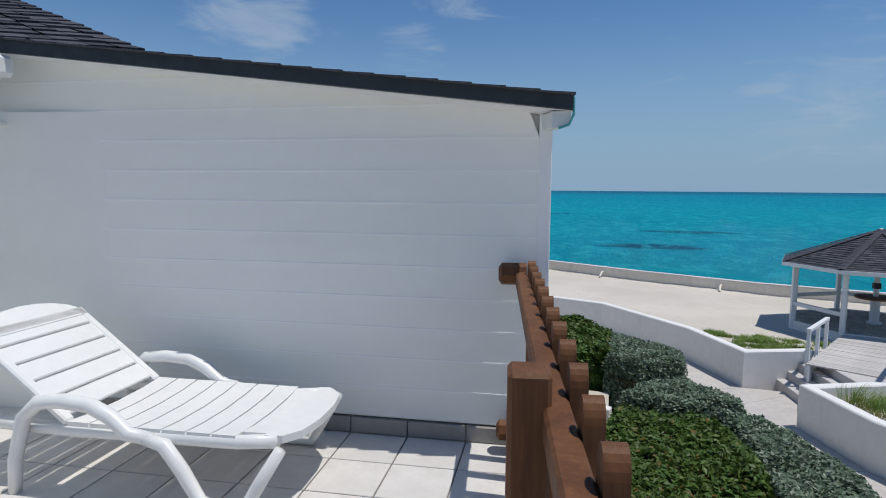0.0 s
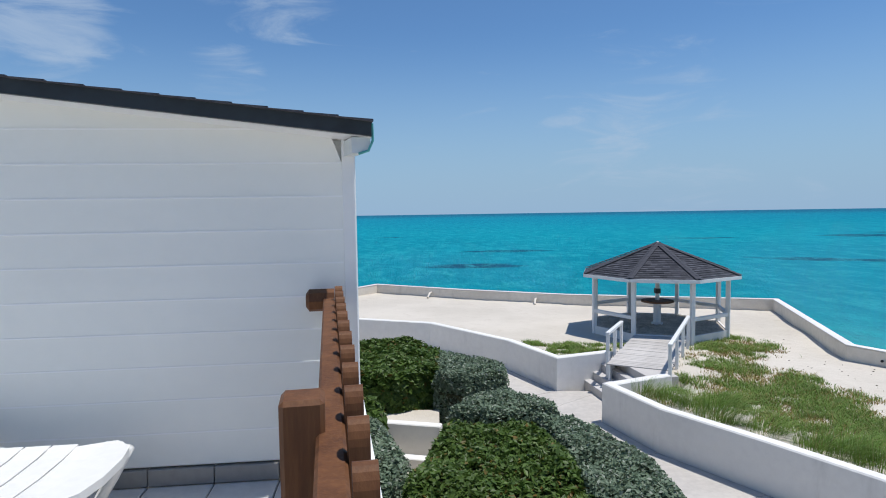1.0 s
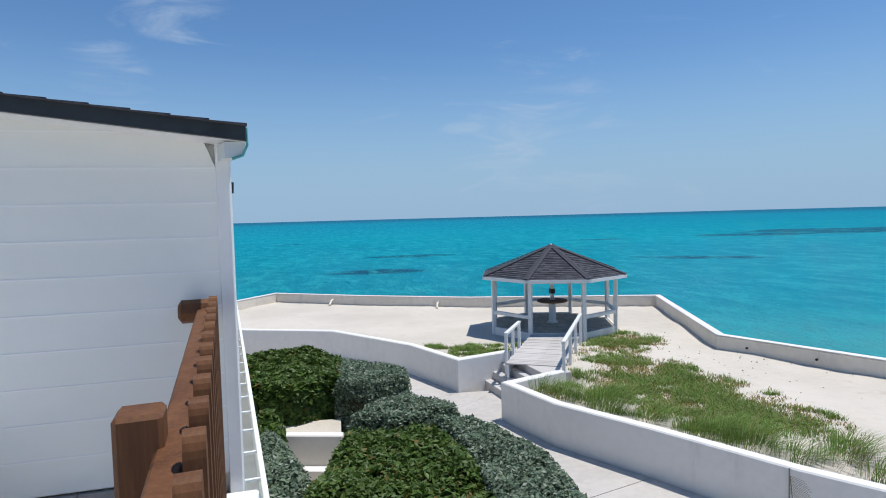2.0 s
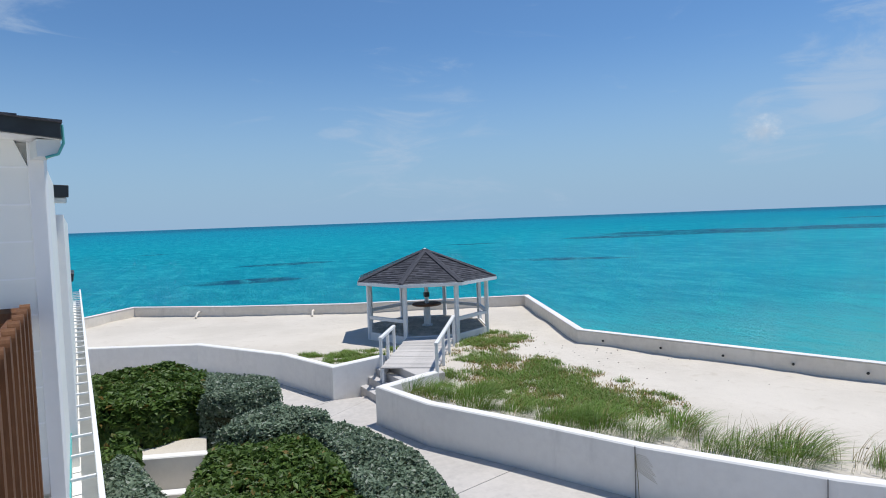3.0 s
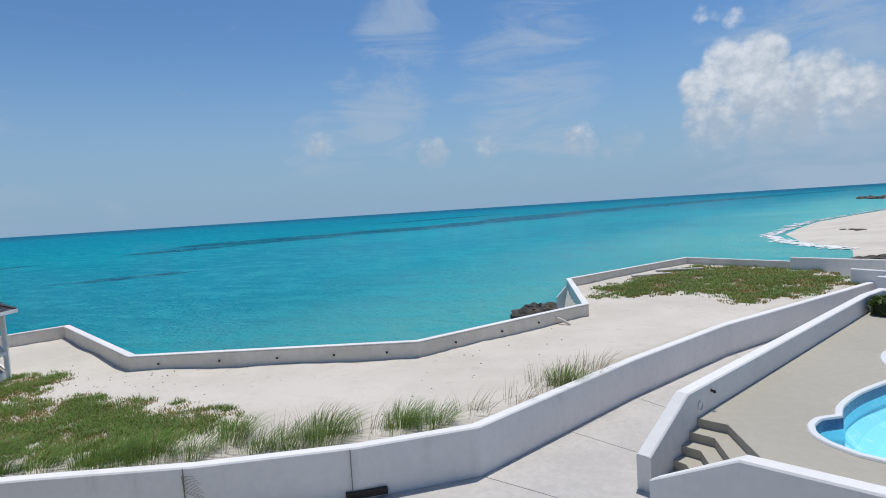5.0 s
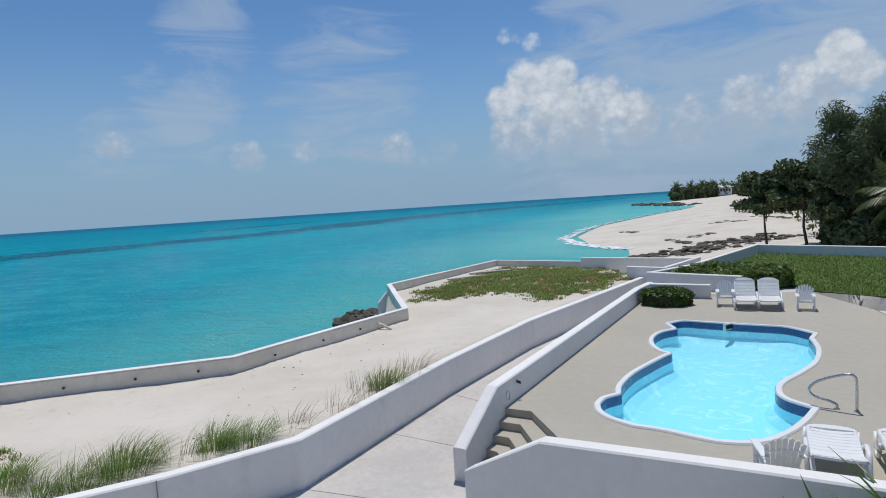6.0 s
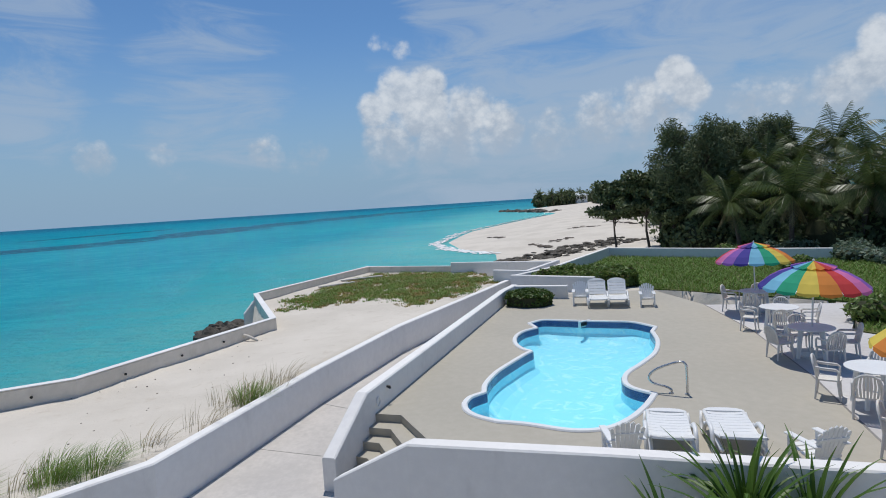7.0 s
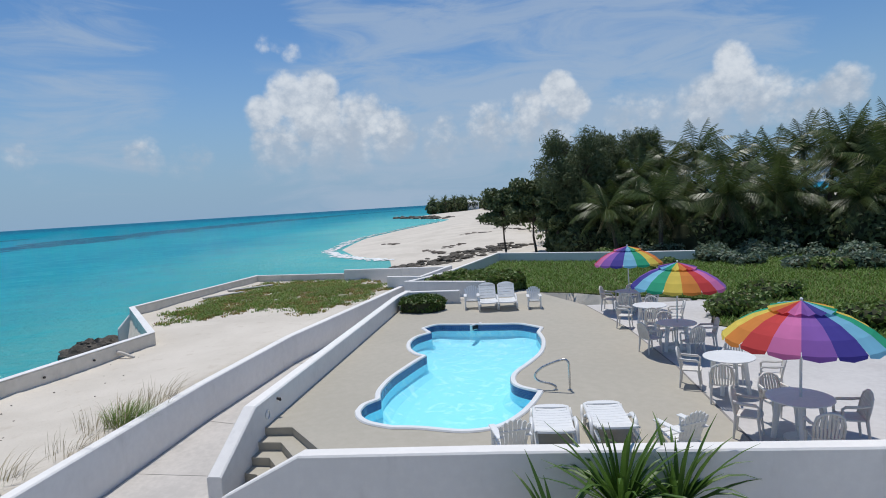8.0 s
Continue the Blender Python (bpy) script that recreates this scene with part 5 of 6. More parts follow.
def umbrella(order, turn):
    u = thing("patio_umbrella", "rainbow striped beach umbrella with a vented top", "umbrella", group="rainbow umbrellas")
    part("pole", Shape().tube([(0, 0, 0.05), (0, 0, 2.27)], 0.021, 8), M["gutter"], u, "pale metal pole")
    part("base", Shape().tube([(0, 0, 0), (0, 0, 0.05), (0, 0, 0.07), (0, 0, 0.22)], [0.24, 0.24, 0.05, 0.04], 14), M["aged"], u)
    N, R = 16, 1.13
    rows = [(0.30, 2.17), (0.68, 2.03), (0.93, 1.88), (R, 1.70)]
    for i in range(N):
        key = order[i % len(order)]
        s = Shape()
        a0, a1 = 2 * math.pi * i / N, 2 * math.pi * (i + 1) / N
        am = (a0 + a1) / 2
        for (r0, z0), (r1, z1) in zip(rows, rows[1:]):
            s.add([(r0 * math.cos(a0), r0 * math.sin(a0), z0), (r1 * math.cos(a0), r1 * math.sin(a0), z1), (r1 * 0.985 * math.cos(am), r1 * 0.985 * math.sin(am), z1 - 0.01), (r0 * 0.985 * math.cos(am), r0 * 0.985 * math.sin(am), z0 - 0.01),
                   (r1 * math.cos(a1), r1 * math.sin(a1), z1), (r0 * math.cos(a1), r0 * math.sin(a1), z0)], [(0, 1, 2, 3), (3, 2, 4, 5)])
        r1, z1 = rows[-1]
        s.add([(r1 * math.cos(a0), r1 * math.sin(a0), z1), (r1 * math.cos(a1), r1 * math.sin(a1), z1), (r1 * 0.985 * math.cos(am), r1 * 0.985 * math.sin(am), z1 - 0.01),
               (r1 * 1.01 * math.cos(a0 * 0.9 + am * 0.1), r1 * 1.01 * math.sin(a0 * 0.9 + am * 0.1), z1 - 0.05), (r1 * 1.0 * math.cos(am), r1 * 1.0 * math.sin(am), z1 - 0.09), (r1 * 1.01 * math.cos(a1 * 0.9 + am * 0.1), r1 * 1.01 * math.sin(a1 * 0.9 + am * 0.1), z1 - 0.05)],
              [(0, 3, 4, 2), (2, 4, 5, 1)])
        part("gore", s, M["cloth_" + key], u)
        v_ = Shape().add([(0.0, 0.0, 2.28), (0.47 * math.cos(a0), 0.47 * math.sin(a0), 2.165), (0.455 * math.cos(am), 0.455 * math.sin(am), 2.125), (0.47 * math.cos(a1), 0.47 * math.sin(a1), 2.165)], [(0, 1, 2), (0, 2, 3)])
        part("vent_gore", v_, M["cloth_" + key], u)
        if i % 2 == 0:
            part("rib", Shape().tube([(0.05 * math.cos(a0), 0.05 * math.sin(a0), 2.20), (0.68 * math.cos(a0), 0.68 * math.sin(a0), 2.01), (1.15 * math.cos(a0), 1.15 * math.sin(a0), 1.69)], 0.006, 4), M["gutter"], u)
    part("finial", Shape().tube([(0, 0, 2.26), (0, 0, 2.31), (0, 0, 2.33)], [0.02, 0.025, 0.005], 8), M["trim"], u)
    u.matrix_basis = pose(0, 0, 0, 0, 0, turn)
    return u


STRIPES = ["yellow", "orange", "red", "pink", "purple", "blue", "sky", "green"]
SETS = [((18.0, -12.95), True), ((15.45, -11.9), False), ((13.05, -10.95), True), ((9.96, -9.75), False), ((7.6, -8.95), True)]
first_t = first_c = first_u = None
rnd = random.Random(21)
for k_, ((x, y), has) in enumerate(SETS):
    m = pose(x, y, DECK_Z - 0.012, 0, 0, 12 + 20 * k_)
    if first_t is None:
        first_t = patio_table()
        first_t.matrix_basis = m
    else:
        copy_thing(first_t, m)
    for j in range(4):
        a = radians(45 + 90 * j + 14 * (k_ % 3) + rnd.uniform(-10, 10))
        m = pose(x + 0.74 * math.cos(a), y + 0.74 * math.sin(a), DECK_Z - 0.012, 0, 0, math.degrees(a) + 180 + rnd.uniform(-14, 14)) @ Matrix.Diagonal((0.9, 0.9, 0.96, 1))
        if first_c is None:
            first_c = arm_chair()
            first_c.matrix_basis = m
        else:
            copy_thing(first_c, m)
    if has:
        m = pose(x, y, DECK_Z - 0.012, rnd.uniform(-2, 2), rnd.uniform(-2, 2), {0: 183, 2: 305, 4: 222}[k_])
        if first_u is None:
            first_u = umbrella(STRIPES, 0)
            first_u.matrix_basis = m
        else:
            copy_thing(first_u, m)

first_a = adirondack()
first_a.matrix_basis = pose(21.85, -8.5, DECK_Z, 0, 0, 160) @ Matrix.Scale(0.92, 4)
for x, y, a in ((20.5, -10.5, 158), (8.9, -4.5, -8), (8.0, -7.0, 2)):
    copy_thing(first_a, pose(x, y, DECK_Z, 0, 0, a) @ Matrix.Scale(0.92, 4))
ch = chaise("sun_lounger", "white resin sun lounger on the pool deck", (21.7, -9.1, DECK_Z), 162, "plastic", 55, "loungers by the pool")
for x, y, a in ((21.45, -9.78, 160),):
    copy_thing(ch, pose(x, y, DECK_Z, 0, 0, a))
ch = chaise("sun_lounger", "white resin sun lounger with its back let down low", (9.0, -5.32, DECK_Z), -24, "plastic", 16, "loungers by the pool")
copy_thing(ch, pose(8.75, -6.25, DECK_Z, 0, 0, -22))

hr = thing("pool_handrail", "bent stainless steel pool handrail", "handrail", (11.42, -6.95, DECK_Z), 58)
for y in (0.0,):
    part("bar", Shape().tube(smooth_line([(0.0, y, 0.0), (0.0, y, 0.45), (0.02, y, 0.62), (0.15, y, 0.66), (0.55, y, 0.50), (0.72, y, 0.33), (0.66, y, 0.20), (0.42, y, 0.14), (0.30, y, 0.08), (0.30, y, 0.0)], 5), 0.024, 8), M["steel"], hr, smooth=True)
part("plate", Shape().tube([(0, 0, 0), (0, 0, 0.015)], 0.05, 12), M["steel"], hr)
part("plate", Shape().tube([(0.30, 0, 0), (0.30, 0, 0.015)], 0.05, 12), M["steel"], hr)

wl_ = thing("wall_light", "small black wall light on the stair wall", "wall light", (12.72, -0.99, 0.74), -25)
part("plate", Shape().tube([(0, 0.03, 0), (0, -0.01, 0)], 0.055, 12), M["black"], wl_)
part("hood", Shape().tube([(0, 0, 0.03), (0, -0.07, 0.02), (0, -0.09, -0.02)], [0.03, 0.035, 0.02], 8), M["black"], wl_)

wd = thing("wall_disc", "small embossed white disc on the stair wall", "ornament", (12.28, -0.80, 0.60), -25)
part("ring", Shape().tube([(0.09 * math.cos(a * math.pi / 8), -0.012, 0.09 * math.sin(a * math.pi / 8)) for a in range(17)], 0.012, 6, False), M["trim"], wd)
part("plate", Shape().tube([(0, 0.03, 0), (0, -0.008, 0)], 0.05, 12), M["trim"], wd)


# ---------------------------------------------------------------- plants
def leaves(pts, nrm, size, rs, flat=0.6, long=1.8):
    """One four-cornered, slightly folded leaf at each point, facing about along its normal."""
    n = len(pts)
    d = rs.normal(size=(n, 3))
    nn = nrm + rs.normal(size=(n, 3)) * flat
    nn /= np.linalg.norm(nn, axis=1)[:, None] + 1e-9
    d -= nn * (d * nn).sum(1)[:, None]
    d /= np.linalg.norm(d, axis=1)[:, None] + 1e-9
    side = np.cross(nn, d)
    sz = (size * rs.uniform(0.6, 1.35, n))[:, None]
    a, b_ = d * sz * long / 2, side * sz / 2
    v = np.stack([pts - a, pts + b_ + nn * sz * 0.12, pts + a, pts - b_ + nn * sz * 0.12], 1).reshape(-1, 3)
    return v


def leaf_mesh(name, v, mat):
    me = bpy.data.meshes.new(name)
    n = len(v) // 4
    me.from_pydata(v.tolist(), [], np.arange(n * 4).reshape(n, 4).tolist())
    me.materials.append(mat)
    return me


def bumpy(px, py, k, seed):
    return np.array([noise.noise(Vector((a * k, b * k, seed))) for a, b in zip(px, py)])


def hedge(name, label, poly, z0, z1, material, size, density, seed, lump=0.16, round_=0.28):
    """A clipped hedge over a plan outline: a skin of leaves on a solid heart coloured dark as inner shade."""
    rs = np.random.RandomState(seed)
    xs, ys = [p[0] for p in poly], [p[1] for p in poly]
    closed = poly + poly[:1]
    h = thing(name, label, "hedge", kind="")
    area = (max(xs) - min(xs)) * (max(ys) - min(ys))
    n = int(area * density)
    px, py = rs.uniform(min(xs), max(xs), n), rs.uniform(min(ys), max(ys), n)
    ok = inside(px, py, poly)
    px, py = px[ok], py[ok]
    d = line_distance(px, py, closed)
    k = np.clip(d / round_, 0, 1)
    top = z1 - (z1 - z0) * 0.26 * (1 - k) ** 2 + bumpy(px, py, 1.3, seed) * lump + bumpy(px, py, 3.6, seed + 3) * lump * 0.5
    tp = np.stack([px, py, top - rs.uniform(0, 0.10, len(px))], 1)
    tn = np.tile([0.0, 0.0, 1.0], (len(px), 1))
    sp, sn = [], []
    for (x0, y0), (x1, y1) in zip(closed, closed[1:]):
        L = math.hypot(x1 - x0, y1 - y0)
        m = int(L * (z1 - z0) * density * 0.8)
        t = rs.uniform(0, 1, m)
        nx_, ny_ = (y1 - y0) / L, -(x1 - x0) / L
        zz = rs.uniform(z0 + 0.05, z1 - 0.1, m)
        bx, by = x0 + (x1 - x0) * t, y0 + (y1 - y0) * t
        off = -0.05 - ((zz - z0) / (z1 - z0)) ** 3 * 0.16 + bumpy(bx * 1.0 + zz, by + zz * 0.7, 1.8, seed + 7) * lump * 0.7 - rs.uniform(0, 0.08, m)
        sg = 1 if not inside(np.array([(x0 + x1) / 2 + nx_ * 0.05]), np.array([(y0 + y1) / 2 + ny_ * 0.05]), poly)[0] else -1
        sp.append(np.stack([bx + nx_ * sg * off, by + ny_ * sg * off, zz], 1))
        sn.append(np.tile([nx_ * sg, ny_ * sg, 0.35], (m, 1)))
    pts, nr = np.concatenate([tp] + sp), np.concatenate([tn] + sn)
    part("foliage", leaf_mesh("foliage", leaves(pts, nr, size, rs), M[material]), None, h)
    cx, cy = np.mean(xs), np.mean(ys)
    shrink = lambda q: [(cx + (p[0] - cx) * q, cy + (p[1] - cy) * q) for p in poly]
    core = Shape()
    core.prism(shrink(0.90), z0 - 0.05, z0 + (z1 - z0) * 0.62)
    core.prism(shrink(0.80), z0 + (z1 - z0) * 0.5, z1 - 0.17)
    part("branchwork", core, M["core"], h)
    return h


ZP = PATH_Z
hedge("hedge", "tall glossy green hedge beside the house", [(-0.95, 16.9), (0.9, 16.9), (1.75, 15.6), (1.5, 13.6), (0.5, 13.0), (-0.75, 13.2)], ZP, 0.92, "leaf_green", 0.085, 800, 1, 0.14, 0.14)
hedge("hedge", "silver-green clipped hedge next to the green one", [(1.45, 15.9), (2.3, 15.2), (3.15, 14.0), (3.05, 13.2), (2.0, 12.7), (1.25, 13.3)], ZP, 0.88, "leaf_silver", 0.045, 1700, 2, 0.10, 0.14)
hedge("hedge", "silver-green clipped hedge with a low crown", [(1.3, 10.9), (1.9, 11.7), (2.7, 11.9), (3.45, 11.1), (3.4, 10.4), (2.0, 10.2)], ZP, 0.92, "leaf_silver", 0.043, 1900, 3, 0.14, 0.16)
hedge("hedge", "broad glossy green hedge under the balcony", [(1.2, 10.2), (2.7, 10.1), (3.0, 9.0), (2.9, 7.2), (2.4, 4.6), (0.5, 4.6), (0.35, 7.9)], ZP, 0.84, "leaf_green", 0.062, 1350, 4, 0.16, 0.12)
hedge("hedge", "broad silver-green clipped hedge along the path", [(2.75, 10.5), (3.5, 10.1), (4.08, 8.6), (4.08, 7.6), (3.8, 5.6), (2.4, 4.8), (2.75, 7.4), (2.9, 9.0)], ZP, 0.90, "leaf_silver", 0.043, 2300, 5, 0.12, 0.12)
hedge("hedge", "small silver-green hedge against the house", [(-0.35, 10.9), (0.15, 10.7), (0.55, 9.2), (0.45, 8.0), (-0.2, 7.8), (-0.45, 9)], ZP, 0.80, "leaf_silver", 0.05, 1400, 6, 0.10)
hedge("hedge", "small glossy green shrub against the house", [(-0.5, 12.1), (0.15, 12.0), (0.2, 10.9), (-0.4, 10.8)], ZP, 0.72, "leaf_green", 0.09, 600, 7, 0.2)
bed = whole("bed_wall", Shape().box(0.0, -0.11, -0.2, 1.25, 0.11, 0.50, 0.02), M["render"], "low white bed wall between the hedges", "wall", "structure", at=pose(0.15, 12.45, ZP, 0, 0, -20))
whole("bed_step", Shape().box(0.0, -0.12, -0.2, 1.15, 0.12, 0.06, 0.015), M["render"], "flat white edging strip between the hedges", "edging", "structure", at=pose(0.1, 11.75, ZP, 0, 0, -20))
whole("bed_sand", Shape().prism([(0.1, 13.4), (1.4, 13.2), (1.3, 12.2), (0.15, 12.55)], ZP - 0.15, ZP + 0.42), M["sand"], "pale sand fill behind the bed wall", "sand", "structure")
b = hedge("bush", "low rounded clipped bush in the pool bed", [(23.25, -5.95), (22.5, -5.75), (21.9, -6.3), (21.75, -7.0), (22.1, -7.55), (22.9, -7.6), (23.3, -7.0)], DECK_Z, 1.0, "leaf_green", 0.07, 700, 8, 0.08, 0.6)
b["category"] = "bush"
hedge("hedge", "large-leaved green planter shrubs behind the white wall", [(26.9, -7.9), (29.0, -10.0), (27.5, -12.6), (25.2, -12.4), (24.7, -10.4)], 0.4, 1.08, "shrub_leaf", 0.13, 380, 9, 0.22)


def blades(name, label, areas, count, hgt, width, material, seed, lean=0.5, patch=0.0, base=None):
    """Grass as single tapering blades, denser where the ground cover is thick."""
    rs = np.random.RandomState(seed)
    out, faces = [], []
    for poly, share in areas:
        xs, ys = [p[0] for p in poly], [p[1] for p in poly]
        n = int(count * share)
        px, py = rs.uniform(min(xs), max(xs), n), rs.uniform(min(ys), max(ys), n)
        ok = inside(px, py, poly)
        if patch:
            d = line_distance(px, py, poly + poly[:1])
            ok &= (bumpy(px, py, 0.9, seed) * 0.8 + bumpy(px, py, 2.7, seed + 2) * 0.6 + np.clip(d, 0, 1.2) * 0.45 - 0.3 + rs.uniform(-0.3, 0.3, n)) > patch
        px, py = px[ok], py[ok]
        for x, y in zip(px, py):
            z = base if base is not None else ground_z(x, y)
            a, h = rs.uniform(0, 6.283), hgt * rs.uniform(0.45, 1.3)
            l = lean * h * rs.uniform(0.2, 1.2)
            w = width * rs.uniform(0.7, 1.3)
            ca, sa = math.cos(a), math.sin(a)
            o = len(out)
            wx, wy = -sa * w, ca * w
            out += [(x - wx, y - wy, z - 0.02), (x + wx, y + wy, z - 0.02), (x + ca * l * 0.35 + wx * 0.8, y + sa * l * 0.35 + wy * 0.8, z + h * 0.6), (x + ca * l * 0.35 - wx * 0.8, y + sa * l * 0.35 - wy * 0.8, z + h * 0.6), (x + ca * l, y + sa * l, z + h)]
            faces += [(o, o + 1, o + 2, o + 3), (o + 3, o + 2, o + 4)]
    s = Shape()
    s.v, s.f = out, faces
    return tagged(new(name, s.mesh(name, M[material], False, False)), label, "grass", kind="stuff")


DUNE = [(5.7, 12.95), (7.4, 13.9), (9.6, 17.3), (12.1, 19.3), (13.0, 17.2), (12.2, 15.6), (10.6, 15.3), (11.2, 13.8), (11.3, 11.2), (11.0, 8.4), (9.2, 7.2), (8.0, 8.6), (6.9, 10.4)]
LEFT_BED = [(4.6, 18.6), (5.1, 16.1), (7.0, 16.5), (7.9, 17.6), (7.0, 18.2)]
NE_BED = [(26.5, 3.6), (29.8, 3.9), (34, 1.6), (38.6, -0.8), (37.0, -4.2), (34.6, -7.0), (30.2, -7.6), (26.6, -5.0), (24.4, -2.2), (27.5, -0.4)]
blades("dune_grass", "short green dune grass spreading over the sand", [(DUNE, 0.8), (LEFT_BED, 0.2)], 240000, 0.10, 0.007, "blade", 31, 1.5, 0.14)
blades("ground_cover", "russet and olive creeping ground cover on the sand", [(DUNE, 1.0)], 60000, 0.07, 0.010, "mat_red", 37, 1.8, 0.16)
blades("shore_grass", "patchy green and straw grass on the far sand plot", [(NE_BED, 1.0)], 80000, 0.11, 0.016, "blade", 33, 1.4, 0.16)
blades("shore_cover", "straw-brown creeping cover on the far sand plot", [(NE_BED, 1.0)], 60000, 0.07, 0.022, "mat_red", 34, 1.5, 0.08)


def tuft(n, r, h, seed, mat="blade", w=0.0034):
    rs = random.Random(seed)
    s = Shape()
    for i in range(n):
        a, q = rs.uniform(0, 6.283), r * math.sqrt(rs.random())
        x, y = q * math.cos(a), q * math.sin(a)
        a += rs.uniform(-0.5, 0.5)
        hh, l = h * rs.uniform(0.35, 1.2), h * rs.uniform(0.35, 1.2)
        ca, sa = math.cos(a) + 0.55, math.sin(a) - 0.45  # bent by the sea wind
        wx, wy = -sa * w, ca * w
        p = [(x, y, 0), (x + ca * l * 0.2, y + sa * l * 0.2, hh * 0.5), (x + ca * l * 0.55, y + sa * l * 0.55, hh * 0.85), (x + ca * l, y + sa * l, hh * 0.95)]
        s.add([(p[0][0] - wx, p[0][1] - wy, -0.03), (p[0][0] + wx, p[0][1] + wy, -0.03), (p[1][0] + wx, p[1][1] + wy, p[1][2]), (p[1][0] - wx, p[1][1] - wy, p[1][2]), (p[2][0] + wx * 0.7, p[2][1] + wy * 0.7, p[2][2]), (p[2][0] - wx * 0.7, p[2][1] - wy * 0.7, p[2][2]), p[3]],
              [(0, 1, 2, 3), (3, 2, 4, 5), (5, 4, 6)])
    return s


tufts = [new("grass_tuft", tuft(n, r, h, sd, mt).mesh("grass_tuft", M[mt], False, False)) for n, r, h, sd, mt in ((430, 0.46, 0.40, 1, "blade"), (260, 0.36, 0.36, 2, "blade"), (46, 0.40, 0.46, 3, "blade_dry"))]
spots = [(9.35, 6.25, 0), (9.75, 5.75, 0), (9.0, 6.7, 1), (10.5, 4.55, 1), (10.85, 4.0, 1), (10.2, 5.0, 2), (9.9, 5.7, 2), (13.75, 2.05, 1), (13.4, 2.35, 2), (14.3, 1.75, 2), (8.45, 7.75, 1), (8.05, 8.4, 0), (7.6, 9.2, 0), (7.2, 10.1, 1), (6.75, 10.9, 0), (6.3, 12.0, 1), (6.15, 12.7, 1), (7.9, 8.9, 1),
         (8.7, 7.3, 2), (12.6, 2.8, 2), (11.6, 3.5, 2), (15.2, 1.6, 2), (7.1, 13.3, 1), (7.5, 12.0, 1), (9.2, 7.5, 1), (9.5, 6.5, 2), (10.1, 6.3, 2), (10.9, 4.7, 1), (14.1, 2.1, 2), (13.9, 2.6, 2), (6.6, 11.6, 1)]
used = set()
for i, (x, y, k_) in enumerate(spots):
    m = pose(x, y, ground_z(x, y), 0, 0, (i * 37) % 70 - 35) @ Matrix.Diagonal((1, 1, 0.8 + 0.4 * ((i * 37) % 10) / 10, 1))
    lab = ("thick green clump of tall dune grass", "green tuft of dune grass by the wall", "sparse straw-coloured dune grass stalks")[k_]
    if k_ not in used:
        used.add(k_)
        tufts[k_].matrix_basis = m
        tagged(tufts[k_], lab, "grass", "dune grass tufts")
    else:
        c_ = tufts[k_].copy()
        scene.collection.objects.link(c_)
        c_.matrix_basis = m

# reed stalk in front of the garden wall
st = thing("grass_stalk", "single dry seed-headed grass stalk by the white wall", "grass", (7.35, 6.75, PATH_Z))
part("stem", Shape().tube([(0, 0, 0), (0.0, 0.02, 0.5), (-0.02, 0.06, 0.95)], 0.005, 4), M["blade_dry"], st)
s = Shape()
for i in range(14):
    s.tube([(-0.02, 0.06, 0.95 - i * 0.02), (0.06 + 0.012 * i, -0.12 - 0.02 * (i % 5), 0.93 - 0.035 * i)], 0.003, 3)
part("seed_head", s, M["blade_dry"], st)

# lawn beyond the pool
whole("lawn", Shape().prism([(24.0, -12.4), (25.0, -12.3), (27.4, -12.4), (29.2, -9.9), (37.3, -16.2), (31.2, -21.4), (26, -40), (4, -40), (6.5, -16.5), (14.8, -13.75), (18.1, -16.9)], 0.2, 0.40), M["lawn"], "rough green lawn beyond the pool deck", "lawn", "structure")
LAWN_NEAR = [(23.9, -12.4), (27.4, -12.2), (29.2, -9.9), (37.3, -16.2), (31.2, -21.4), (27, -34), (8, -34), (7.5, -17), (14.8, -13.8), (18.1, -16.9)]
blades("lawn_grass", "long rough green lawn grass", [(LAWN_NEAR, 1.0)], 120000, 0.15, 0.016, "lawn_blade", 41, 1.5, 0, 0.39)


def clump(name, label, at, r, h, mat, size, n, seed, category="shrub", kind=""):
    """A loose shrub: leaf-covered lumps over solid hearts whose dark colour stands for inner shade."""
    rs = np.random.RandomState(seed)
    t = thing(name, label, category, at, 0, "", kind)
    pts, nr, core = [], [], Shape()
    for i in range(9):
        a, q = rs.uniform(0, 6.283), r * 0.62 * math.sqrt(rs.uniform())
        c_ = np.array([q * math.cos(a), q * math.sin(a), h * rs.uniform(0.25, 0.62)])
        rr = np.array([r * rs.uniform(0.32, 0.5), r * rs.uniform(0.32, 0.5), h * rs.uniform(0.25, 0.4)])
        u = rs.normal(size=(n // 9, 3))
        u /= np.linalg.norm(u, axis=1)[:, None]
        p_ = c_ + u * rr * rs.uniform(0.82, 1.12, (len(u), 1))
        keep = p_[:, 2] > 0
        pts.append(p_[keep])
        nr.append(u[keep])
        o = len(core.v)
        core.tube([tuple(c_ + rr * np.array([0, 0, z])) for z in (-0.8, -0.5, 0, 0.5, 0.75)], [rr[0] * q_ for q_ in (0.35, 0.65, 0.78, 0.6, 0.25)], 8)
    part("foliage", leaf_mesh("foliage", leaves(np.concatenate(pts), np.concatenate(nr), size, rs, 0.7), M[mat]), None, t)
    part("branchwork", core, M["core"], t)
    return t


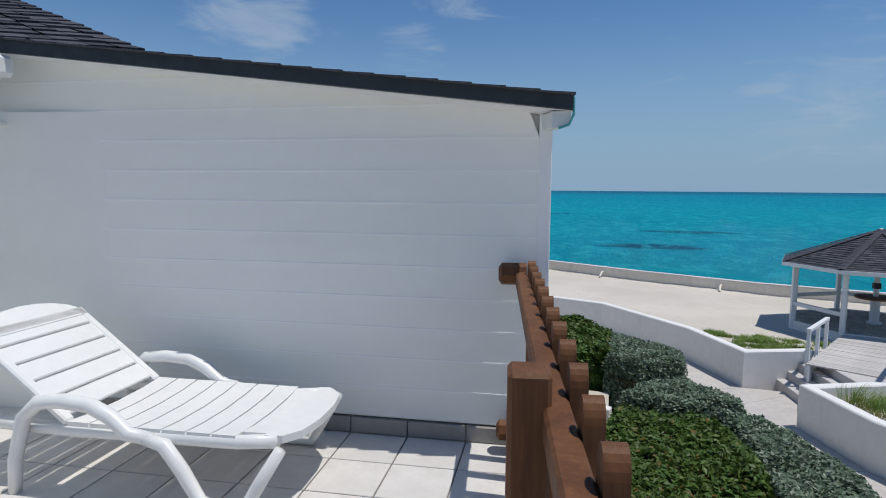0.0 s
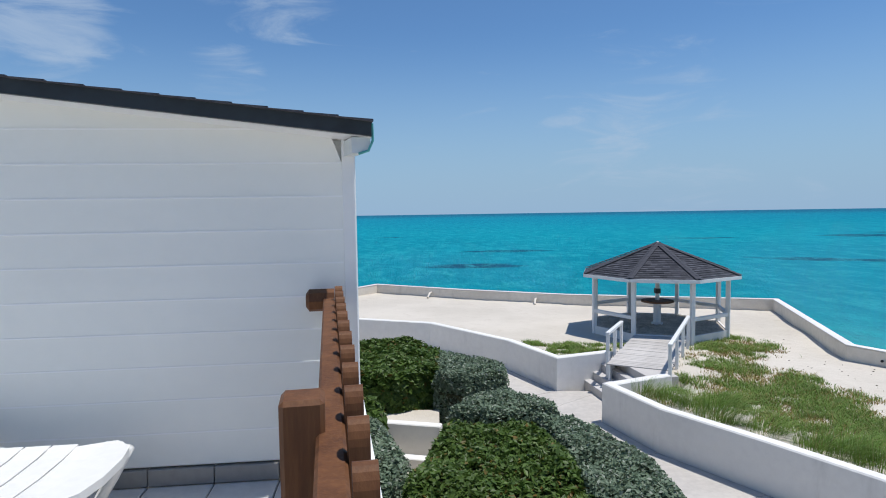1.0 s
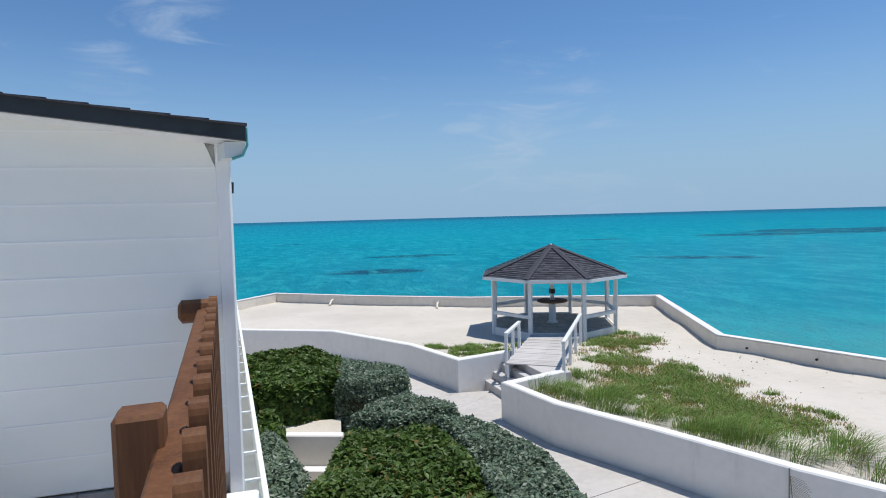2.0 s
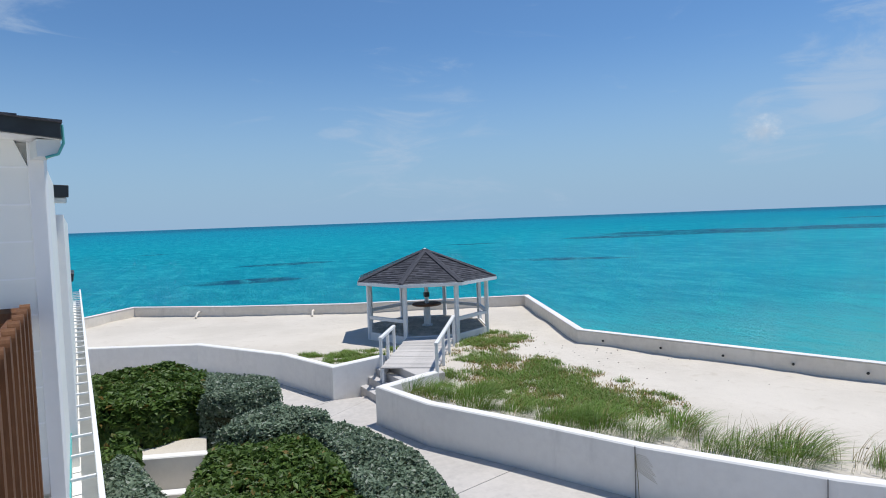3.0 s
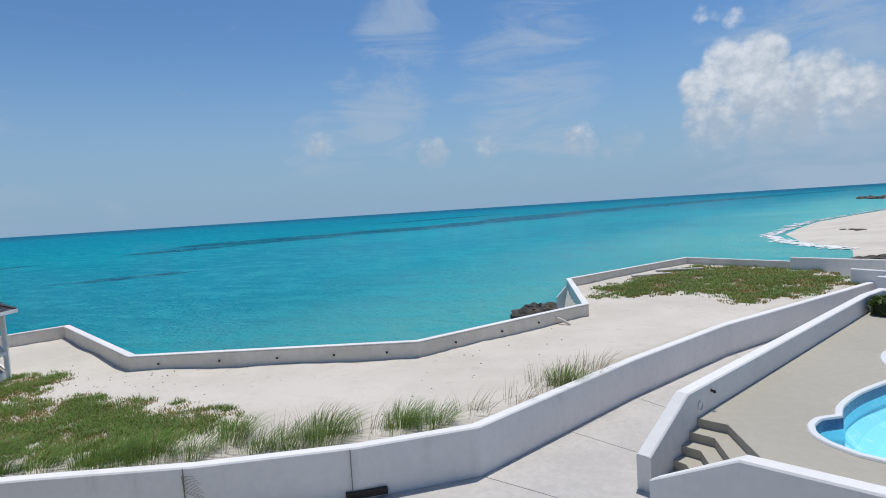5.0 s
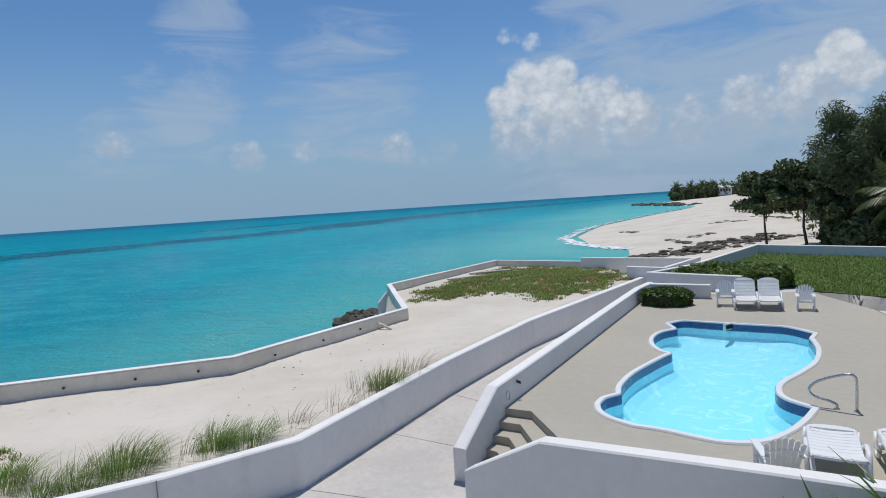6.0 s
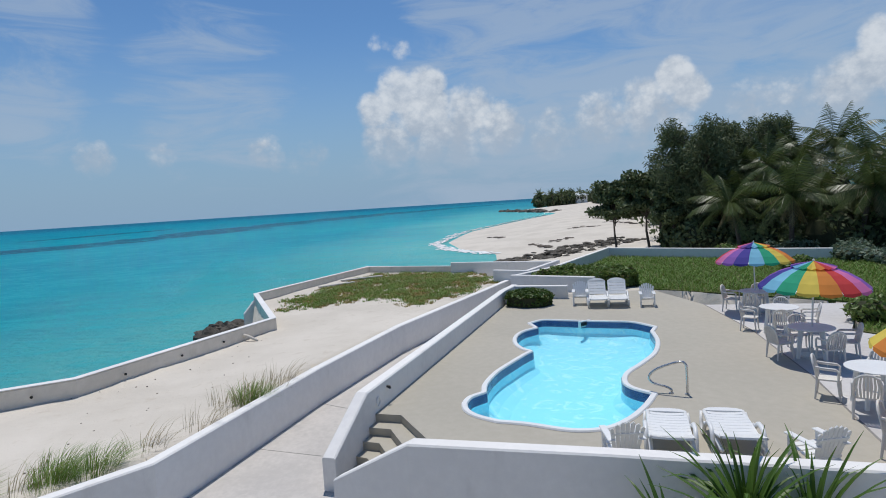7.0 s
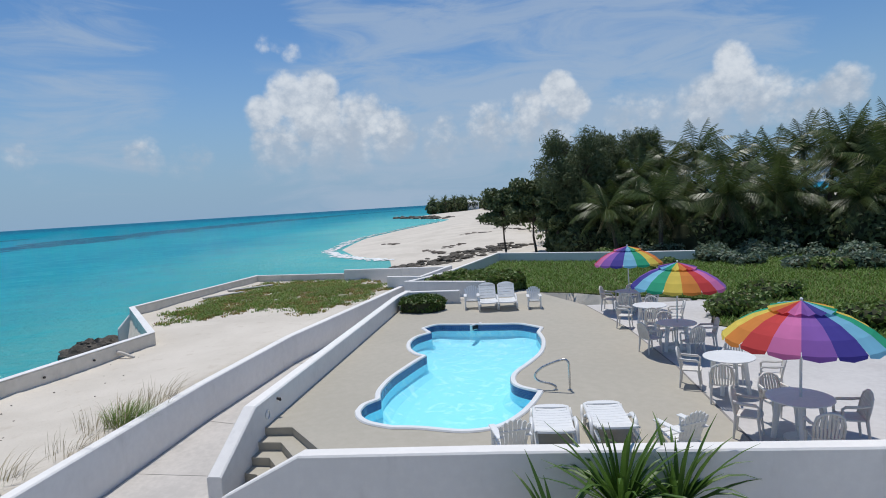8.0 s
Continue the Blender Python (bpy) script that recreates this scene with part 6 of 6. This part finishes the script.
rnd = random.Random(77)
for i in range(12):
    f_ = i / 11
    x, y = 31.5 - 17 * f_ + rnd.uniform(-1.5, 1.5), -20.5 - 6 * f_ + rnd.uniform(-2.5, 2.5) - (4 if i % 3 else 0)
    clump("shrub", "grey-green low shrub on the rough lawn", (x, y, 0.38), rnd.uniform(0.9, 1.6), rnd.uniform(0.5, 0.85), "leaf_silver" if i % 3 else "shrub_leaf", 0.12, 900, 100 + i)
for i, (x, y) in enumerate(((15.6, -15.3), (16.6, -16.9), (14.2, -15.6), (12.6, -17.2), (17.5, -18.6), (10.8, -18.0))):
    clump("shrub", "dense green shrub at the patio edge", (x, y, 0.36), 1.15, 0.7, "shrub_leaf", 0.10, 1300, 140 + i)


def frond(s, base, az, rise, L, rs, droop=0.9, leaflets=26):
    """One pinnate palm leaf: an arched rib with hanging leaflets."""
    p, d = Vector(base), Vector((math.cos(az) * math.cos(rise), math.sin(az) * math.cos(rise), math.sin(rise)))
    side = Vector((-math.sin(az), math.cos(az), 0))
    step = L / leaflets
    rib = [p.copy()]
    for i in range(leaflets):
        f_ = i / leaflets
        d = (d + Vector((0, 0, -droop * step * (0.35 + 1.1 * f_)))).normalized()
        q = p + d * step
        ll = L * 0.30 * math.sin(math.pi * min(0.12 + f_ * 0.88, 0.97)) + 0.06
        for sg in (-1, 1):
            e = (side * sg * 0.72 + d * 0.55 + Vector((0, 0, -0.55 - 0.3 * rs.random()))).normalized() * ll * rs.uniform(0.8, 1.1)
            w = d * 0.034 * (1 if ll > 0.3 else 0.6)
            s.add([tuple(p - w), tuple(p + w), tuple(p + e * 0.6 + w * 0.9), tuple(p + e)], [(0, 1, 2, 3)])
        p = q
        rib.append(p.copy())
    s.tube([tuple(q) for q in rib[::3]], [0.03 * (1 - 0.85 * i / len(rib[::3])) for i in range(len(rib[::3]))], 4, False)


def palm(h, seed, lean):
    rs = random.Random(seed)
    t = thing("palm_tree", "tall coconut palm with arching dark green fronds", "palm tree", group="coconut palms")
    pts = [(lean[0] * (z / h) ** 1.6, lean[1] * (z / h) ** 1.6, z) for z in [h * i / 8 for i in range(9)]]
    part("trunk", Shape().tube(pts, [0.20 - 0.09 * i / 8 for i in range(9)], 8), M["bark"], t, smooth=True)
    s = Shape()
    top = Vector(pts[-1])
    for i in range(22):
        frond(s, top + Vector((0, 0, rs.uniform(-0.2, 0.15))), i * 2.39996 + rs.uniform(-0.2, 0.2), radians(rs.uniform(-30, 78)), rs.uniform(2.7, 4.1), rs, rs.uniform(0.24, 0.46), 34)
    part("crown", s.mesh("crown", M["frond"], False, False), None, t)
    d = Shape()
    for i in range(5):
        frond(d, top + Vector((0, 0, -0.25)), i * 1.3 + rs.uniform(-0.3, 0.3), radians(rs.uniform(-65, -35)), rs.uniform(1.8, 2.4), rs, 0.3, 18)
    part("dead_fronds", d.mesh("dead_fronds", M["blade_dry"], False, False), None, t, "hanging straw-brown fronds")
    return t


def broad_tree(h, r, seed, mat, name, label, category, size=0.16, n=9000, droop=False):
    """Forked trunk and limbs carrying uneven leaf masses with gaps."""
    rs = np.random.RandomState(seed)
    t = thing(name, label, category)
    wood = Shape()
    wood.tube([(0, 0, 0), (0.08 * r, 0.02 * r, h * 0.22), (0.02 * r, 0.06 * r, h * 0.45), (0, 0, h * 0.86)], [0.05 * h ** 0.8 * 0.5, 0.04 * h ** 0.8 * 0.5, 0.03 * h ** 0.8 * 0.5, 0.02], 8)
    pts, nr = [], []
    m = 44 if droop else 26
    for i in range(m):
        a = i * 2.4 + rs.uniform(-0.4, 0.4)
        z = h * ((0.32 if droop else 0.44) + (0.62 if droop else 0.5) * (i / m) ** 0.9)
        reach = r * (1 - 0.55 * max(0, (z / h - 0.55) / 0.45)) * rs.uniform(0.35, 1.0)
        c_ = np.array([reach * math.cos(a), reach * math.sin(a), z + rs.uniform(-0.03, 0.05) * h])
        wood.tube([(0, 0, z * 0.72), tuple(c_ * np.array([0.5, 0.5, 0.92])), tuple(c_)], [0.018 * h ** 0.8 * 0.5, 0.012 * h ** 0.8 * 0.5, 0.01], 5)
        rr = r * (rs.uniform(0.20, 0.34) if not droop else rs.uniform(0.12, 0.25)) * np.array([1, 1, 0.62 if not droop else 1.25])
        u = rs.normal(size=(n // m, 3))
        u /= np.linalg.norm(u, axis=1)[:, None]
        p_ = c_ + u * rr * rs.uniform(0.35, 1.15, (len(u), 1))
        pts.append(p_)
        nr.append(u + np.array([0, 0, 0.3]))
    part("trunk", wood, M["bark"], t)
    p_, q_ = np.concatenate(pts), np.concatenate(nr)
    part("crown", leaf_mesh("crown", leaves(p_, q_, size, rs, 0.9, 5.0 if droop else 1.7), M[mat]), None, t)
    return t


G0 = 0.6
palms = [palm(6.4, 1, (0.7, 0.3)), palm(8.4, 2, (-0.6, 0.8)), palm(4.6, 3, (0.3, -0.8))]
PALMS = [(37.0, -27.2, 1, 0.82), (33.9, -30.6, 1, 0.86), (31.5, -33.5, 0, 0.95), (33.4, -38.4, 1, 0.98), (27.7, -36.3, 1, 0.94), (29.6, -38.8, 1, 0.92), (36.0, -24.8, 2, 0.9), (33.8, -29.0, 2, 1.0), (29.5, -33.0, 2, 1.0), (30.6, -36.8, 0, 1.1), (37.8, -33.5, 1, 1.0), (25.2, -36.0, 0, 1.0), (39.5, -30.0, 1, 0.95),
         (34.9, -23.6, 2, 0.9), (33.0, -25.6, 2, 1.0), (31.2, -28.4, 2, 1.05), (36.4, -29.4, 0, 1.0), (28.6, -31.2, 2, 1.0), (33.2, -34.4, 1, 0.86), (29.0, -36.0, 0, 1.05), (24.2, -39.5, 1, 0.95), (28.2, -40.5, 1, 0.98), (34.8, -35.2, 0, 1.05), (38.5, -26.0, 0, 0.9), (31.8, -30.6, 2, 0.85), (26.5, -33.8, 2, 0.9), (22.4, -36.5, 2, 1.0)]
seen = set()
for i, (x, y, k_, sc) in enumerate(PALMS):
    sc *= 0.84
    m = pose(x, y, G0 - 0.6, 0, 0, i * 67)
    if k_ not in seen:
        seen.add(k_)
        palms[k_].matrix_basis = m
        palms[k_].scale = (sc, sc, sc)
    else:
        c_ = copy_thing(palms[k_], m)
        c_.scale = (sc, sc, sc)

ca = broad_tree(9.0, 4.4, 5, "needle", "casuarina_tree", "tall feathery dark casuarina tree", "tree", 0.075, 26000, True)
ca.matrix_basis = pose(40.6, -24.6, 0.05)
c_ = copy_thing(ca, pose(42.6, -27.0, 0.05, 0, 0, 120))
c_.scale = (0.86, 0.86, 0.86)
c_ = copy_thing(ca, pose(41.5, -28.5, 0.05, 0, 0, 220))
c_.scale = (1.02, 1.02, 1.02)
sg = broad_tree(5.6, 2.15, 9, "dark_leaf", "sea_grape_tree", "dark round-leaved sea grape tree at the beach edge", "tree", 0.17, 9000)
sg.matrix_basis = pose(47.2, -20.7, 0.0)
for i, (x, y, sc) in enumerate(((44.6, -22.3, 1.1), (47.0, -24.6, 1.1), (41.5, -22.6, 0.9), (44.0, -24.8, 1.15))):
    c_ = copy_thing(sg, pose(x, y, 0.05, 0, 0, 70 * i + 30))
    c_.scale = (sc, sc, sc)


def thicket(name, label, line, depth, h, mat, size, n, seed, base=0.0):
    """A belt of undergrowth, too dense to tell its plants apart."""
    rs = np.random.RandomState(seed)
    t = tagged(new(name), label, "undergrowth", kind="stuff")
    pts, nr, core = [], [], Shape()
    m = int(sum(math.hypot(b_[0] - a[0], b_[1] - a[1]) for a, b_ in zip(line, line[1:])) / (h * 0.42)) + 1
    for i in range(m):
        f_ = i / max(m - 1, 1) * (len(line) - 1)
        j = min(int(f_), len(line) - 2)
        x = line[j][0] + (line[j + 1][0] - line[j][0]) * (f_ - j) + rs.uniform(-1, 1) * depth
        y = line[j][1] + (line[j + 1][1] - line[j][1]) * (f_ - j) + rs.uniform(-1, 1) * depth
        hh = h * rs.uniform(0.55, 1.1)
        c_ = np.array([x, y, base + hh * 0.48])
        rr = np.array([hh * rs.uniform(0.45, 0.75), hh * rs.uniform(0.45, 0.75), hh * 0.55])
        u = rs.normal(size=(n // m, 3))
        u /= np.linalg.norm(u, axis=1)[:, None]
        w = 1 + 0.25 * np.sin(u[:, :1] * 5 + i) * np.cos(u[:, 2:] * 6 + i)
        pts.append(c_ + u * rr * w * rs.uniform(0.8, 1.15, (len(u), 1)))
        nr.append(u + np.array([0, 0, 0.25]))
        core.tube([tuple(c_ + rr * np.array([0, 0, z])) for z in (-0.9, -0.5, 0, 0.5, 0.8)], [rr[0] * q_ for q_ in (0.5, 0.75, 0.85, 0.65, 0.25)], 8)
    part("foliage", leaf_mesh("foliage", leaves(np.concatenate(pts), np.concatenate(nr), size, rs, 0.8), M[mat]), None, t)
    # solid fill, its dark colour standing for shade inside the belt
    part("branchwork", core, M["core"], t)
    return t


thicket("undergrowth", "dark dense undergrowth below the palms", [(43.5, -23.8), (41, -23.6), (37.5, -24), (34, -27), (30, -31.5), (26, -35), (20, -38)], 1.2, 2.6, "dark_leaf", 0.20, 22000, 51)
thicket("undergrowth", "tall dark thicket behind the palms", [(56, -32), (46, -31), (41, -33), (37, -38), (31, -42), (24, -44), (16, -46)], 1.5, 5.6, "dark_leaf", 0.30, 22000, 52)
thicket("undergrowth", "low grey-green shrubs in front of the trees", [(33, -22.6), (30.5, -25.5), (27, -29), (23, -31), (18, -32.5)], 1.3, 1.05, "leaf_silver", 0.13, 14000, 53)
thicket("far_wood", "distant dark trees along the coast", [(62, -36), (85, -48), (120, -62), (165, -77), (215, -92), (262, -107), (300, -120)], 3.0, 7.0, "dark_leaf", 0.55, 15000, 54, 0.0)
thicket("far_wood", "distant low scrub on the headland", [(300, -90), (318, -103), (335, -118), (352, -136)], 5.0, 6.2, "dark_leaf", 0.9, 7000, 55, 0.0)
for i, (x, y) in enumerate(((296, -86), (306, -96), (314, -103), (326, -112), (338, -122))):
    c_ = copy_thing(palms[0], pose(x, y, 0.1, 0, 0, i * 80))
    c_.scale = (0.95, 0.95, 0.95)
fh = thing("distant_house", "pale flat-roofed house on the headland", "house", (334, -117, 0.05), 20)
fh.scale = (0.8, 0.8, 0.8)
part("wall", Shape().box(-9, -5, 0, 9, 5, 5.4), M["render"], fh)
part("roof", Shape().add([(-10, -6, 5.4), (10, -6, 5.4), (10, 6, 5.4), (-10, 6, 5.4), (-5, 0, 8.0), (5, 0, 8.0)], [(0, 1, 5, 4), (1, 2, 5), (2, 3, 4, 5), (3, 0, 4), (3, 2, 1, 0)]), M["gutter"], fh, "pale grey hipped roof")
for i in range(4):
    part("window", Shape().box(-9.06, -4 + i * 2.2, 2.6, -8.9, -2.6 + i * 2.2, 4.2), M["black"], fh)


def rock_field(name, label, spots_, seed, kind="stuff", flat=1.0, mat="rock", category="rock"):
    rs = random.Random(seed)
    s = Shape()
    for x, y, r, z in spots_:
        b = bmesh.new()
        bmesh.ops.create_icosphere(b, subdivisions=3 if len(spots_) < 50 else 2, radius=1.0)
        o, k_ = rs.uniform(0, 50), rs.uniform(0.45, 0.8) * flat
        for q in b.verts:
            f_ = 1 + 0.45 * noise.noise(q.co * 1.6 + Vector((o, 0, 0))) + 0.25 * noise.noise(q.co * 4.0 + Vector((o, 3, 0))) + 0.16 * noise.noise(q.co * 9.0 + Vector((0, o, 7)))
            q.co = Vector((q.co.x * r * f_, q.co.y * r * f_, q.co.z * r * f_ * k_)) + Vector((x, y, z))
        b.verts.index_update()
        s.add([q.co[:] for q in b.verts], [[q.index for q in f_.verts] for f_ in b.faces])
        b.free()
    return tagged(new(name, s.mesh(name, M[mat], False, False)), label, category, kind=kind)


rs_ = random.Random(6)
rock_field("shore_rock", "dark jagged rock at the foot of the sea wall", [(29.4 + rs_.uniform(-0.9, 2.2), 6.7 + rs_.uniform(-0.7, 0.7), rs_.uniform(0.3, 0.7), -1.15) for i in range(26)], 1)
rock_field("shore_rocks", "dark rocky ledge crossing the beach", [(51 + 7 * f_ + rs_.uniform(-3.5, 2), -10 - 16 * f_ + rs_.uniform(-1.2, 1.2), rs_.uniform(0.18, 0.5), ground_z(51 + 7 * f_, -10 - 16 * f_) + rs_.uniform(-0.1, 0.15)) for f_ in [i / 320 for i in range(320)]], 2, flat=0.5)
WRACK = [((120, -45), (118, -49)), ((104, -40.4), (89.3, -41.6)), ((86, -36.2), (77.8, -36.7)), ((78.7, -27.6), (78.3, -31)), ((66.5, -18.9), (60.1, -19.0)), ((65.6, -21.2), (67.2, -23.7)), ((82, -17.4), (80, -18.4))]
rock_field("seaweed_wrack", "dark lines of dry seaweed cast up on the beach", [(x0 + (x1 - x0) * f_ + rs_.uniform(-1.2, 1.2), y0 + (y1 - y0) * f_ + rs_.uniform(-0.5, 0.5), rs_.uniform(0.15, 0.45), ground_z(x0 + (x1 - x0) * f_, y0 + (y1 - y0) * f_) + 0.02)
                                                                           for (x0, y0), (x1, y1) in WRACK for f_ in [i / 26 for i in range(26)]], 4, flat=0.25, mat="bark", category="seaweed")
rock_field("beach_litter", "dark twigs and dry scraps on the pale sand", [(x, y, rs_.uniform(0.008, 0.024), ground_z(x, y) + 0.006) for x, y in [(rs_.gauss(12.6, 1.2), rs_.gauss(13.6, 1.8)) for i in range(60)] + [(rs_.uniform(11, 24), rs_.uniform(3, 7)) for i in range(50)]
                                                                     if inside(np.array([x]), np.array([y]), PLOT)[0]], 5, flat=0.6, mat="bark", category="litter")
wall("wall_buttress", [(29.9, 5.05, 0.0), (29.65, 5.55, -0.6)], 0.16, -1.6, 0.40, "white sloping buttress at the foot of the sea wall", "render")
rock_field("point_rocks", "low dark rocky point far along the shore", [(212 + 62 * f_ + rs_.uniform(-4, 4), -66 + 4 * f_ + rs_.uniform(-4, 3), rs_.uniform(0.8, 1.7), -1.25) for f_ in [i / 70 for i in range(70)]], 3)

# surf line along the beach
s = Shape()
surf = smooth_line([(62, -13.0), (67, -11.2), (72, -9.9), (79, -9.4), (86, -10.0), (98, -13.6), (112, -18.0), (133, -28.2), (160, -42.4), (184, -55.8)], 12)
rs = random.Random(12)
for i in range(len(surf) - 1):
    (x0, y0), (x1, y1) = surf[i], surf[i + 1]
    for k_ in range(3):
        o = rs.uniform(-0.4, 1.6) * (1 - k_ * 0.2) - 0.3
        w = rs.uniform(0.25, 0.9)
        s.add([(x0, y0 + o, SEA_Z + 0.05), (x1, y1 + o + rs.uniform(-0.3, 0.3), SEA_Z + 0.05), (x1 + 0.2, y1 + o - w, SEA_Z + 0.10), (x0, y0 + o - w * rs.uniform(0.6, 1.2), SEA_Z + 0.10)], [(0, 1, 2, 3)])
tagged(new("surf", s.mesh("surf", M["foam"], False, False)), "white foam where small waves meet the sand", "surf", kind="stuff")


def yucca():
    """Strap-leaved rosettes rising from the bed below the balcony."""
    t = thing("yucca", "large strap-leaved green yucca with some dry tips", "plant", (6.45, -4.95, PATH_Z))
    rs = random.Random(15)
    part("stem", Shape().tube([(0, 0, 0), (0.05, 0.05, 0.6), (0.0, 0.0, 1.15)], [0.09, 0.08, 0.06], 8), M["bark"], t)
    for hx, hy, hz, n, L in ((0.0, 0.05, 1.02, 95, 1.35), (0.0, -0.75, 0.85, 75, 1.3), (0.1, 0.85, 0.72, 34, 1.1)):
        for i in range(n):
            a = i * 2.39996 + rs.uniform(-0.2, 0.2)
            rise = radians(rs.uniform(2, 66) if i % 4 else rs.uniform(45, 88))
            d = Vector((math.cos(a) * math.cos(rise), math.sin(a) * math.cos(rise), math.sin(rise)))
            side = Vector((-math.sin(a), math.cos(a), 0))
            p, s, ln = Vector((hx, hy, hz)), Shape(), L * rs.uniform(0.6, 1.1)
            m = 6
            o = 0
            dr = rs.uniform(0.06, 0.36)
            for j in range(m + 1):
                f_ = j / m
                w = 0.032 * math.sin(math.pi * (0.18 + 0.80 * f_)) + 0.001
                up = d.cross(side)
                s.v += [tuple(p - side * w), tuple(p + up * w * -0.35), tuple(p + side * w)]
                if j:
                    k_ = 3 * j
                    s.f += [(k_ - 3, k_ - 2, k_ + 1, k_), (k_ - 2, k_ - 1, k_ + 2, k_ + 1)]
                d = (d + Vector((0, 0, -dr * (0.4 + f_)))).normalized()
                p = p + d * ln / m
            part("leaf", s.mesh("leaf", M["yucca"], False, False), None, t)
    return t


yucca()

# drain pipes through the sea wall
pipe = thing("drain_pipe", "short grey drain pipe poking from the sea wall", "pipe", (2.7, 30.2, 0.30), -35, "sea wall pipes")
part("pipe", Shape().tube([(0, 0.1, 0.15), (0, -0.1, 0.12), (0.1, -0.45, -0.05)], 0.05, 8), M["seawall"], pipe)
for x, y, a in ((7.4, 27.05, -32), (21.2, 3.7, -30)):
    copy_thing(pipe, pose(x, y, 0.28, 0, 0, a))
hole = tagged(new("weep_hole", Shape().tube([(0, 0.02, 0), (0, -0.012, 0)], 0.035, 8).mesh("weep_hole", M["black"])), "dark round weep hole in the sea wall", "drain hole", "sea wall weep holes")
hole.matrix_basis = pose(13.3, 14.1, 0.42, 0, 0, -70)
for x, y, a in ((13.95, 12.35, -70), (14.55, 10.7, -70), (15.15, 9.1, -70), (15.7, 7.62, -70), (17.2, 6.02, -30), (18.9, 5.06, -30), (20.4, 4.2, -30)):
    c_ = hole.copy()
    scene.collection.objects.link(c_)
    c_.matrix_basis = pose(x, y, 0.42, 0, 0, a)
for i, (x, y, L, a) in enumerate(((33.4, 2.3, 2.2, -60), (35.6, 1.2, 2.6, -70))):
    whole("plank", Shape().box(0, -0.12, 0, L, 0.12, 0.07, 0.01), M["greywood"], "weathered driftwood plank lying on the sand", "plank", at=pose(x, y, ground_z(x, y) + 0.02, 0, 0, a))
